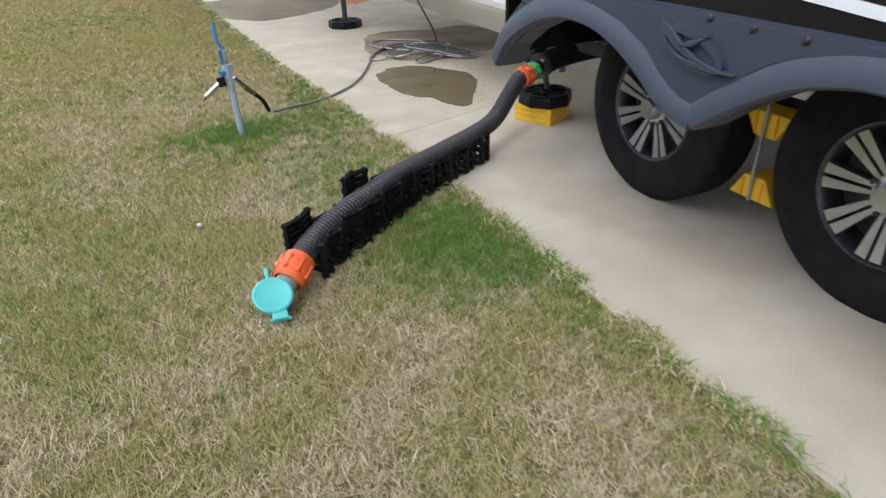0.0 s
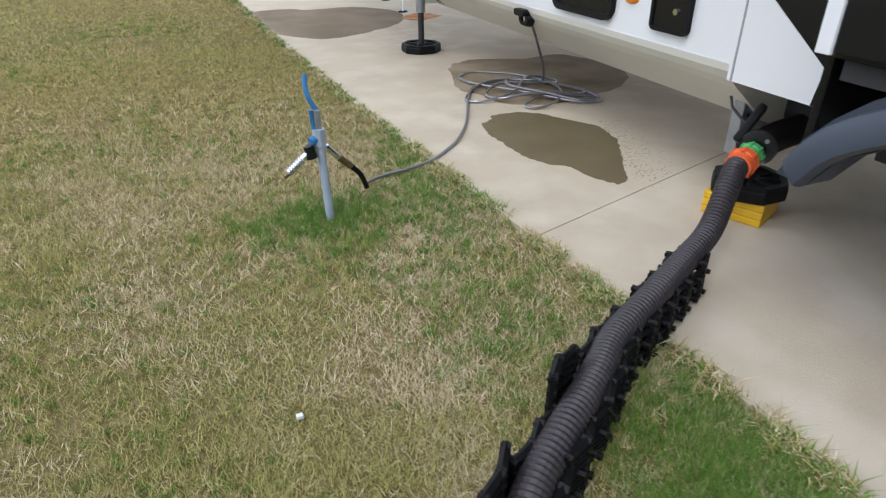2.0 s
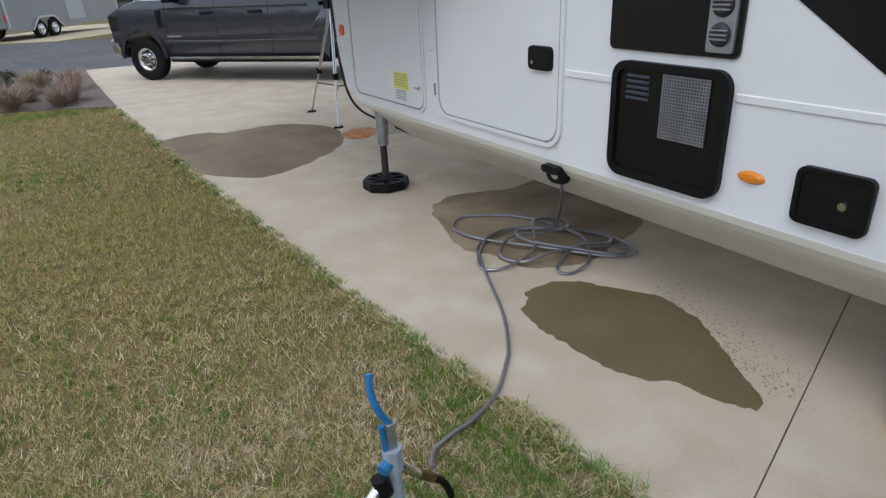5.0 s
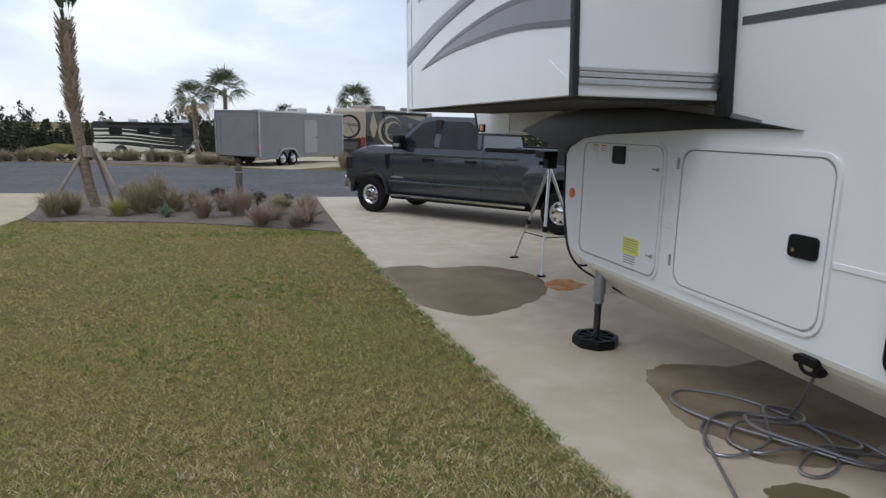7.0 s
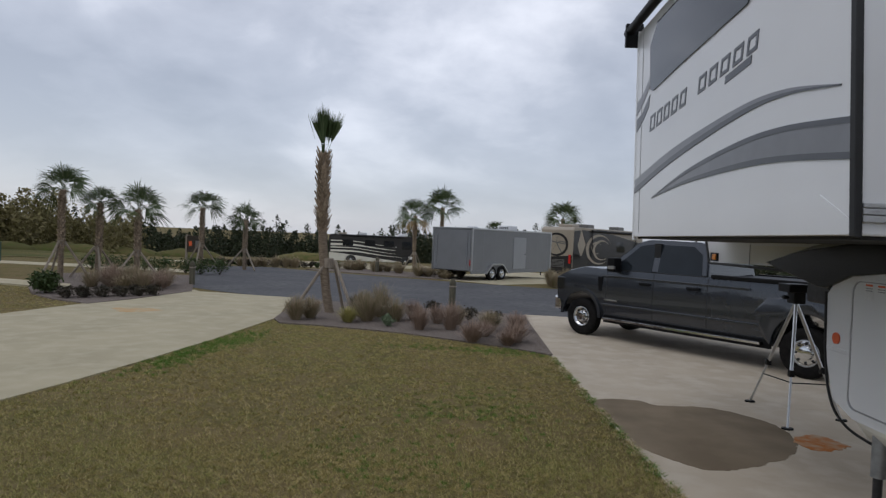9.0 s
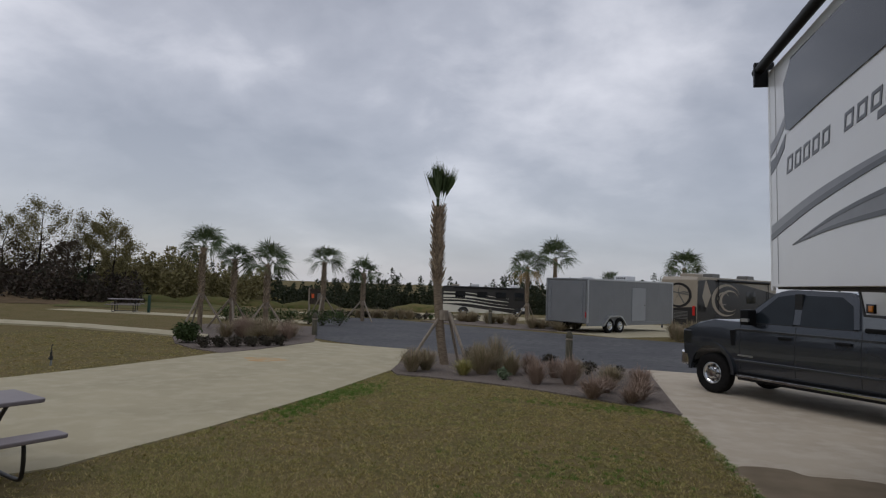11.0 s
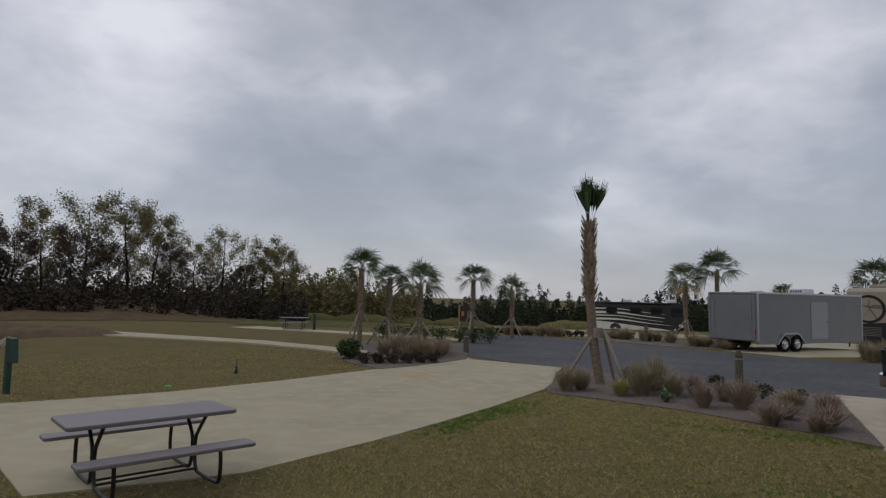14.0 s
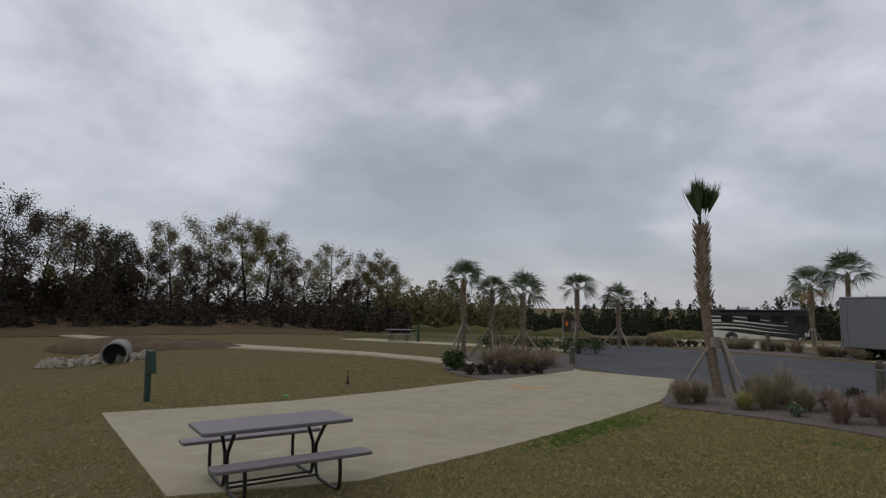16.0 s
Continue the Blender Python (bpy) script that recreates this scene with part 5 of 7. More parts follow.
# ---- pickup truck ----


def pickup(m):
    """Local: nose at -x end? x along the body (nose +x), y across, z up; near side is +y."""
    root = thing("pickup_truck", m, "dark grey metallic crew-cab dually pickup parked across driveway", "truck")
    hw = 0.98
    wb = 4.75
    fx, rx = wb / 2, -wb / 2
    R = 0.41
    nose, tail = fx + 0.72, rx - 1.25

    def archpts(cx, r, n=10):
        return [(cx + r * math.cos(radians(a)), 0.44 + r * math.sin(radians(a))) for a in np.linspace(0, 180, n)]
    def side_shape(bm_):
        """Tucks the sill and the shoulder of the body sides inwards."""
        for z in (0.62, 0.80, 1.10, 1.22, 1.33):
            bmesh.ops.bisect_plane(bm_, geom=list(bm_.verts) + list(bm_.edges) + list(bm_.faces), plane_co=(0, 0, z), plane_no=(0, 0, 1))
        for v_ in bm_.verts:
            z = v_.co.z
            tuck = 0.045 * max(0.0, (z - 1.10) / 0.32) ** 1.6 + 0.05 * max(0.0, (0.80 - z) / 0.34) ** 1.3
            if abs(v_.co.y) > 0.9:
                v_.co.y -= math.copysign(tuck, v_.co.y)
        return bm_
    lowline = [(nose - 0.02, 0.50)] + [(fx + 0.52, 0.46)] + archpts(fx, 0.50)[0:] + [(fx - 0.52, 0.46), (rx + 0.56, 0.50)] + archpts(rx, 0.54) + [(rx - 0.56, 0.55), (tail, 0.58)]
    upline = [(tail, 1.42), (fx - 2.95, 1.42), (fx - 0.6, 1.42), (fx + 0.1, 1.40), (nose - 0.25, 1.30), (nose, 1.18)]
    bodyp = part("body", side_shape(prism(lowline + upline, -hw, hw, "y", bevel=0.0)), "truck", root, "", True)
    # greenhouse
    gl = [(fx - 2.93, 1.40), (fx - 2.86, 1.94), (fx - 2.7, 2.01), (fx - 1.55, 2.03), (fx - 1.32, 1.98), (fx - 0.55, 1.41)]
    cab = bmesh.new()
    v = {}
    for sgn in (-1, 1):
        for i, (x, z) in enumerate(gl):
            k = (z - 1.40) / 0.63
            v[(sgn, i)] = cab.verts.new((x, sgn * (hw - 0.05 - 0.17 * k), z))
    n = len(gl)
    cab.faces.new([v[(1, i)] for i in range(n)])
    cab.faces.new([v[(-1, i)] for i in reversed(range(n))])
    for i in range(n):
        j = (i + 1) % n
        cab.faces.new((v[(1, i)], v[(1, j)], v[(-1, j)], v[(-1, i)]))
    bmesh.ops.bevel(cab, geom=list(cab.edges), offset=0.035, segments=2, affect="EDGES")
    part("cab", cab, "truck", root, "", True)

    def glass(pts, name="side_window"):
        for sgn in (-1, 1):
            bm_ = bmesh.new()
            vs = []
            for x, z in pts:
                k = (z - 1.40) / 0.63
                vs.append(bm_.verts.new((x, sgn * (hw - 0.05 - 0.17 * k + 0.006), z)))
            bm_.faces.new(vs)
            ret = bmesh.ops.extrude_face_region(bm_, geom=list(bm_.faces))
            for q in ret["geom"]:
                if isinstance(q, bmesh.types.BMVert):
                    q.co.y -= sgn * 0.02
            part(name, bm_, "cab_glass", root, "dark side window")
    glass([(fx - 0.80, 1.45), (fx - 1.36, 1.90), (fx - 1.60, 1.94), (fx - 1.72, 1.94), (fx - 1.72, 1.42), (fx - 0.95, 1.42)])
    glass([(fx - 1.86, 1.42), (fx - 1.86, 1.94), (fx - 2.55, 1.93), (fx - 2.74, 1.8), (fx - 2.80, 1.42)])
    ws = bmesh.new()
    vs = [ws.verts.new(p) for p in ((fx - 0.57, -0.80, 1.44), (fx - 0.57, 0.80, 1.44), (fx - 1.27, 0.68, 1.95), (fx - 1.27, -0.68, 1.95))]
    ws.faces.new(vs)
    ret = bmesh.ops.extrude_face_region(ws, geom=list(ws.faces))
    for q in ret["geom"]:
        if isinstance(q, bmesh.types.BMVert):
            q.co += Vector((0.02, 0, 0.02))
    part("windscreen", ws, "cab_glass", root)
    part("hood", prism([(fx - 0.6, 1.41), (fx + 0.1, 1.43), (nose - 0.22, 1.34), (nose - 0.06, 1.22), (fx - 0.6, 1.22)], -0.8, 0.8, "y", bevel=0.02), "truck", root, "", True)
    part("bumper", box(nose - 0.12, -0.97, 0.50, nose + 0.09, 0.97, 0.78, 0.04), "chrome", root, "chrome front bumper")
    part("grille", box(nose - 0.05, -0.72, 0.80, nose + 0.03, 0.72, 1.16, 0.02), "chrome", root)
    for sgn in (-1, 1):
        part("headlamp", box(nose - 0.22, sgn * 0.86 - 0.13, 0.92, nose + 0.012, sgn * 0.86 + 0.13, 1.20, 0.03), "glass_dark", root)
        part("turn_lamp", box(nose - 0.16, sgn * 0.985 - 0.01, 1.0, nose - 0.10, sgn * 0.985 + 0.004, 1.16, 0.006), "redorange", root)
        part("mirror", box(fx - 1.02, sgn * 1.10 - 0.14, 1.38, fx - 0.84, sgn * 1.10 + 0.13, 1.66, 0.03), "blackplastic", root, "black towing mirror")
        part("mirror_arm", box(fx - 0.96, sgn * 0.97 - 0.06, 1.42, fx - 0.89, sgn * 0.97 + 0.06, 1.47, 0.01), "blackplastic", root)
        part("mirror_lamp", box(fx - 1.03, sgn * 1.2 - 0.012, 1.44, fx - 0.88, sgn * 1.235 + 0.006, 1.50), "alu", root)
        part("running_board", box(rx + 0.75, sgn * 1.02 - 0.1, 0.40, fx - 0.68, sgn * 1.02 + 0.06, 0.47, 0.015), "blackplastic", root)
        part("board_trim", box(rx + 0.75, sgn * 1.085 - 0.006, 0.43, fx - 0.68, sgn * 1.085 + 0.006, 0.47, 0.003), "chrome", root, "chrome running board trim")
        for x in (fx - 1.62, fx - 2.68):
            part("door_handle", box(x - 0.13, sgn * 0.99 - 0.015, 1.17, x + 0.13, sgn * 0.99 + 0.03, 1.22, 0.012), "blackplastic", root)
        for x in (fx - 0.66, fx - 1.80, fx - 2.95):
            part("door_gap", side_shape(box(x - 0.005, sgn * hw - 0.006, 0.56, x + 0.005, sgn * hw + 0.003, 1.40)), "seal", root)
        part("body_crease", box(rx + 0.7, sgn * hw - 0.01, 0.70, fx - 0.55, sgn * hw + 0.018, 0.745, 0.008), "truck", root)
        part("body_crease", box(rx + 1.0, sgn * hw - 0.012, 1.26, fx - 0.55, sgn * hw + 0.012, 1.30, 0.006), "truck", root)
        part("fender_vent", prism([(fx - 0.56, 0.98), (fx - 0.47, 0.98), (fx - 0.44, 1.26), (fx - 0.56, 1.26)], sgn * hw - 0.01, sgn * hw + 0.008, "y"), "blackplastic", root)
        # rear dual fender bulge
        bp = archpts(rx, 0.55, 14) + [(rx - 0.66, 0.55), (rx - 0.86, 0.95), (rx - 0.62, 1.20), (rx, 1.24), (rx + 0.62, 1.20), (rx + 0.86, 0.95), (rx + 0.66, 0.55)]
        part("dual_fender", prism(bp, sgn * (hw - 0.02), sgn * (hw + 0.17), "y", bevel=0.03), "truck", root, "", True)
        part("wheel_lip", ring_open(archpts(fx, 0.56, 14), archpts(fx, 0.49, 14), sgn * (hw - 0.01), sgn * (hw + 0.035)), "truck", root)
    # truck underbody, shade beneath it given by the dark colour
    part("underbody", box(tail + 0.3, -0.7, 0.38, nose - 0.4, 0.7, 0.6), "shade_dark", root)
    part("bed_cover", box(tail + 0.02, -0.86, 1.40, fx - 3.0, 0.86, 1.44, 0.01), "blackplastic", root)
    part("bed_rail", box(tail, 0.84, 1.40, fx - 3.0, 0.97, 1.47, 0.015), "blackplastic", root)
    part("bed_rail", box(tail, -0.97, 1.40, fx - 3.0, -0.84, 1.47, 0.015), "blackplastic", root)
    part("tailgate_gap", box(tail - 0.004, -0.8, 0.75, tail + 0.004, 0.8, 1.38), "seal", root)
    for sgn in (-1, 1):
        part("pillar", prism([(fx - 1.72, 1.41), (fx - 1.86, 1.41), (fx - 1.86, 1.96), (fx - 1.72, 1.96)], sgn * (hw - 0.235), sgn * (hw - 0.13), "y"), "seal", root)
        part("belt_trim", box(fx - 2.9, sgn * (hw - 0.055) - 0.012, 1.405, fx - 0.62, sgn * (hw - 0.055) + 0.012, 1.425, 0.004), "seal", root)
        part("sill", box(rx + 0.62, sgn * 0.93 - 0.03, 0.36, fx - 0.6, sgn * 0.93 + 0.03, 0.52, 0.01), "blackplastic", root)
    part("fuel_door", prism(rounded(rx + 0.70, 1.0, rx + 0.86, 1.14, 0.02), hw - 0.002, hw + 0.004, "y"), "truck", root)
    part("badge_bars", box(fx - 0.95, hw - 0.002, 0.80, fx - 0.62, hw + 0.005, 0.83), "alu", root)
    for x, yy in ((fx, 0.86), (fx, -0.86), (rx, 1.02), (rx, -1.02), (rx, 0.76), (rx, -0.76)):
        rot = -90 if yy > 0 else 90
        make_wheel("wheel", pose(x, yy, R, 0, 0, rot), R, 0.22, 0.215, dually=True, parent=root)
    # the body rides high over its wheels
    for o in root.children:
        if o.data:
            for v_ in o.data.vertices:
                if v_.co.z > 0.45:
                    v_.co.z = 0.45 + (v_.co.z - 0.45) * 1.09
    return root


def ring_open(outer, inner, lo, hi):
    b = bmesh.new()
    o0, i0, o1, i1 = ([b.verts.new((p[0], h, p[1])) for p in ps] for ps, h in ((outer, lo), (inner, lo), (outer, hi), (inner, hi)))
    for i in range(len(outer) - 1):
        j = i + 1
        for q in ((o0[i], o0[j], i0[j], i0[i]), (o1[i], o1[j], i1[j], i1[i]), (o0[i], o0[j], o1[j], o1[i]), (i0[i], i0[j], i1[j], i1[i])):
            b.faces.new(q)
    return b


TF, TR = Vector((2.47, 17.05)), Vector((5.5, 13.35))
tdir = (TF - TR).normalized()
tmid = TF - tdir * 4.75 / 2 - Vector((tdir.y, -tdir.x)) * -0.86
pickup(pose(tmid.x, tmid.y, 0.022, 0, 0, math.degrees(math.atan2(tdir.y, tdir.x))))

# ---- cargo trailer ----


def cargo_trailer(m):
    """Local: the rear lower corner at the origin, x along the side, y across away from the viewer."""
    root = thing("cargo_trailer", m, "grey enclosed cargo trailer with tandem wheels and roof air conditioner", "trailer")
    L, Wd, z0, z1 = 7.4, 2.5, 0.45, 2.55
    part("box", box(0, 0, z0, L, Wd, z1, 0.03), "trailer", root)
    for x in (0.0, L):
        part("corner_post", box(x - 0.04, -0.02, z0, x + 0.04, 0.06, z1 + 0.02, 0.01), "alu", root)
    part("corner_post", box(-0.03, Wd - 0.06, z0, 0.04, Wd + 0.02, z1, 0.01), "alu", root)
    part("roof_rail", box(-0.03, -0.025, z1 - 0.05, L + 0.03, 0.05, z1 + 0.03, 0.01), "alu", root)
    part("roof_rail", box(-0.03, 0, z1 - 0.05, 0.03, Wd, z1 + 0.03, 0.01), "alu", root)
    part("bottom_rail", box(-0.03, -0.025, z0 - 0.1, L + 0.03, 0.06, z0 + 0.06, 0.01), "trailer", root)
    part("ramp_door", box(-0.02, 0.12, z0 + 0.05, 0.0, Wd - 0.12, z1 - 0.12, 0.006), "trailer", root)
    part("ramp_hinge", rod((-0.03, 0.2, z0 + 0.03), (-0.03, Wd - 0.2, z0 + 0.03), 0.02), "gunmetal", root)
    for y in (0.3, Wd - 0.3):
        part("lock_bar", rod((-0.04, y, z0 + 0.2), (-0.04, y, z1 - 0.3), 0.014), "galv", root)
    part("tail_lamp", box(-0.025, 0.05, z0 + 0.3, 0.0, 0.14, z0 + 0.55, 0.01), "red", root)
    part("entry_door", box(3.55, -0.03, z0 + 0.1, 4.75, 0.0, z1 - 0.35, 0.012), "trailer_door", root, "pale side door")
    part("door_latch", box(4.6, -0.05, 1.3, 4.68, -0.02, 1.36, 0.006), "chrome", root)
    for x in np.linspace(0.9, 7.0, 7):
        part("panel_seam", box(x, -0.004, z0 + 0.06, x + 0.012, 0.0, z1 - 0.05), "label_grey", root)
    part("fender", ring_open([(1.0 + 2.0 * t, 0.34 + 0.5 * min(1, 4 * min(t, 1 - t))) for t in np.linspace(0, 1, 14)], [(1.08 + 1.84 * t, 0.34 + 0.43 * min(1, 4 * min(t, 1 - t))) for t in np.linspace(0, 1, 14)], -0.16, 0.02), "alu", root, "bright twin fender")
    for x in (1.58, 2.42):
        make_wheel("wheel", pose(x, -0.02, 0.35, 0, 0, 90), 0.35, 0.2, 0.2, dually=True, parent=root)
        make_wheel("wheel", pose(x, Wd, 0.35, 0, 0, -90), 0.35, 0.2, 0.2, dually=True, parent=root)
    ac = part("roof_aircon", box(4.3, 0.8, z1 + 0.03, 5.1, 1.6, z1 + 0.28, 0.05), "white", root, "white roof air conditioner")
    for k in range(5):
        # slots drawn as dark strips in place of shaded openings
        part("ac_slot", box(4.295, 0.9 + 0.12 * k, z1 + 0.10, 4.30, 0.97 + 0.12 * k, z1 + 0.2), "shade_dark", ac)
    part("roof_vent", box(1.2, 0.9, z1 + 0.03, 1.6, 1.3, z1 + 0.12, 0.02), "white", root)
    part("tongue", prism([(L, 0.6), (L, Wd - 0.6), (L + 1.3, Wd / 2)], 0.38, 0.5), "gunmetal", root)
    part("tongue_jack", rod((L + 1.1, Wd / 2, 0.03), (L + 1.1, Wd / 2, 0.8), 0.04), "gunmetal", root)


cargo_trailer(pose(0.15, 32.7, ground_z(1.5, 34.5), 0, 0, 52))


def motorhome(m, label, style):
    """Local: x along the side from the rear corner, y across away from the viewer."""
    root = thing("motorhome", m, label, "motorhome")
    L, Wd, z0, z1 = 10.8 if style == 0 else 9.9, 2.5, 0.35, 3.45
    if style == 0:
        prof = [(0, z0), (L, z0), (L, z1), (0.2, z1), (0, z1 - 0.2)]
        body_mat, dark = "tan", "coach_dark"
    else:
        prof = [(0, z0), (L - 0.1, z0), (L + 0.25, 1.0), (L + 0.25, 2.0), (L - 0.1, z1 - 0.15), (L - 0.4, z1), (0.2, z1), (0, z1 - 0.2)]
        body_mat, dark = "coach_dark", "cream"
    part("shell", prism(prof, 0, Wd, "y", bevel=0.04), body_mat, root)

    def side_patch(name, poly, material, up=0.012):
        return part(name, prism(poly, -up, 0.01, "y"), material, root)

    def rear_patch(name, poly, material, up=0.012):
        return part(name, prism(poly, -up, 0.01, "x"), material, root)
    if style == 0:
        side_patch("skirt_band", [(0.03, z0), (L, z0), (L, 1.5), (5.5, 1.35), (2.5, 1.25), (0.03, 1.75)], dark)
        side_patch("graphic", [(0.1, 3.2), (1.0, 3.25), (0.6, 2.2), (1.2, 1.2), (0.05, 1.3)], dark)
        side_patch("side_field", [(1.0, 1.2), (L, 1.2), (L, 2.5), (6.5, 3.0), (4.0, 3.25), (1.1, 3.28), (1.7, 2.3)], dark, 0.014)
        # sweeping rings
        for cx, cz, r, w in ((3.6, 2.0, 1.25, 0.26), (4.0, 1.95, 0.85, 0.2), (3.2, 2.1, 0.5, 0.12)):
            o = [(cx + r * 1.5 * math.cos(a), cz + r * 0.85 * math.sin(a)) for a in np.linspace(0.4, 5.4, 26)]
            i_ = [(cx + (r - w * math.sin((a - 0.4) / 5 * math.pi)) * 1.5 * math.cos(a), cz + (r - w * math.sin((a - 0.4) / 5 * math.pi)) * 0.85 * math.sin(a)) for a in np.linspace(0.4, 5.4, 26)]
            part("swirl", ring_open(o, i_, -0.026, 0.005), "tan", root)
        rear_patch("rear_band", [(0.03, z0), (Wd - 0.03, z0), (Wd - 0.03, 1.35), (0.03, 1.55)], dark)
        o = [(Wd / 2 + 0.9 * math.cos(a), 2.25 + 0.8 * math.sin(a)) for a in np.linspace(0, 5.9, 28)]
        i_ = [(Wd / 2 + (0.78) * math.cos(a) + 0.05, 2.25 + 0.66 * math.sin(a)) for a in np.linspace(0, 5.9, 28)]
        part("swirl", ring_prism(o, i_, -0.02, 0.005, "x"), dark, root)
        for k in range(3):
            a0 = 0.6 + k * 1.1
            pts = smooth_line([(0, Wd / 2 + 0.75 * math.cos(a0 + 2.4), 2.25 + 0.6 * math.sin(a0 + 2.4)), (0, Wd / 2 + 0.15 * math.cos(a0), 2.25 + 0.2), (0, Wd / 2 + 0.75 * math.cos(a0), 2.25 + 0.6 * math.sin(a0))], 6)
            poly = [(p.y, p.z) for p in pts] + [(p.y + 0.05, p.z - 0.07) for p in reversed(pts)]
            rear_patch("swirl", poly, "coach_grey", 0.024)
        for k in range(6):
            rear_patch("rear_louver", [(0.6, 0.75 + k * 0.09), (1.9, 0.75 + k * 0.09), (1.9, 0.79 + k * 0.09), (0.6, 0.79 + k * 0.09)], "coach_grey", 0.03)
        for y in (0.12, Wd - 0.28):
            rear_patch("tail_lamp", [(y, 1.0), (y + 0.16, 1.0), (y + 0.16, 1.6), (y, 1.6)], "red", 0.035)
        side_patch("window", rounded(6.3, 1.8, 7.6, 2.6, 0.08), "glass_dark", 0.03)
        part("awning", rod((2.4, -0.08, 3.25), (9.5, -0.08, 3.25), 0.09), "blackplastic", root)
        for x in (2.5, 9.4):
            part("awning_arm", rod((x, -0.07, 1.4), (x, -0.07, 3.25), 0.03, seg=8), "blackplastic", root)
    else:
        side_patch("roof_band", [(0.05, 2.75), (L - 0.3, 2.75), (L - 0.3, 3.38), (0.2, 3.38)], "coach_dark")
        side_patch("skirt_band", [(0.05, z0), (9.0, z0), (7.5, 0.55), (5.0, 0.8), (2.0, 1.15), (0.05, 1.3)], dark)
        for k, (zc, th) in enumerate(((2.66, 0.14), (2.28, 0.30), (1.86, 0.14), (1.52, 0.26))):
            up_ = smooth_line([(0.2, zc + 0.1, 0), (3.0, zc + 0.06, 0), (6.2, zc - 0.35, 0), (9.0, zc - 0.62, 0)], 6)
            side_patch("stripe", [(p.x, p.y) for p in up_] + [(p.x, p.y - th * (1 - p.x / 9.3)) for p in reversed(up_)], dark, 0.012 + 0.004 * k)
        side_patch("front_dark", [(7.8, 1.2), (L + 0.2, 1.0), (L + 0.2, 2.0), (L - 0.15, 3.3), (8.1, 2.9)], "coach_dark", 0.034)
        side_patch("window", rounded(8.6, 1.9, 9.7, 2.85, 0.1), "glass_dark", 0.05)
        for x in (1.6, 4.2, 6.4):
            side_patch("window", rounded(x, 2.15, x + 1.2, 2.85, 0.08), "glass_dark", 0.045)
        part("windscreen", prism([(0.1, 1.5), (Wd - 0.1, 1.5), (Wd - 0.15, 3.0), (0.15, 3.0)], L + 0.05, L + 0.27, "x"), "glass_dark", root)
        part("mirror", box(L + 0.2, -0.3, 2.1, L + 0.35, -0.05, 2.7, 0.03), dark, root)
        part("awning", rod((1.4, -0.08, 3.3), (8.5, -0.08, 3.3), 0.09), "blackplastic", root)
        side_patch("lamp_panel", rounded(L - 0.5, 0.75, L - 0.05, 1.1, 0.06), "paper", 0.05)
    for x in (3.4, 8.2):
        part("aircon", box(x, 0.85, z1, x + 1.0, 1.65, z1 + 0.3, 0.06), "white" if style == 1 else "coach_grey", root, "roof air conditioner")
    part("roof_pod", box(1.0, 0.7, z1, 2.0, 1.8, z1 + 0.22, 0.06), "tan", root)
    for x in (2.6, 9.0):
        for y in (0.12, Wd - 0.12):
            make_wheel("wheel", pose(x, y, 0.48, 0, 0, 90 if y < 1 else -90), 0.48, 0.28, 0.28, dually=True, parent=root)
        # dark half-round patch paints the shade of the wheel opening
        side_patch("wheel_arch", [(x + 0.62 * math.cos(a), 0.45 + 0.6 * math.sin(a)) for a in np.linspace(0, math.pi, 12)], "shade_dark", 0.055)
    return root


motorhome(pose(7.0, 44.4, ground_z(7, 44.4) - 0.05, 0, 0, 50), "champagne and black motorhome with swirl paintwork", 0)
MH = (-16.0, 75.3)
motorhome(pose(MH[0], MH[1], ground_z(-10, 77), 0, 0, 8), "black and tan striped motorhome parked across the road", 1)
draped("pavement", [(-2.5, 34.0), (1.5, 31.2), (14, 42), (16, 60), (4, 62), (0.5, 42.0)], 0.016, "concrete_far", "pale concrete pad under the cargo trailer", "pavement")
draped("pavement", [(-26, 52), (-8.0, 43.0), (-5.0, 45.5), (-3, 72), (-18, 84)], 0.012, "concrete_far", "pale concrete pad across the road", "pavement")
draped("planting_bed", [(-8.8, 36.5), (-3.5, 33.6), (0.2, 32.8), (-0.6, 35.5), (-4.2, 40.5), (-8.0, 42.0)], 0.03, "mulch", "roadside planting bed with dry grasses", "planting bed")

# ---- palms ----


def fan_leaf(bm_v, bm_f, root_pt, direction, length, spread, n=13, droop=0.35, stalk=0.30):
    """A fan frond: a stalk and many narrow leaflets."""
    d = direction.normalized()
    side = d.cross(Vector((0, 0, 1)))
    if side.length < 0.05:
        side = Vector((1, 0, 0))
    side.normalize()
    side = Matrix.Rotation(random.uniform(-1.0, 1.0), 3, d) @ side
    up = side.cross(d).normalized()
    hub = root_pt + d * length * stalk
    k = len(bm_v)
    w = 0.012
    bm_v += [root_pt - side * w, root_pt + side * w, hub + side * w * 0.6, hub - side * w * 0.6]
    bm_f.append((k, k + 1, k + 2, k + 3))
    for i in range(n):
        a = (i / (n - 1) - 0.5) * 2 * spread
        ld = (d * math.cos(a) + side * math.sin(a) + up * 0.12 * math.cos(a * 1.5)).normalized()
        ll = length * (1.02 - stalk - 0.12 * abs(a) / spread) * random.uniform(0.9, 1.08)
        mid = hub + ld * ll * 0.55
        tip = hub + ld * ll - Vector((0, 0, droop * ll * random.uniform(0.5, 1.3)))
        ws = (ld.cross(up)).normalized() * 0.019 * (length / 1.1)
        k = len(bm_v)
        bm_v += [hub, mid + ws, tip, mid - ws]
        bm_f.append((k, k + 1, k + 2, k + 3))


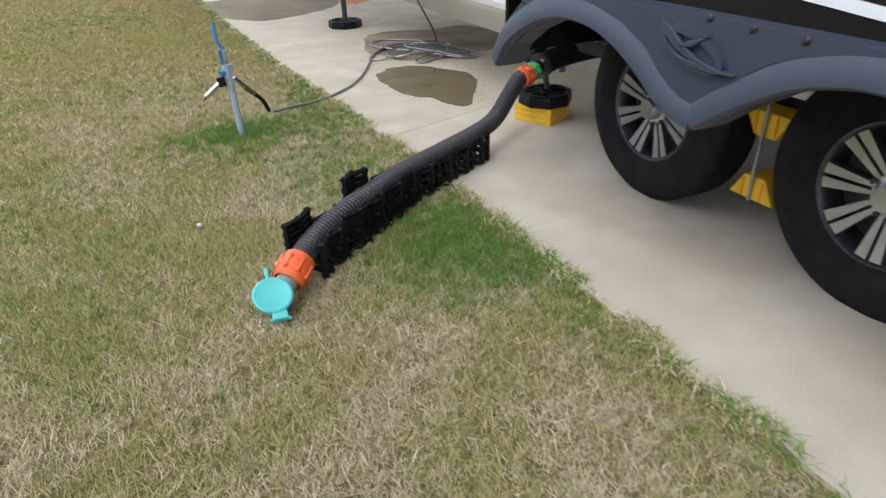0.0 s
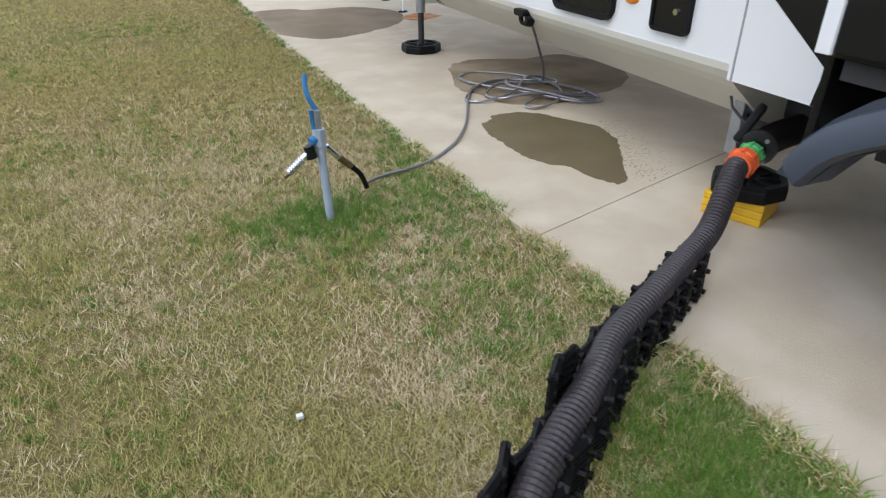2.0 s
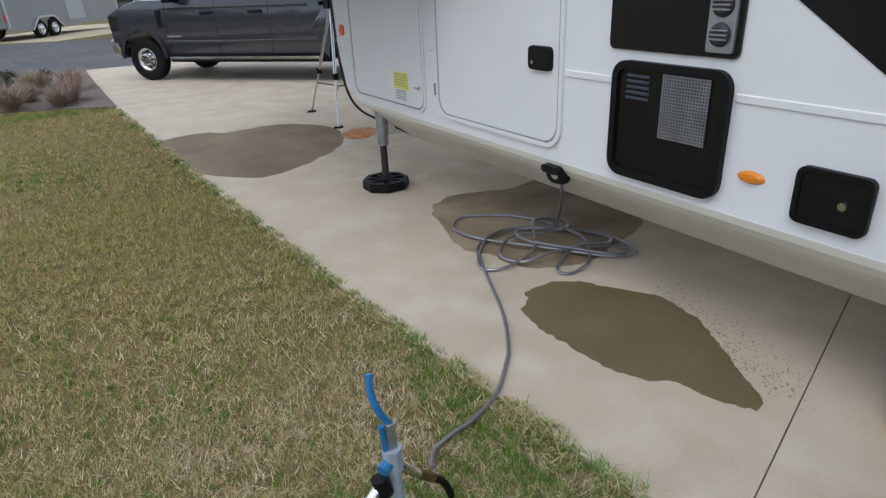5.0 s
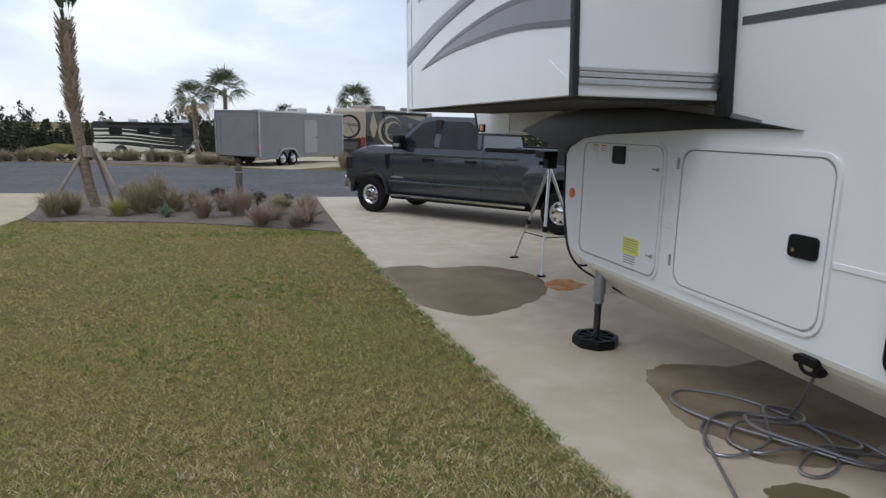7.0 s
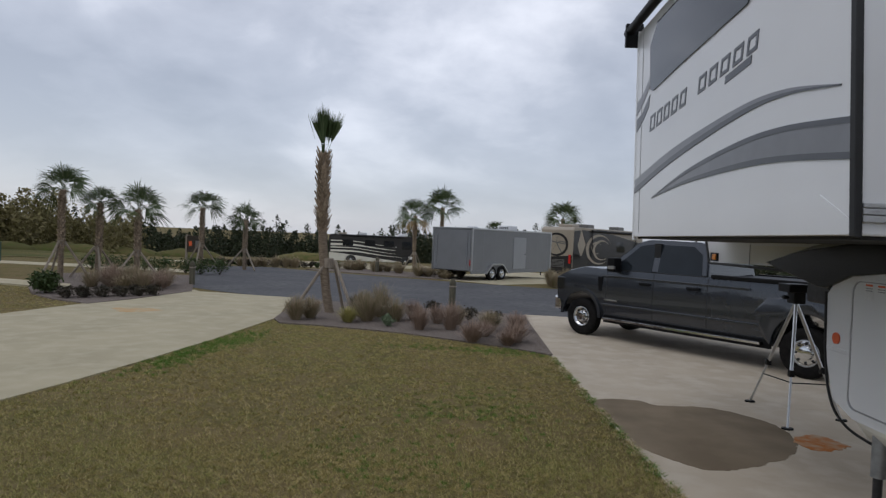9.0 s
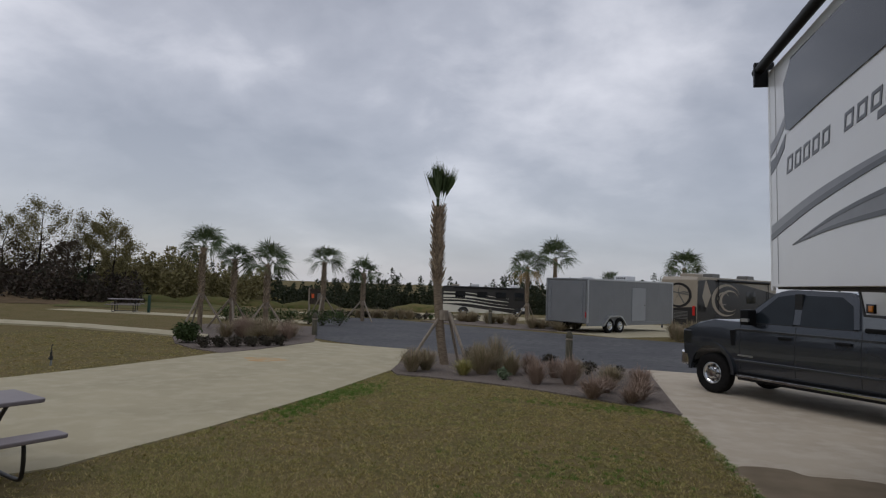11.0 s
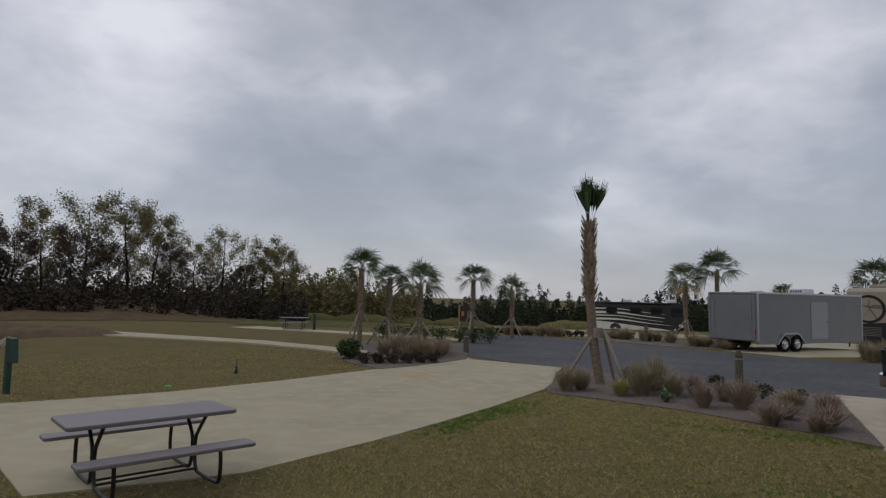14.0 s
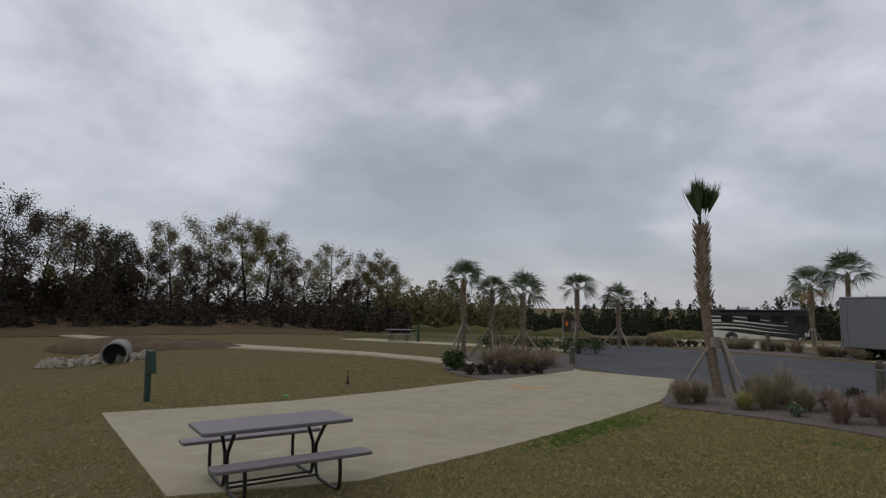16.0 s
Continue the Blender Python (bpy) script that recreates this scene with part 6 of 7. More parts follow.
def palm(x, y, height, crown=0.95, n=22, trunk_r=0.15, lean=(0, 0), upright=0.0, dead=0, boots=True, stakes=True, label="", smooth_to=0.55, fl=1.0):
    z0 = ground_z(x, y)
    root = thing("palm_tree", pose(x, y, z0), label, "palm tree", "transplanted palms")
    top = Vector((lean[0], lean[1], height))
    bow = [(0.0, 0.0), (0.2, 0.5), (0.6, 0.95), (1.0, 1.0)]

    def bend(t):
        return float(np.interp(t, [q[0] for q in bow], [q[1] for q in bow]))
    line = smooth_line([(lean[0] * k, lean[1] * k, height * t - (0.05 if t == 0 else 0)) for t, k in bow], 8)
    rad = [trunk_r * (1.25 if i == 0 else 1.0) * (1.0 - 0.12 * i / len(line)) * (1 + 0.03 * math.sin(i * 1.7)) for i in range(len(line))]
    part("trunk", tube(line, rad, 14), "trunk", root, "", True)
    if boots:
        bv, bf = [], []
        levels = int(height * (1 - smooth_to) / 0.085)
        for i in range(levels):
            t = smooth_to + (1 - smooth_to) * i / max(1, levels)
            c = Vector((lean[0] * bend(t), lean[1] * bend(t), height * t))
            for j in range(6):
                a = 2 * math.pi * (j / 6 + (i % 2) / 12) + random.uniform(-0.15, 0.15)
                o = Vector((math.cos(a), math.sin(a), 0))
                s = Vector((-math.sin(a), math.cos(a), 0))
                ln = random.uniform(0.12, 0.24) * (1.0 if upright else 0.6)
                p0 = c + o * trunk_r * 0.8
                p1 = c + o * (trunk_r * 0.9 + ln * 0.55) + Vector((0, 0, ln))
                w0, w1 = trunk_r * 0.42, trunk_r * 0.16
                k = len(bv)
                th = Vector((0, 0, -0.035)) - o * 0.0
                bv += [p0 - s * w0, p0 + s * w0, p1 + s * w1, p1 - s * w1, p0 - s * w0 * 0.6 + th * 1.6, p0 + s * w0 * 0.6 + th * 1.6, p1 + s * w1 + th * 0.6, p1 - s * w1 + th * 0.6]
                bf += [(k, k + 1, k + 2, k + 3), (k + 7, k + 6, k + 5, k + 4), (k, k + 3, k + 7, k + 4), (k + 1, k + 5, k + 6, k + 2), (k + 2, k + 6, k + 7, k + 3)]
        o = quads_ob("boot_jacket", bv, bf, "boot", root)
    fv, ff = [], []
    for i in range(n):
        a = i * 2.399963
        e = (1 - (i + 0.5) / n) * 1.75 - 0.45
        if upright:
            e = 1.2 + 0.34 * random.random()
        el = e + random.uniform(-0.1, 0.1)
        d = Vector((math.cos(a) * math.cos(el), math.sin(a) * math.cos(el), math.sin(el)))
        fan_leaf(fv, ff, top + Vector((0, 0, 0.02 if not upright else -0.22)), d, crown * random.uniform(0.85, 1.1) * fl, 1.05 if not upright else 0.30, 17 if not upright else 11, 0.34 if not upright else 0.03, 0.30 if not upright else 0.36)
    quads_ob("crown", fv, ff, "frond", root)
    if dead:
        fv, ff = [], []
        for i in range(dead):
            a = i * 2.6 + 0.4
            d = Vector((math.cos(a) * 0.7, math.sin(a) * 0.7, -0.55))
            fan_leaf(fv, ff, top, d, crown * 0.95, 0.8, 11, 0.5)
        quads_ob("dead_fronds", fv, ff, "frond_dead", root)
    if stakes:
        hs = min(1.35, height * 0.42)
        for k in range(3):
            a = 2 * math.pi * k / 3 + stakes
            foot = Vector((math.cos(a) * 0.95, math.sin(a) * 0.95, 0.02))
            part("stake", rod(foot, (math.cos(a) * trunk_r, math.sin(a) * trunk_r, hs), 0.04, seg=6), "stake", root, "timber support stake")
        part("band", rod((lean[0] * 0.3, lean[1] * 0.3, hs - 0.18), (lean[0] * 0.3, lean[1] * 0.3, hs + 0.06), trunk_r * 1.12, seg=14), "stake", root)
    return root


palm(-3.64, 18.72, 4.08, 1.36, 18, 0.118, (-0.31, 0.0), upright=1, stakes=3.5, label="tall staked sabal palm with tied upright fronds in mulch", smooth_to=0.52)
for (x, y, h, c, st, de) in ((-14.68, 24.75, 3.2, 0.95, 0.4, 0), (-13.8, 25.5, 2.8, 0.72, 1.2, 0), (-12.1, 25.1, 2.6, 1.0, 2.1, 0), (-13.2, 33.1, 3.0, 1.0, 0.7, 0), (-11.25, 33.85, 2.5, 0.9, 1.4, 0),
                            (-4.4, 56.0, 4.5, 1.6, 0.9, 6), (-2.2, 56.5, 5.3, 1.8, 1.9, 0), (2.6, 62.0, 3.8, 1.1, 0.3, 0), (8.5, 58.0, 4.9, 1.85, 1.0, 0)):
    palm(x, y, h, c * 1.25, 18, 0.10 if y < 40 else 0.15, (random.uniform(-0.1, 0.1), 0), dead=de, stakes=st, label="staked sabal palm with a round fan crown" + (" and dead lower fronds" if de else ""), smooth_to=0.35)

# ---- planting ----


def clump(name, x, y, r, h, count, material, label, category="ornamental grass", zup=0.03, w=0.0045, group="bed planting"):
    return tagged(fountain_ob(name, x, y, ground_z(x, y) + zup, r, h, count, w, material), label, category, group)


def shrub(name, x, y, r, h, count, material, label, size=0.04, zup=0.02):
    z = ground_z(x, y) + zup
    root = thing(name, pose(x, y, z), label, "shrub", "bed planting")
    centres = [(random.gauss(0, r * 0.4), random.gauss(0, r * 0.4), random.uniform(0.25, 0.8) * h) for _ in range(14)]
    leaf_cloud("foliage", centres, r * 0.26, count, size, material, root, 0.7)
    st = bmesh.new()
    for c in centres[:7]:
        rod((0, 0, -0.03), c, 0.012, 0.005, 5, st)
    part("stems", st, "bark", root)
    return root


BEDGRASS = [(-4.1, 17.15, 0.36, 0.62, "orn"), (-3.85, 17.5, 0.34, 0.58, "orn"), (-2.5, 17.45, 0.42, 0.78, "orn"), (-2.3, 18.3, 0.46, 0.9, "orn"), (-2.75, 18.2, 0.38, 0.7, "orn"), (-1.85, 17.6, 0.34, 0.62, "orn"), (-1.2, 16.5, 0.3, 0.56, "orn_brown"), (-1.45, 18.0, 0.3, 0.55, "orn_brown"),
            (-0.52, 16.7, 0.34, 0.66, "orn_brown"), (-0.4, 17.5, 0.3, 0.5, "orn"), (-0.07, 15.25, 0.34, 0.46, "orn_brown"), (0.33, 16.8, 0.36, 0.52, "orn"), (0.2, 16.0, 0.28, 0.36, "orn_brown"), (0.95, 16.9, 0.36, 0.48, "orn_brown"), (0.8, 15.45, 0.36, 0.46, "orn_brown"), (-0.85, 17.6, 0.28, 0.5, "orn_brown"), (0.62, 15.0, 0.26, 0.34, "orn_brown")]
for x, y, r, h, mt in BEDGRASS:
    clump("ornamental_grass", x, y, r * 1.25, h, 560, mt, "dry tan ornamental grass clump in mulch" if mt == "orn" else "brown dormant grass clump in mulch")
clump("ornamental_grass", -2.88, 17.1, 0.34, 0.42, 520, "blade_olive", "soft green grass tuft in mulch")
shrub("shrub", -1.93, 16.75, 0.13, 0.3, 600, "sage", "pale grey-green low shrub in mulch", 0.035)
for x, y in ((-1.07, 19.6), (-0.1, 18.4), (-3.2, 19.9), (-2.9, 20.2), (-2.5, 19.95), (0.5, 17.9)):
    shrub("shrub", x, y, 0.2, 0.36, 420, "shrub_dark", "small dark bronze shrub in mulch", 0.032)
shrub("shrub", -12.0, 20.1, 0.42, 0.62, 3000, "shrub", "rounded green evergreen shrub at the bed corner", 0.05)
for k in range(12):
    t = k / 11
    shrub("shrub", -11.0 + 1.75 * t + 0.1 * (k % 2), 19.3 + 1.7 * t - 0.32 * (k % 2), 0.19, 0.34, 420, "shrub_dark", "small dark bronze shrub in mulch", 0.034)
for k in range(16):
    x, y = -9.6 - 2.6 * random.random(), 21.3 + 3.0 * random.random()
    clump("ornamental_grass", x, y, 0.6, random.uniform(0.55, 0.9), 460, "orn" if k % 3 else "orn_brown", "dry tan ornamental grass clump")
for k in range(22):
    t = random.random()
    x, y = -8.0 + 8.0 * t, 38.5 - 5.0 * t + random.uniform(-0.8, 2.0)
    clump("ornamental_grass", x, y, 0.6, random.uniform(0.45, 0.75), 340, "orn", "roadside dry grass clump", w=0.008)
for k in range(9):
    x, y = 2.9 + random.uniform(0, 3.4), 31.3 + random.uniform(-0.6, 0.6)
    clump("ornamental_grass", x, y, 0.5, random.uniform(0.7, 1.0), 340, "orn", "dry grass clump beside the trailer pad", w=0.009)
for k in range(26):
    t = k / 25
    x, y = -15.0 + 9.5 * t, 36.5 + 3.5 * t + random.uniform(-0.4, 0.4)
    shrub("shrub", x - 1.0, y + 2, 0.26, 0.42, 260, "shrub_dark" if k % 3 else "shrub", "low dark shrub in far bed", 0.06)
for k in range(14):
    x, y = random.uniform(-15.5, -9.5), random.uniform(36, 40)
    clump("ornamental_grass", x, y + 1.5, 0.5, random.uniform(0.5, 0.8), 280, "orn", "dry grass clump in far bed", w=0.009)
for k in range(8):
    shrub("shrub", -16.5 + k * 0.8, 29.6 + 0.2 * (k % 3), 0.5, 0.7, 500, "shrub", "green hedge shrub behind palms", 0.05)


def bollard(x, y):
    z = ground_z(x, y)
    root = thing("bollard", pose(x, y, z), "weathered round timber bollard with grooved top beside road", "bollard", "road bollards")
    part("post", lathe([(0.0, -0.1), (0.10, -0.1), (0.10, 0.58), (0.085, 0.60), (0.085, 0.64), (0.10, 0.66), (0.10, 0.72), (0.05, 0.84), (0.0, 0.86)], 16), "bollard", root, "", True)
    part("rope_band", lathe([(0.09, 0.595), (0.108, 0.61), (0.108, 0.63), (0.09, 0.645)], 16), "stake", root)


for x, y in ((-0.57, 21.4), (-9.87, 24.7), (-4.9, 36.4)):
    bollard(x, y)

# ---- picnic tables ----


def picnic_table(m, label):
    """Local: x along the top, y across."""
    root = thing("picnic_table", m, label, "picnic table", "picnic tables")
    L = 1.73
    part("tabletop", prism(rounded(-L / 2, -0.385, L / 2, 0.385, 0.06), 0.70, 0.745, bevel=0.012), "plank", root, "mauve-grey composite top")
    for s in (-1, 1):
        part("bench", prism(rounded(-L / 2, s * 0.76 - 0.14, L / 2, s * 0.76 + 0.14, 0.05), 0.425, 0.465, bevel=0.01), "plank", root, "mauve-grey composite bench")
    for x in (-0.52, 0.52):
        for s in (-1, 1):
            pts = [(x, s * 0.32, 0.70), (x, s * 0.12, 0.50), (x, s * 0.05, 0.40), (x, s * 0.045, 0.20), (x, s * 0.10, 0.07), (x, s * 0.22, 0.045), (x, s * 0.55, 0.045), (x, s * 0.72, 0.07), (x, s * 0.76, 0.18), (x, s * 0.76, 0.32), (x, s * 0.74, 0.43)]
            part("leg_frame", tube(smooth_line(pts, 6), 0.021, 10), "frame", root, "black bent-tube leg", True)
    for s in (-1, 1):
        part("stretcher", rod((-0.52, s * 0.09, 0.075), (0.52, s * 0.09, 0.075), 0.014), "frame", root)
    part("top_bar", rod((-0.52, 0, 0.68), (0.52, 0, 0.68), 0.014), "frame", root)


picnic_table(pose(-6.42, 7.92, 0.02, 0, 0, 68), "black-framed picnic table with mauve-grey top on pad")
picnic_table(pose(-25.0, 33.3, ground_z(-25.0, 33.3) + 0.018, 0, 0, 30), "distant picnic table on a concrete pad")
draped("pavement", [(-30, 33), (-18.5, 31.0), (-12.2, 30.2), (-12.9, 31.8), (-19, 33.5), (-30, 36)], 0.015, "concrete_far", "distant pale concrete strip", "pavement")


def green_post():
    root = thing("sign_post", pose(-13.65, 10.54, ground_z(-13.65, 10.54)), "dark green post with a slanted dispenser box", "post")
    part("post", box(-0.05, -0.05, -0.05, 0.05, 0.05, 1.12, 0.006), "signgreen", root)
    part("box_head", prism([(0.05, 0.62), (0.22, 0.62), (0.16, 1.10), (0.05, 1.12)], -0.07, 0.07, "y", bevel=0.006), "signgreen", root)


green_post()


def pedestal(x, y):
    root = thing("utility_pedestal", pose(x, y, ground_z(x, y)), "dark green utility pedestal by distant pad", "pedestal")
    part("housing", box(-0.07, -0.06, 0, 0.07, 0.06, 0.95, 0.015), "signgreen", root)
    part("housing_cap", box(-0.085, -0.075, 0.95, 0.085, 0.075, 1.0, 0.015), "signgreen", root)


pedestal(-24.1, 34.1)


def valve_lid():
    root = mesh_ob("valve_lid", lathe([(0.0, 0.03), (0.06, 0.03), (0.08, 0.0)], 16, Matrix.Translation((-11.9, 12.9, 0.0))), "green_plastic")
    tagged(root, "small green irrigation valve lid in turf", "valve lid")


valve_lid()


def info_sign():
    x, y = -15.0, 36.5
    root = thing("notice_board", pose(x, y, ground_z(x, y), 0, 0, -20), "brown notice board on two posts", "sign")
    for s in (-0.55, 0.55):
        part("post", box(s - 0.05, -0.05, -0.1, s + 0.05, 0.05, 1.7, 0.01), "stake", root)
    part("board", box(-0.55, -0.03, 0.75, 0.55, 0.03, 1.65, 0.01), "bark", root)
    part("notice", box(-0.35, -0.045, 1.1, -0.15, -0.03, 1.35), "redorange", root)
    part("notice", box(0.1, -0.045, 1.0, 0.4, -0.03, 1.4), "coach_grey", root)


info_sign()

# footpath and culvert
draped("footpath", [(-12.9, 22.6), (-15.2, 23.3), (-19.0, 24.0), (-23.5, 23.9), (-27.5, 23.9), (-35, 23.7), (-45, 25.0), (-56, 27), (-57, 25.5), (-45, 23.2), (-35, 21.9), (-27, 22.1), (-23.5, 22.3), (-19.0, 22.7), (-15.2, 22.1), (-12.2, 21.3)], 0.06, "concrete_far", "winding pale concrete footpath across turf", "footpath", 0.9)
draped("pavement", [(-60, 24.5), (-48, 22.5), (-50, 30), (-62, 33)], 0.02, "concrete_far", "distant pale concrete slab", "pavement")


def culvert():
    x, y = -30.2, 18.6
    z = ground_z(x, y)
    root = thing("culvert", pose(x, y, z + 0.28, 90, 0, 58), "concrete culvert pipe end in soil bank with riprap", "culvert")
    b = lathe([(0.48, 0.0), (0.56, 0.0), (0.56, 3.0), (0.48, 3.0), (0.48, 0.0)], 28, Matrix.Translation((0, 0, -0.5)))
    part("pipe", b, "pipe_conc", root, "", True)
    # dark disc across the bore paints the shade deep in the pipe
    part("pipe_dark", lathe([(0.0, 1.8), (0.56, 1.8)], 28), "shade_dark", root)
    bank = bmesh.new()
    bmesh.ops.create_icosphere(bank, subdivisions=4, radius=1.0)
    for v in bank.verts:
        n_ = noise.noise(v.co * 2.2) * 0.12
        v.co = Vector((v.co.x * 7.0, v.co.y * 1.8, v.co.z * (1.0 + n_) * 0.95))
    ob = mesh_ob("soil_bank", bank, "soil", None, True)
    ob.matrix_basis = pose(x - 1.6, y + 2.4, z - 0.15, 0, 0, 148 - 128)
    tagged(ob, "bare reddish soil bank round culvert", "bank", "", "structure")
    rocks = thing("riprap", None, "pile of pale riprap stones at the culvert mouth", "rocks", "", "")
    shapes = []
    for k in range(4):
        b = bmesh.new()
        bmesh.ops.create_icosphere(b, subdivisions=1, radius=1.0)
        for v in b.verts:
            v.co *= 1 + 0.35 * noise.noise(v.co * 1.3 + Vector((k * 7, 0, 0)))
        me = bpy.data.meshes.new("stone")
        b.to_mesh(me)
        b.free()
        me.materials.append(M["rock"])
        shapes.append(me)
    for i in range(170):
        u, w_ = random.uniform(-3.0, 2.6), random.gauss(0, 0.45)
        px, py = x + 0.3 + u * 0.87 + w_ * 0.4, y - 0.9 + u * 0.42 - abs(w_) * 0.7
        o = new("stone", shapes[i % 4])
        o.parent = rocks
        s = random.uniform(0.10, 0.24)
        o.matrix_basis = Matrix.LocRotScale((px, py, ground_z(px, py) + s * 0.35 + 0.15 * max(0, 1 - abs(w_) * 2) * random.random()), Euler((random.uniform(0, 6), random.uniform(0, 6), random.uniform(0, 6))), (s * 1.2, s, s * 0.7))


culvert()

# ---- trees and woods ----


def tree(x, y, h, kind, label):
    z = ground_z(x, y) - 0.1
    root = thing("tree", pose(x, y, z), label, "tree", "wood edge trees")
    st = bmesh.new()
    tips = []
    lean = Vector((random.uniform(-0.08, 0.08), random.uniform(-0.08, 0.08), 1)).normalized()
    r0 = h * 0.014
    tube([lean * h * t + Vector((0.06 * h * noise.noise((t * 3, x, y)), 0.06 * h * noise.noise((t * 3, y, x)), 0)) * t for t in np.linspace(0, 0.93, 9)], [r0 * (1.25 - 1.15 * t) for t in np.linspace(0, 0.93, 9)], 7, st)
    nb = 16 if kind != "pine" else 20
    for i in range(nb):
        t = 0.28 + 0.66 * i / nb if kind != "pine" else 0.5 + 0.47 * i / nb
        a = i * 2.4 + random.uniform(-0.4, 0.4)
        p0 = lean * h * t
        L = h * (0.34 - 0.25 * abs(t - 0.45)) * random.uniform(0.7, 1.1) * (0.55 if kind == "pine" else 1)
        e = 0.75 if kind != "pine" else 0.2
        d = Vector((math.cos(a), math.sin(a), e + random.uniform(-0.2, 0.3))).normalized()
        p1 = p0 + d * L * 0.55
        p2 = p0 + d * L + Vector((0, 0, 0.12 * L))
        tube([p0, p1, p2], [r0 * 0.42 * (1.1 - t), r0 * 0.25 * (1.1 - t), r0 * 0.08], 5, st)
        tips += [p2, p1.lerp(p2, 0.55), p1.lerp(p2, 0.2)]
        for _ in range(3):
            d2 = (d + Vector((random.uniform(-0.8, 0.8), random.uniform(-0.8, 0.8), random.uniform(-0.2, 0.7)))).normalized()
            q = p1.lerp(p2, random.uniform(0, 0.8))
            q2 = q + d2 * L * 0.42
            tube([q, q2], [r0 * 0.12, r0 * 0.04], 4, st)
            tips += [q2, q.lerp(q2, 0.6)]
    tips.append(lean * h)
    part("trunk", st, "bark", root)
    mt = {"spring": "leaf_spring", "brown": "leaf_brown", "pine": "leaf_dark", "sparse": "leaf_spring"}[kind]
    cnt = {"spring": 9500, "brown": 7500, "pine": 7000, "sparse": 5200}[kind]
    leaf_cloud("crown", [tuple(t) for t in tips], h * 0.031, cnt, h * 0.0065 + 0.035, mt, root)
    return root


def polar(bear, r):
    return EYE0[0] + r * math.sin(radians(bear)), EYE0[1] + r * math.cos(radians(bear))


# bearing, distance, height, kind: the big ones first
for bear, r, h, kind in ((-70.5, 66, 12.0, "brown"), (-68.0, 70, 11.5, "brown"), (-66.0, 68, 10.5, "sparse"), (-62.6, 72, 11.3, "pine"), (-58.5, 74, 11.8, "spring"), (-55.8, 72, 13.0, "sparse"), (-52.6, 72, 13.2, "spring"), (-51.0, 76, 12.3, "spring"), (-47.6, 78, 9.3, "sparse"),
                         (-45.3, 74, 11.0, "sparse"), (-41.8, 76, 9.4, "spring"), (-40.0, 74, 9.2, "spring"), (-64.3, 64, 9.5, "brown"), (-60.5, 70, 9.0, "brown"), (-49.5, 70, 7.8, "brown"), (-56.8, 68, 8.8, "brown"), (-73.0, 64, 12.5, "brown"), (-76.0, 66, 12.5, "brown"), (-53.9, 70, 8.2, "brown"), (-43.4, 72, 6.4, "brown"), (-80.0, 66, 12.0, "brown"), (-84.0, 68, 12.0, "brown")):
    x, y = polar(bear, r)
    tree(x, y, h * (0.94 if bear < -63 else 0.86), kind, {"spring": "tall hardwood with sparse new spring leaves", "sparse": "slender hardwood with thin pale spring leaves", "brown": "bare brown hardwood at the wood edge", "pine": "dark ragged pine among hardwoods"}[kind])


def woods(name, b0, b1, r0, r1, h0, h1, count, size, material, label, clumps=160, taper=0.5):
    """Many crowns, each a tapering cloud of small leaves down to the ground."""
    per = max(20, count // clumps)
    cs = []
    for i in range(clumps):
        b = b0 + (b1 - b0) * (i + random.random()) / clumps
        r = random.uniform(r0, r1)
        x, y = polar(b, r)
        hh = (h0 + (h1 - h0) * random.random() ** 2) * (0.85 + 0.4 * noise.noise((b * 0.3, 3.1, 0.7)))
        z = ground_z(x, y)
        t = rng.uniform(0, 1, per)
        wd = hh * 0.24 * np.maximum(0.08, (1 - t) ** taper) * (0.75 + 0.5 * rng.uniform(0, 1))
        cs.append(np.stack([x + rng.normal(0, 1, per) * wd * 0.6, y + rng.normal(0, 1, per) * wd * 0.6, z + t * hh], 1))
    c = np.concatenate(cs)
    n = len(c)
    u = rng.normal(0, 1, (n, 3))
    u /= np.linalg.norm(u, axis=1)[:, None]
    w = np.cross(u, rng.normal(0, 1, (n, 3)))
    w /= np.linalg.norm(w, axis=1)[:, None]
    s = size * rng.uniform(0.5, 1.3, (n, 1))
    v = np.stack([c - u * s, c + w * s * 0.6, c + u * s, c - w * s * 0.6], 1).reshape(-1, 3)
    me = bpy.data.meshes.new(name)
    me.vertices.add(len(v))
    me.vertices.foreach_set("co", v.ravel())
    me.loops.add(n * 4)
    me.loops.foreach_set("vertex_index", np.arange(n * 4, dtype=np.int32))
    me.polygons.add(n)
    me.polygons.foreach_set("loop_start", (np.arange(n) * 4).astype(np.int32))
    me.update(calc_edges=True)
    me.materials.append(M[material])
    return tagged(new(name, me), label, "woods", "", "stuff")


woods("undergrowth", -92, -38, 60, 78, 1.7, 4.0, 95000, 0.15, "brush", "dense dark brown undergrowth along the wood edge", 520, 0.28)
woods("woods", -92, -43, 78, 90, 4.0, 7.6, 80000, 0.15, "leaf_brown", "dim brown woodland behind the edge trees", 300, 0.3)
woods("woods", -96, -61, 68, 80, 6.5, 11.0, 110000, 0.15, "leaf_brown", "bare brown hardwoods along the wood edge", 130, 0.4)
woods("undergrowth", -41, -28, 86, 100, 4.0, 7.5, 40000, 0.20, "leaf_spring", "pale green scrub at the end of the wood", 90, 0.35)
woods("woods", -43, 14, 128, 150, 4.4, 9.5, 120000, 0.25, "leaf_dark", "distant dark pine woods across the field", 460, 0.6)
woods("woods", 10, 70, 125, 150, 4.0, 9.0, 40000, 0.36, "leaf_dark", "distant dark pine woods across the field", 240, 0.8)
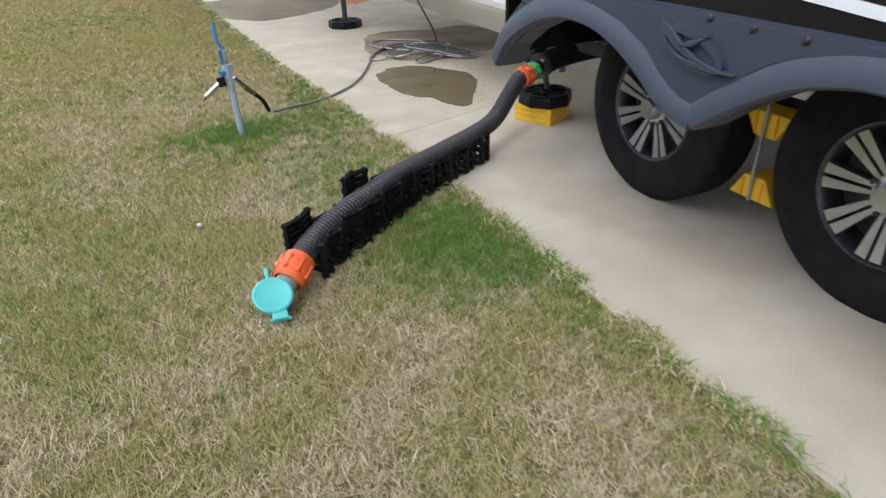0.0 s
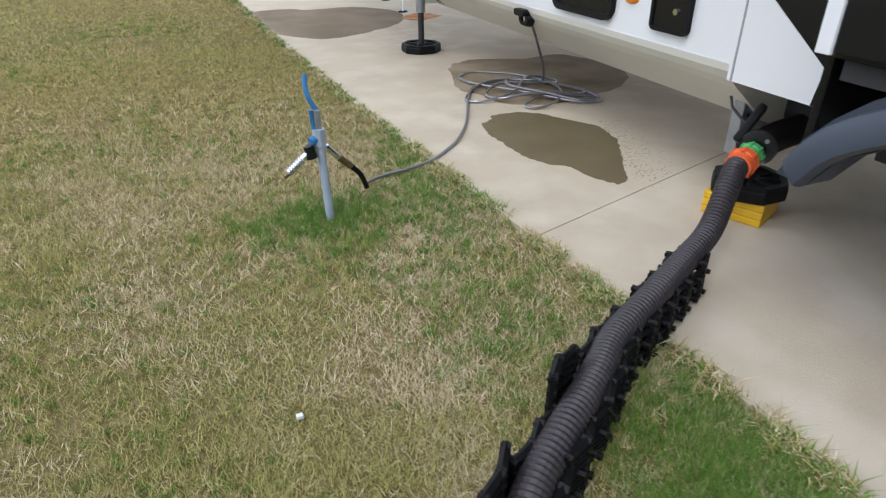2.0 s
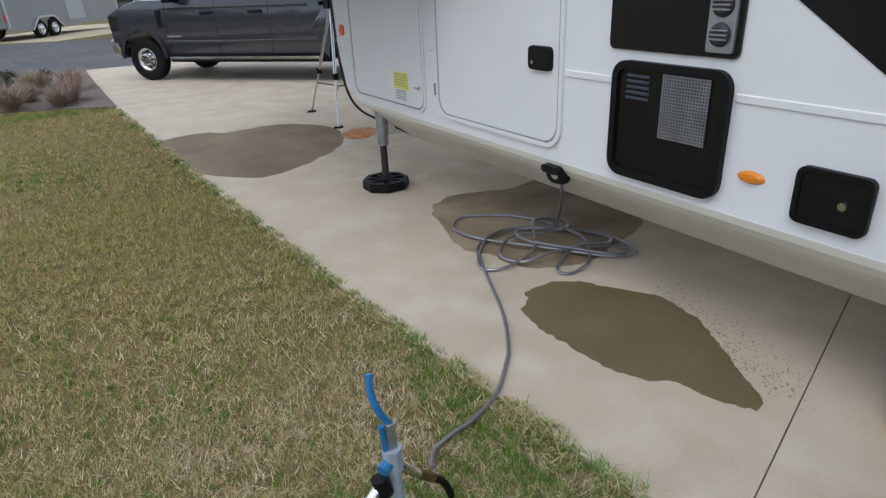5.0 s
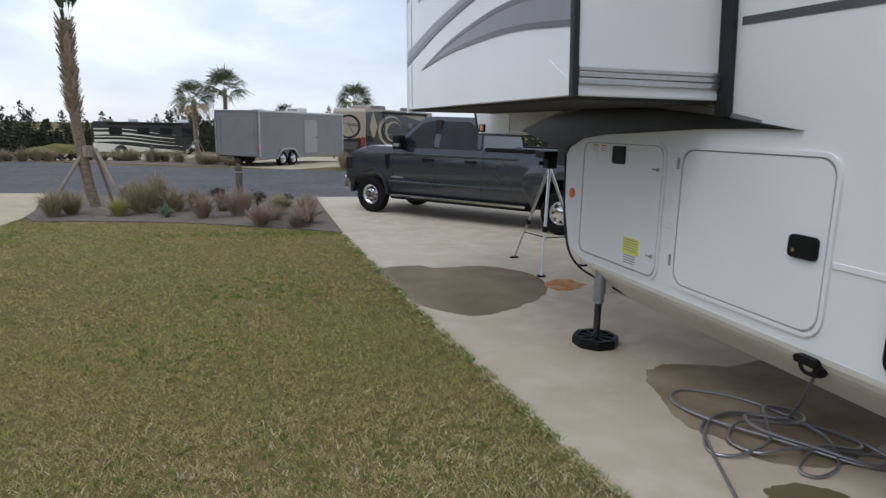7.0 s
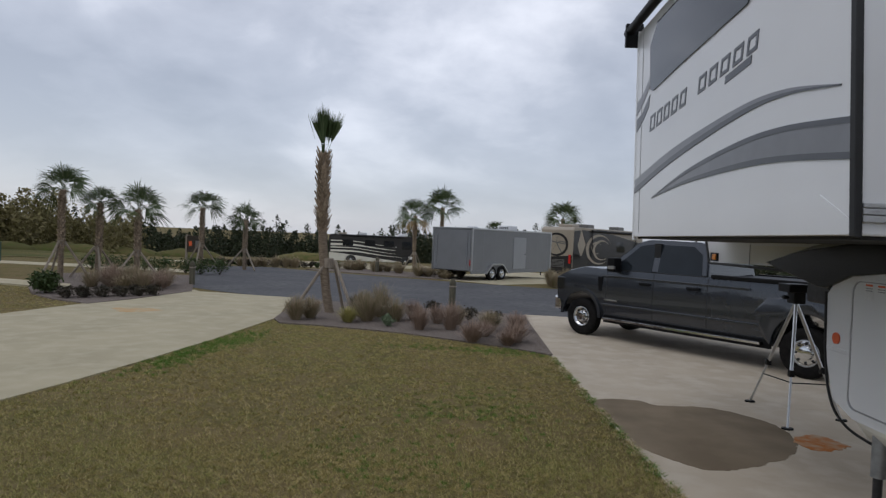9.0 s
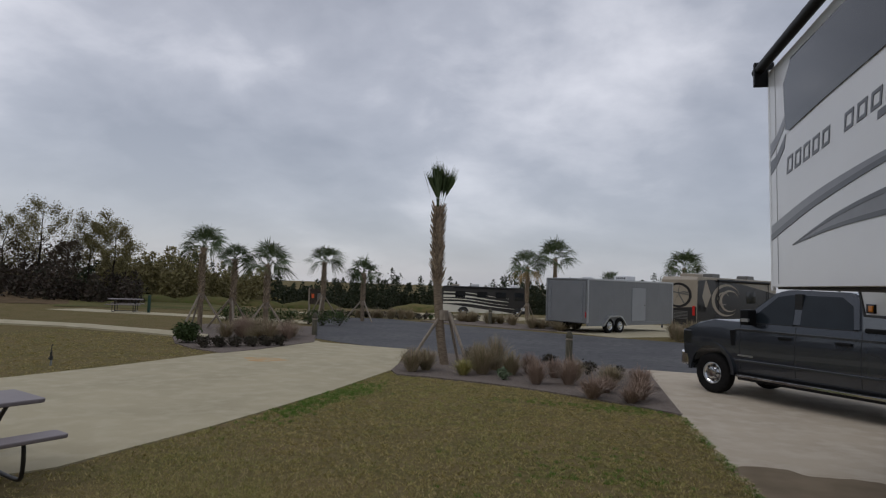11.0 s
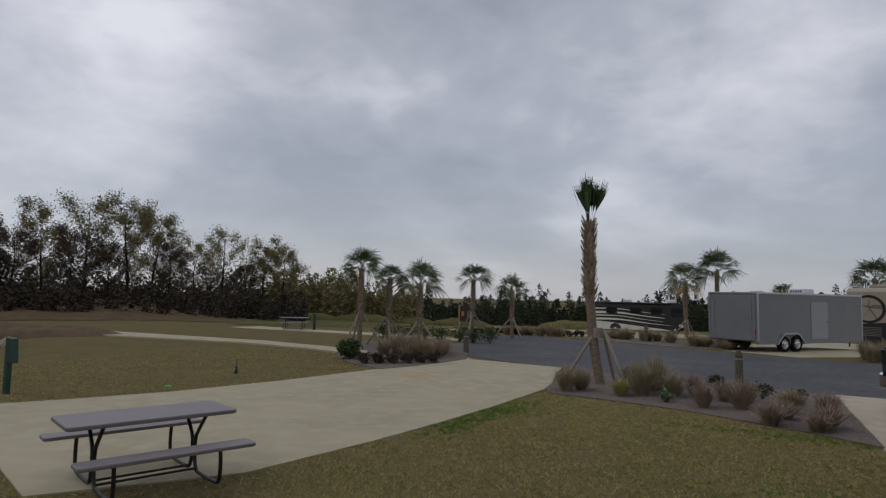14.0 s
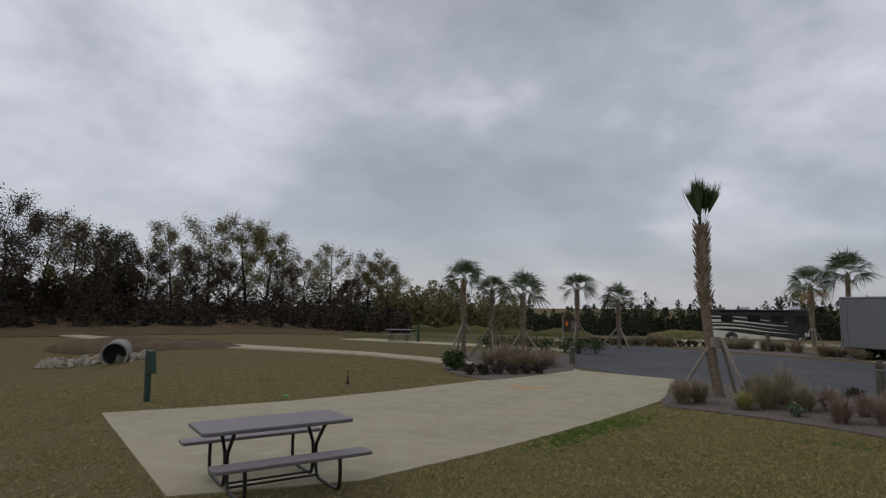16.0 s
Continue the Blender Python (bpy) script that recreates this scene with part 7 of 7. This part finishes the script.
woods("woods", 70, 268, 90, 110, 6.0, 10.0, 30000, 0.6, "brush", "woods closing the place round the park", 300)


def mound(x, y, rx, ry, h, label, material="turf"):
    b = bmesh.new()
    bmesh.ops.create_icosphere(b, subdivisions=3, radius=1.0)
    for v in b.verts:
        v.co = Vector((v.co.x * rx, v.co.y * ry, v.co.z * h * (1 + 0.25 * noise.noise(v.co * 2.0))))
    ob = mesh_ob("mound", b, material, None, True)
    ob.matrix_basis = pose(x, y, ground_z(x, y) - 0.1 * h)
    tagged(ob, label, "mound", "", "structure")


for bear, r, h in ((-33, 84, 1.5), (-29, 88, 1.4), (-24, 92, 1.7), (-14, 95, 1.8), (-8, 98, 1.4), (-38, 82, 1.2)):
    x, y = polar(bear, r)
    mound(x, y, 5.0, 3.0, h * 0.75, "low grassy earth mound in the field", "meadow")


def field_strip(name, b0, b1, r0, r1, rise, material, label):
    """A sheet of rough field between two bearings, lifted towards its far side."""
    verts, faces = [], []
    nb, nr = 60, 16
    for i in range(nb + 1):
        b = b0 + (b1 - b0) * i / nb
        fade = min(1.0, (b1 - b) / 10.0, (b - b0) / 4.0 + 0.02)
        for j in range(nr + 1):
            t = j / nr
            r = r0 + (r1 - r0) * t + 1.6 * noise.noise((b * 0.35, t * 2, 4.0)) * (1 - t)
            x, y = polar(b, r)
            up = rise * max(0.0, fade) * (min(1.0, t * 1.7) ** 1.4) * (1 + 0.25 * noise.noise((b * 0.4, t * 3, 1.0)))
            verts.append((x, y, ground_z(x, y) + 0.03 + up))
    for i in range(nb):
        for j in range(nr):
            k = i * (nr + 1) + j
            faces.append((k, k + 1, k + nr + 2, k + nr + 1))
    ob = quads_ob(name, verts, faces, material)
    for p in ob.data.polygons:
        p.use_smooth = True
    tagged(ob, label, "field", "", "structure")


field_strip("field", -100, -43, 52, 84, 1.5, "field_brown", "dead reddish-brown grass bank before the wood")
field_strip("field", -44, -30, 47, 100, 0.0, "meadow", "rough green meadow beyond the pads")

# ---- turf blades ----


def in_poly(xs, ys, poly):
    inside = np.zeros(len(xs), bool)
    k = len(poly)
    for i in range(k):
        x1, y1 = poly[i]
        x2, y2 = poly[(i + 1) % k]
        c = ((y1 > ys) != (y2 > ys))
        xi = (x2 - x1) * (ys - y1) / (y2 - y1 + 1e-12) + x1
        inside ^= c & (xs < xi)
    return inside


def on_turf(xs, ys):
    ex = np.interp(ys, [p[1] for p in DRIVE_EDGE], [p[0] for p in DRIVE_EDGE])
    ok = xs < ex - 0.005 + 0.02 * np.sin(ys * 9) * np.sin(ys * 23)
    for poly in (PAD, BED, BED2, ROAD):
        ok &= ~in_poly(xs, ys, poly)
    return ok


def turf(x0, x1, y0, y1, count, h, w, warm=0.0, lean=1.5):
    """Blades over a stretch of turf: straw and olive ones gather in patches."""
    loose = count // 3
    tufts = max(1, (count - loose) // 14)
    at = rng.integers(0, tufts, count - loose)
    cx, cy = rng.uniform(x0, x1, tufts), rng.uniform(y0, y1, tufts)
    spread = 5.5 * w
    xs = np.concatenate([rng.uniform(x0, x1, loose), cx[at] + rng.normal(0, spread, count - loose)])
    ys = np.concatenate([rng.uniform(y0, y1, loose), cy[at] + rng.normal(0, spread, count - loose)])
    tint = np.concatenate([rng.normal(0, 0.9, loose), rng.normal(0, 0.9, tufts)[at] + rng.normal(0, 0.35, count - loose)])
    # the stretches run softly into one another
    xs -= np.abs(rng.normal(0, 0.6, count)) * np.clip(1 - (xs - x0) / 1.0, 0, 1)
    ys += rng.normal(0, 0.22, count) * np.clip(1 - np.minimum(ys - y0, y1 - ys) / 0.5, 0, 1)
    ok = on_turf(xs, ys)
    xs, ys, tint = xs[ok], ys[ok], tint[ok]
    f = 1.0 * np.sin(xs * 4.1 + 1.7 * np.sin(ys * 2.3)) * np.sin(ys * 3.7 + 1.3 * np.sin(xs * 3.1)) + 0.8 * np.sin(xs * 1.3 + ys * 0.9 + 2) + 0.5 * np.sin(xs * 9.3 + 2.0 * np.sin(ys * 7.1)) * np.sin(ys * 8.7) + tint
    straw = f > -0.22 - warm
    far = rng.uniform(0, 1, len(xs)) < np.clip((ys - 3.5) / 4.0, 0, 1)
    for pick, material, label in ((straw & ~far, "blade_dry", "short dormant straw-coloured turf blades"), (straw & far, "blade_far", "short dormant tan turf blades"), (~straw, "blade_olive", "short olive green turf blades")):
        if pick.any():
            tagged(spears_ob("turf_grass", xs[pick], ys[pick], h, w, lean if material != "blade_olive" else lean * 0.8, material), label, "grass", "", "stuff")


turf(-1.8, 2.2, -0.6, 3.0, 480000, 0.028, 0.0018)
turf(-3.4, 2.1, 3.0, 5.6, 240000, 0.028, 0.0021)
turf(-4.6, 2.0, 5.6, 9.0, 170000, 0.028, 0.003, 0.0)
turf(-6.0, 1.7, 9.0, 18.0, 150000, 0.03, 0.0046, 0.05)
turf(-18.0, -5.0, 5.0, 22.0, 110000, 0.03, 0.0052, 0.9)
turf(-4.0, -1.8, -0.6, 3.0, 50000, 0.026, 0.0018)


def green_patch(x, y, rx, ry, count, h, w=0.0016):
    tufts = max(8, count // 22)
    at = rng.integers(0, tufts, count)
    xs = rng.normal(x, rx, tufts)[at] + rng.normal(0, 6.0 * w, count)
    ys = rng.normal(y, ry, tufts)[at] + rng.normal(0, 6.0 * w, count)
    ok = on_turf(xs, ys)
    ob = spears_ob("green_grass", xs[ok], ys[ok], h, w, 0.9, "blade_green")
    tagged(ob, "lush green patch of longer grass in turf", "grass", "", "stuff")


for x, y, rx, ry, c, h in ((1.62, 1.95, 0.2, 0.2, 16000, 0.045), (1.72, 2.3, 0.16, 0.2, 9000, 0.042), (0.98, 4.2, 0.24, 0.16, 9000, 0.05), (1.15, 3.9, 0.35, 0.3, 7000, 0.035), (1.62, 4.5, 0.12, 0.5, 9000, 0.04), (1.9, 2.6, 0.08, 0.5, 6000, 0.035), (-0.7, 1.4, 0.5, 0.5, 8000, 0.03), (1.4, 2.95, 0.2, 0.3, 7000, 0.038), (-0.6, 3.5, 0.6, 0.5, 8000, 0.03), (0.2, 0.7, 0.4, 0.2, 5000, 0.03), (1.9, 1.5, 0.1, 0.35, 5000, 0.035), (0.1, 2.4, 0.25, 0.3, 4000, 0.03), (-0.2, 6.0, 0.5, 0.5, 6000, 0.03), (0.6, 5.4, 0.3, 0.4, 4000, 0.03)):
    green_patch(x, y, rx, ry, c, h)
for x, y, rx, ry, c, h in ((-4.75, 12.9, 0.22, 0.75, 7000, 0.04), (-4.45, 14.4, 0.2, 0.5, 4000, 0.04), (-0.2, 14.5, 0.9, 0.15, 2500, 0.035), (0.8, 14.4, 0.4, 0.2, 1800, 0.035), (0.0, 10.5, 0.5, 0.5, 2500, 0.03), (-1.0, 8.6, 0.5, 0.4, 2500, 0.03)):
    green_patch(x, y, rx, ry, c, h, 0.0035)
for count, material, spread, hh in ((9000, "blade_green", 0.05, 0.05), (12000, "blade_far", 0.06, 0.045), (9000, "blade_dry", 0.05, 0.045)):
    ys = rng.uniform(-1.0, 14.0, count)
    ys = ys[np.sin(ys * 5.3 + len(material)) + np.sin(ys * 13.1) + 0.8 * np.sin(ys * 31.0 + len(material)) + rng.normal(0, 0.6, count) > -0.2]
    xs = np.interp(ys, [p[1] for p in DRIVE_EDGE], [p[0] for p in DRIVE_EDGE]) - np.abs(rng.normal(0, spread, len(ys))) + 0.03 + 0.02 * np.sin(ys * 7.7) * np.sin(ys * 19.0)
    tagged(blades_ob("edge_grass", xs, ys, np.full(len(ys), 0.01), hh, 0.0024, 1.5, material), "ragged grass fringe hanging over the slab edge", "grass", "", "stuff")

# pine straw over the beds
for poly, count in ((BED, 26000), (BED2, 16000)):
    px, py = [p[0] for p in poly], [p[1] for p in poly]
    xs, ys = rng.uniform(min(px), max(px), count), rng.uniform(min(py), max(py), count)
    ok = in_poly(xs, ys, poly)
    ob = spears_ob("pine_straw", xs[ok], ys[ok], 0.05, 0.006, 1.6, "chips")
    tagged(ob, "loose grey-brown pine straw strewn over the bed", "mulch", "", "stuff")
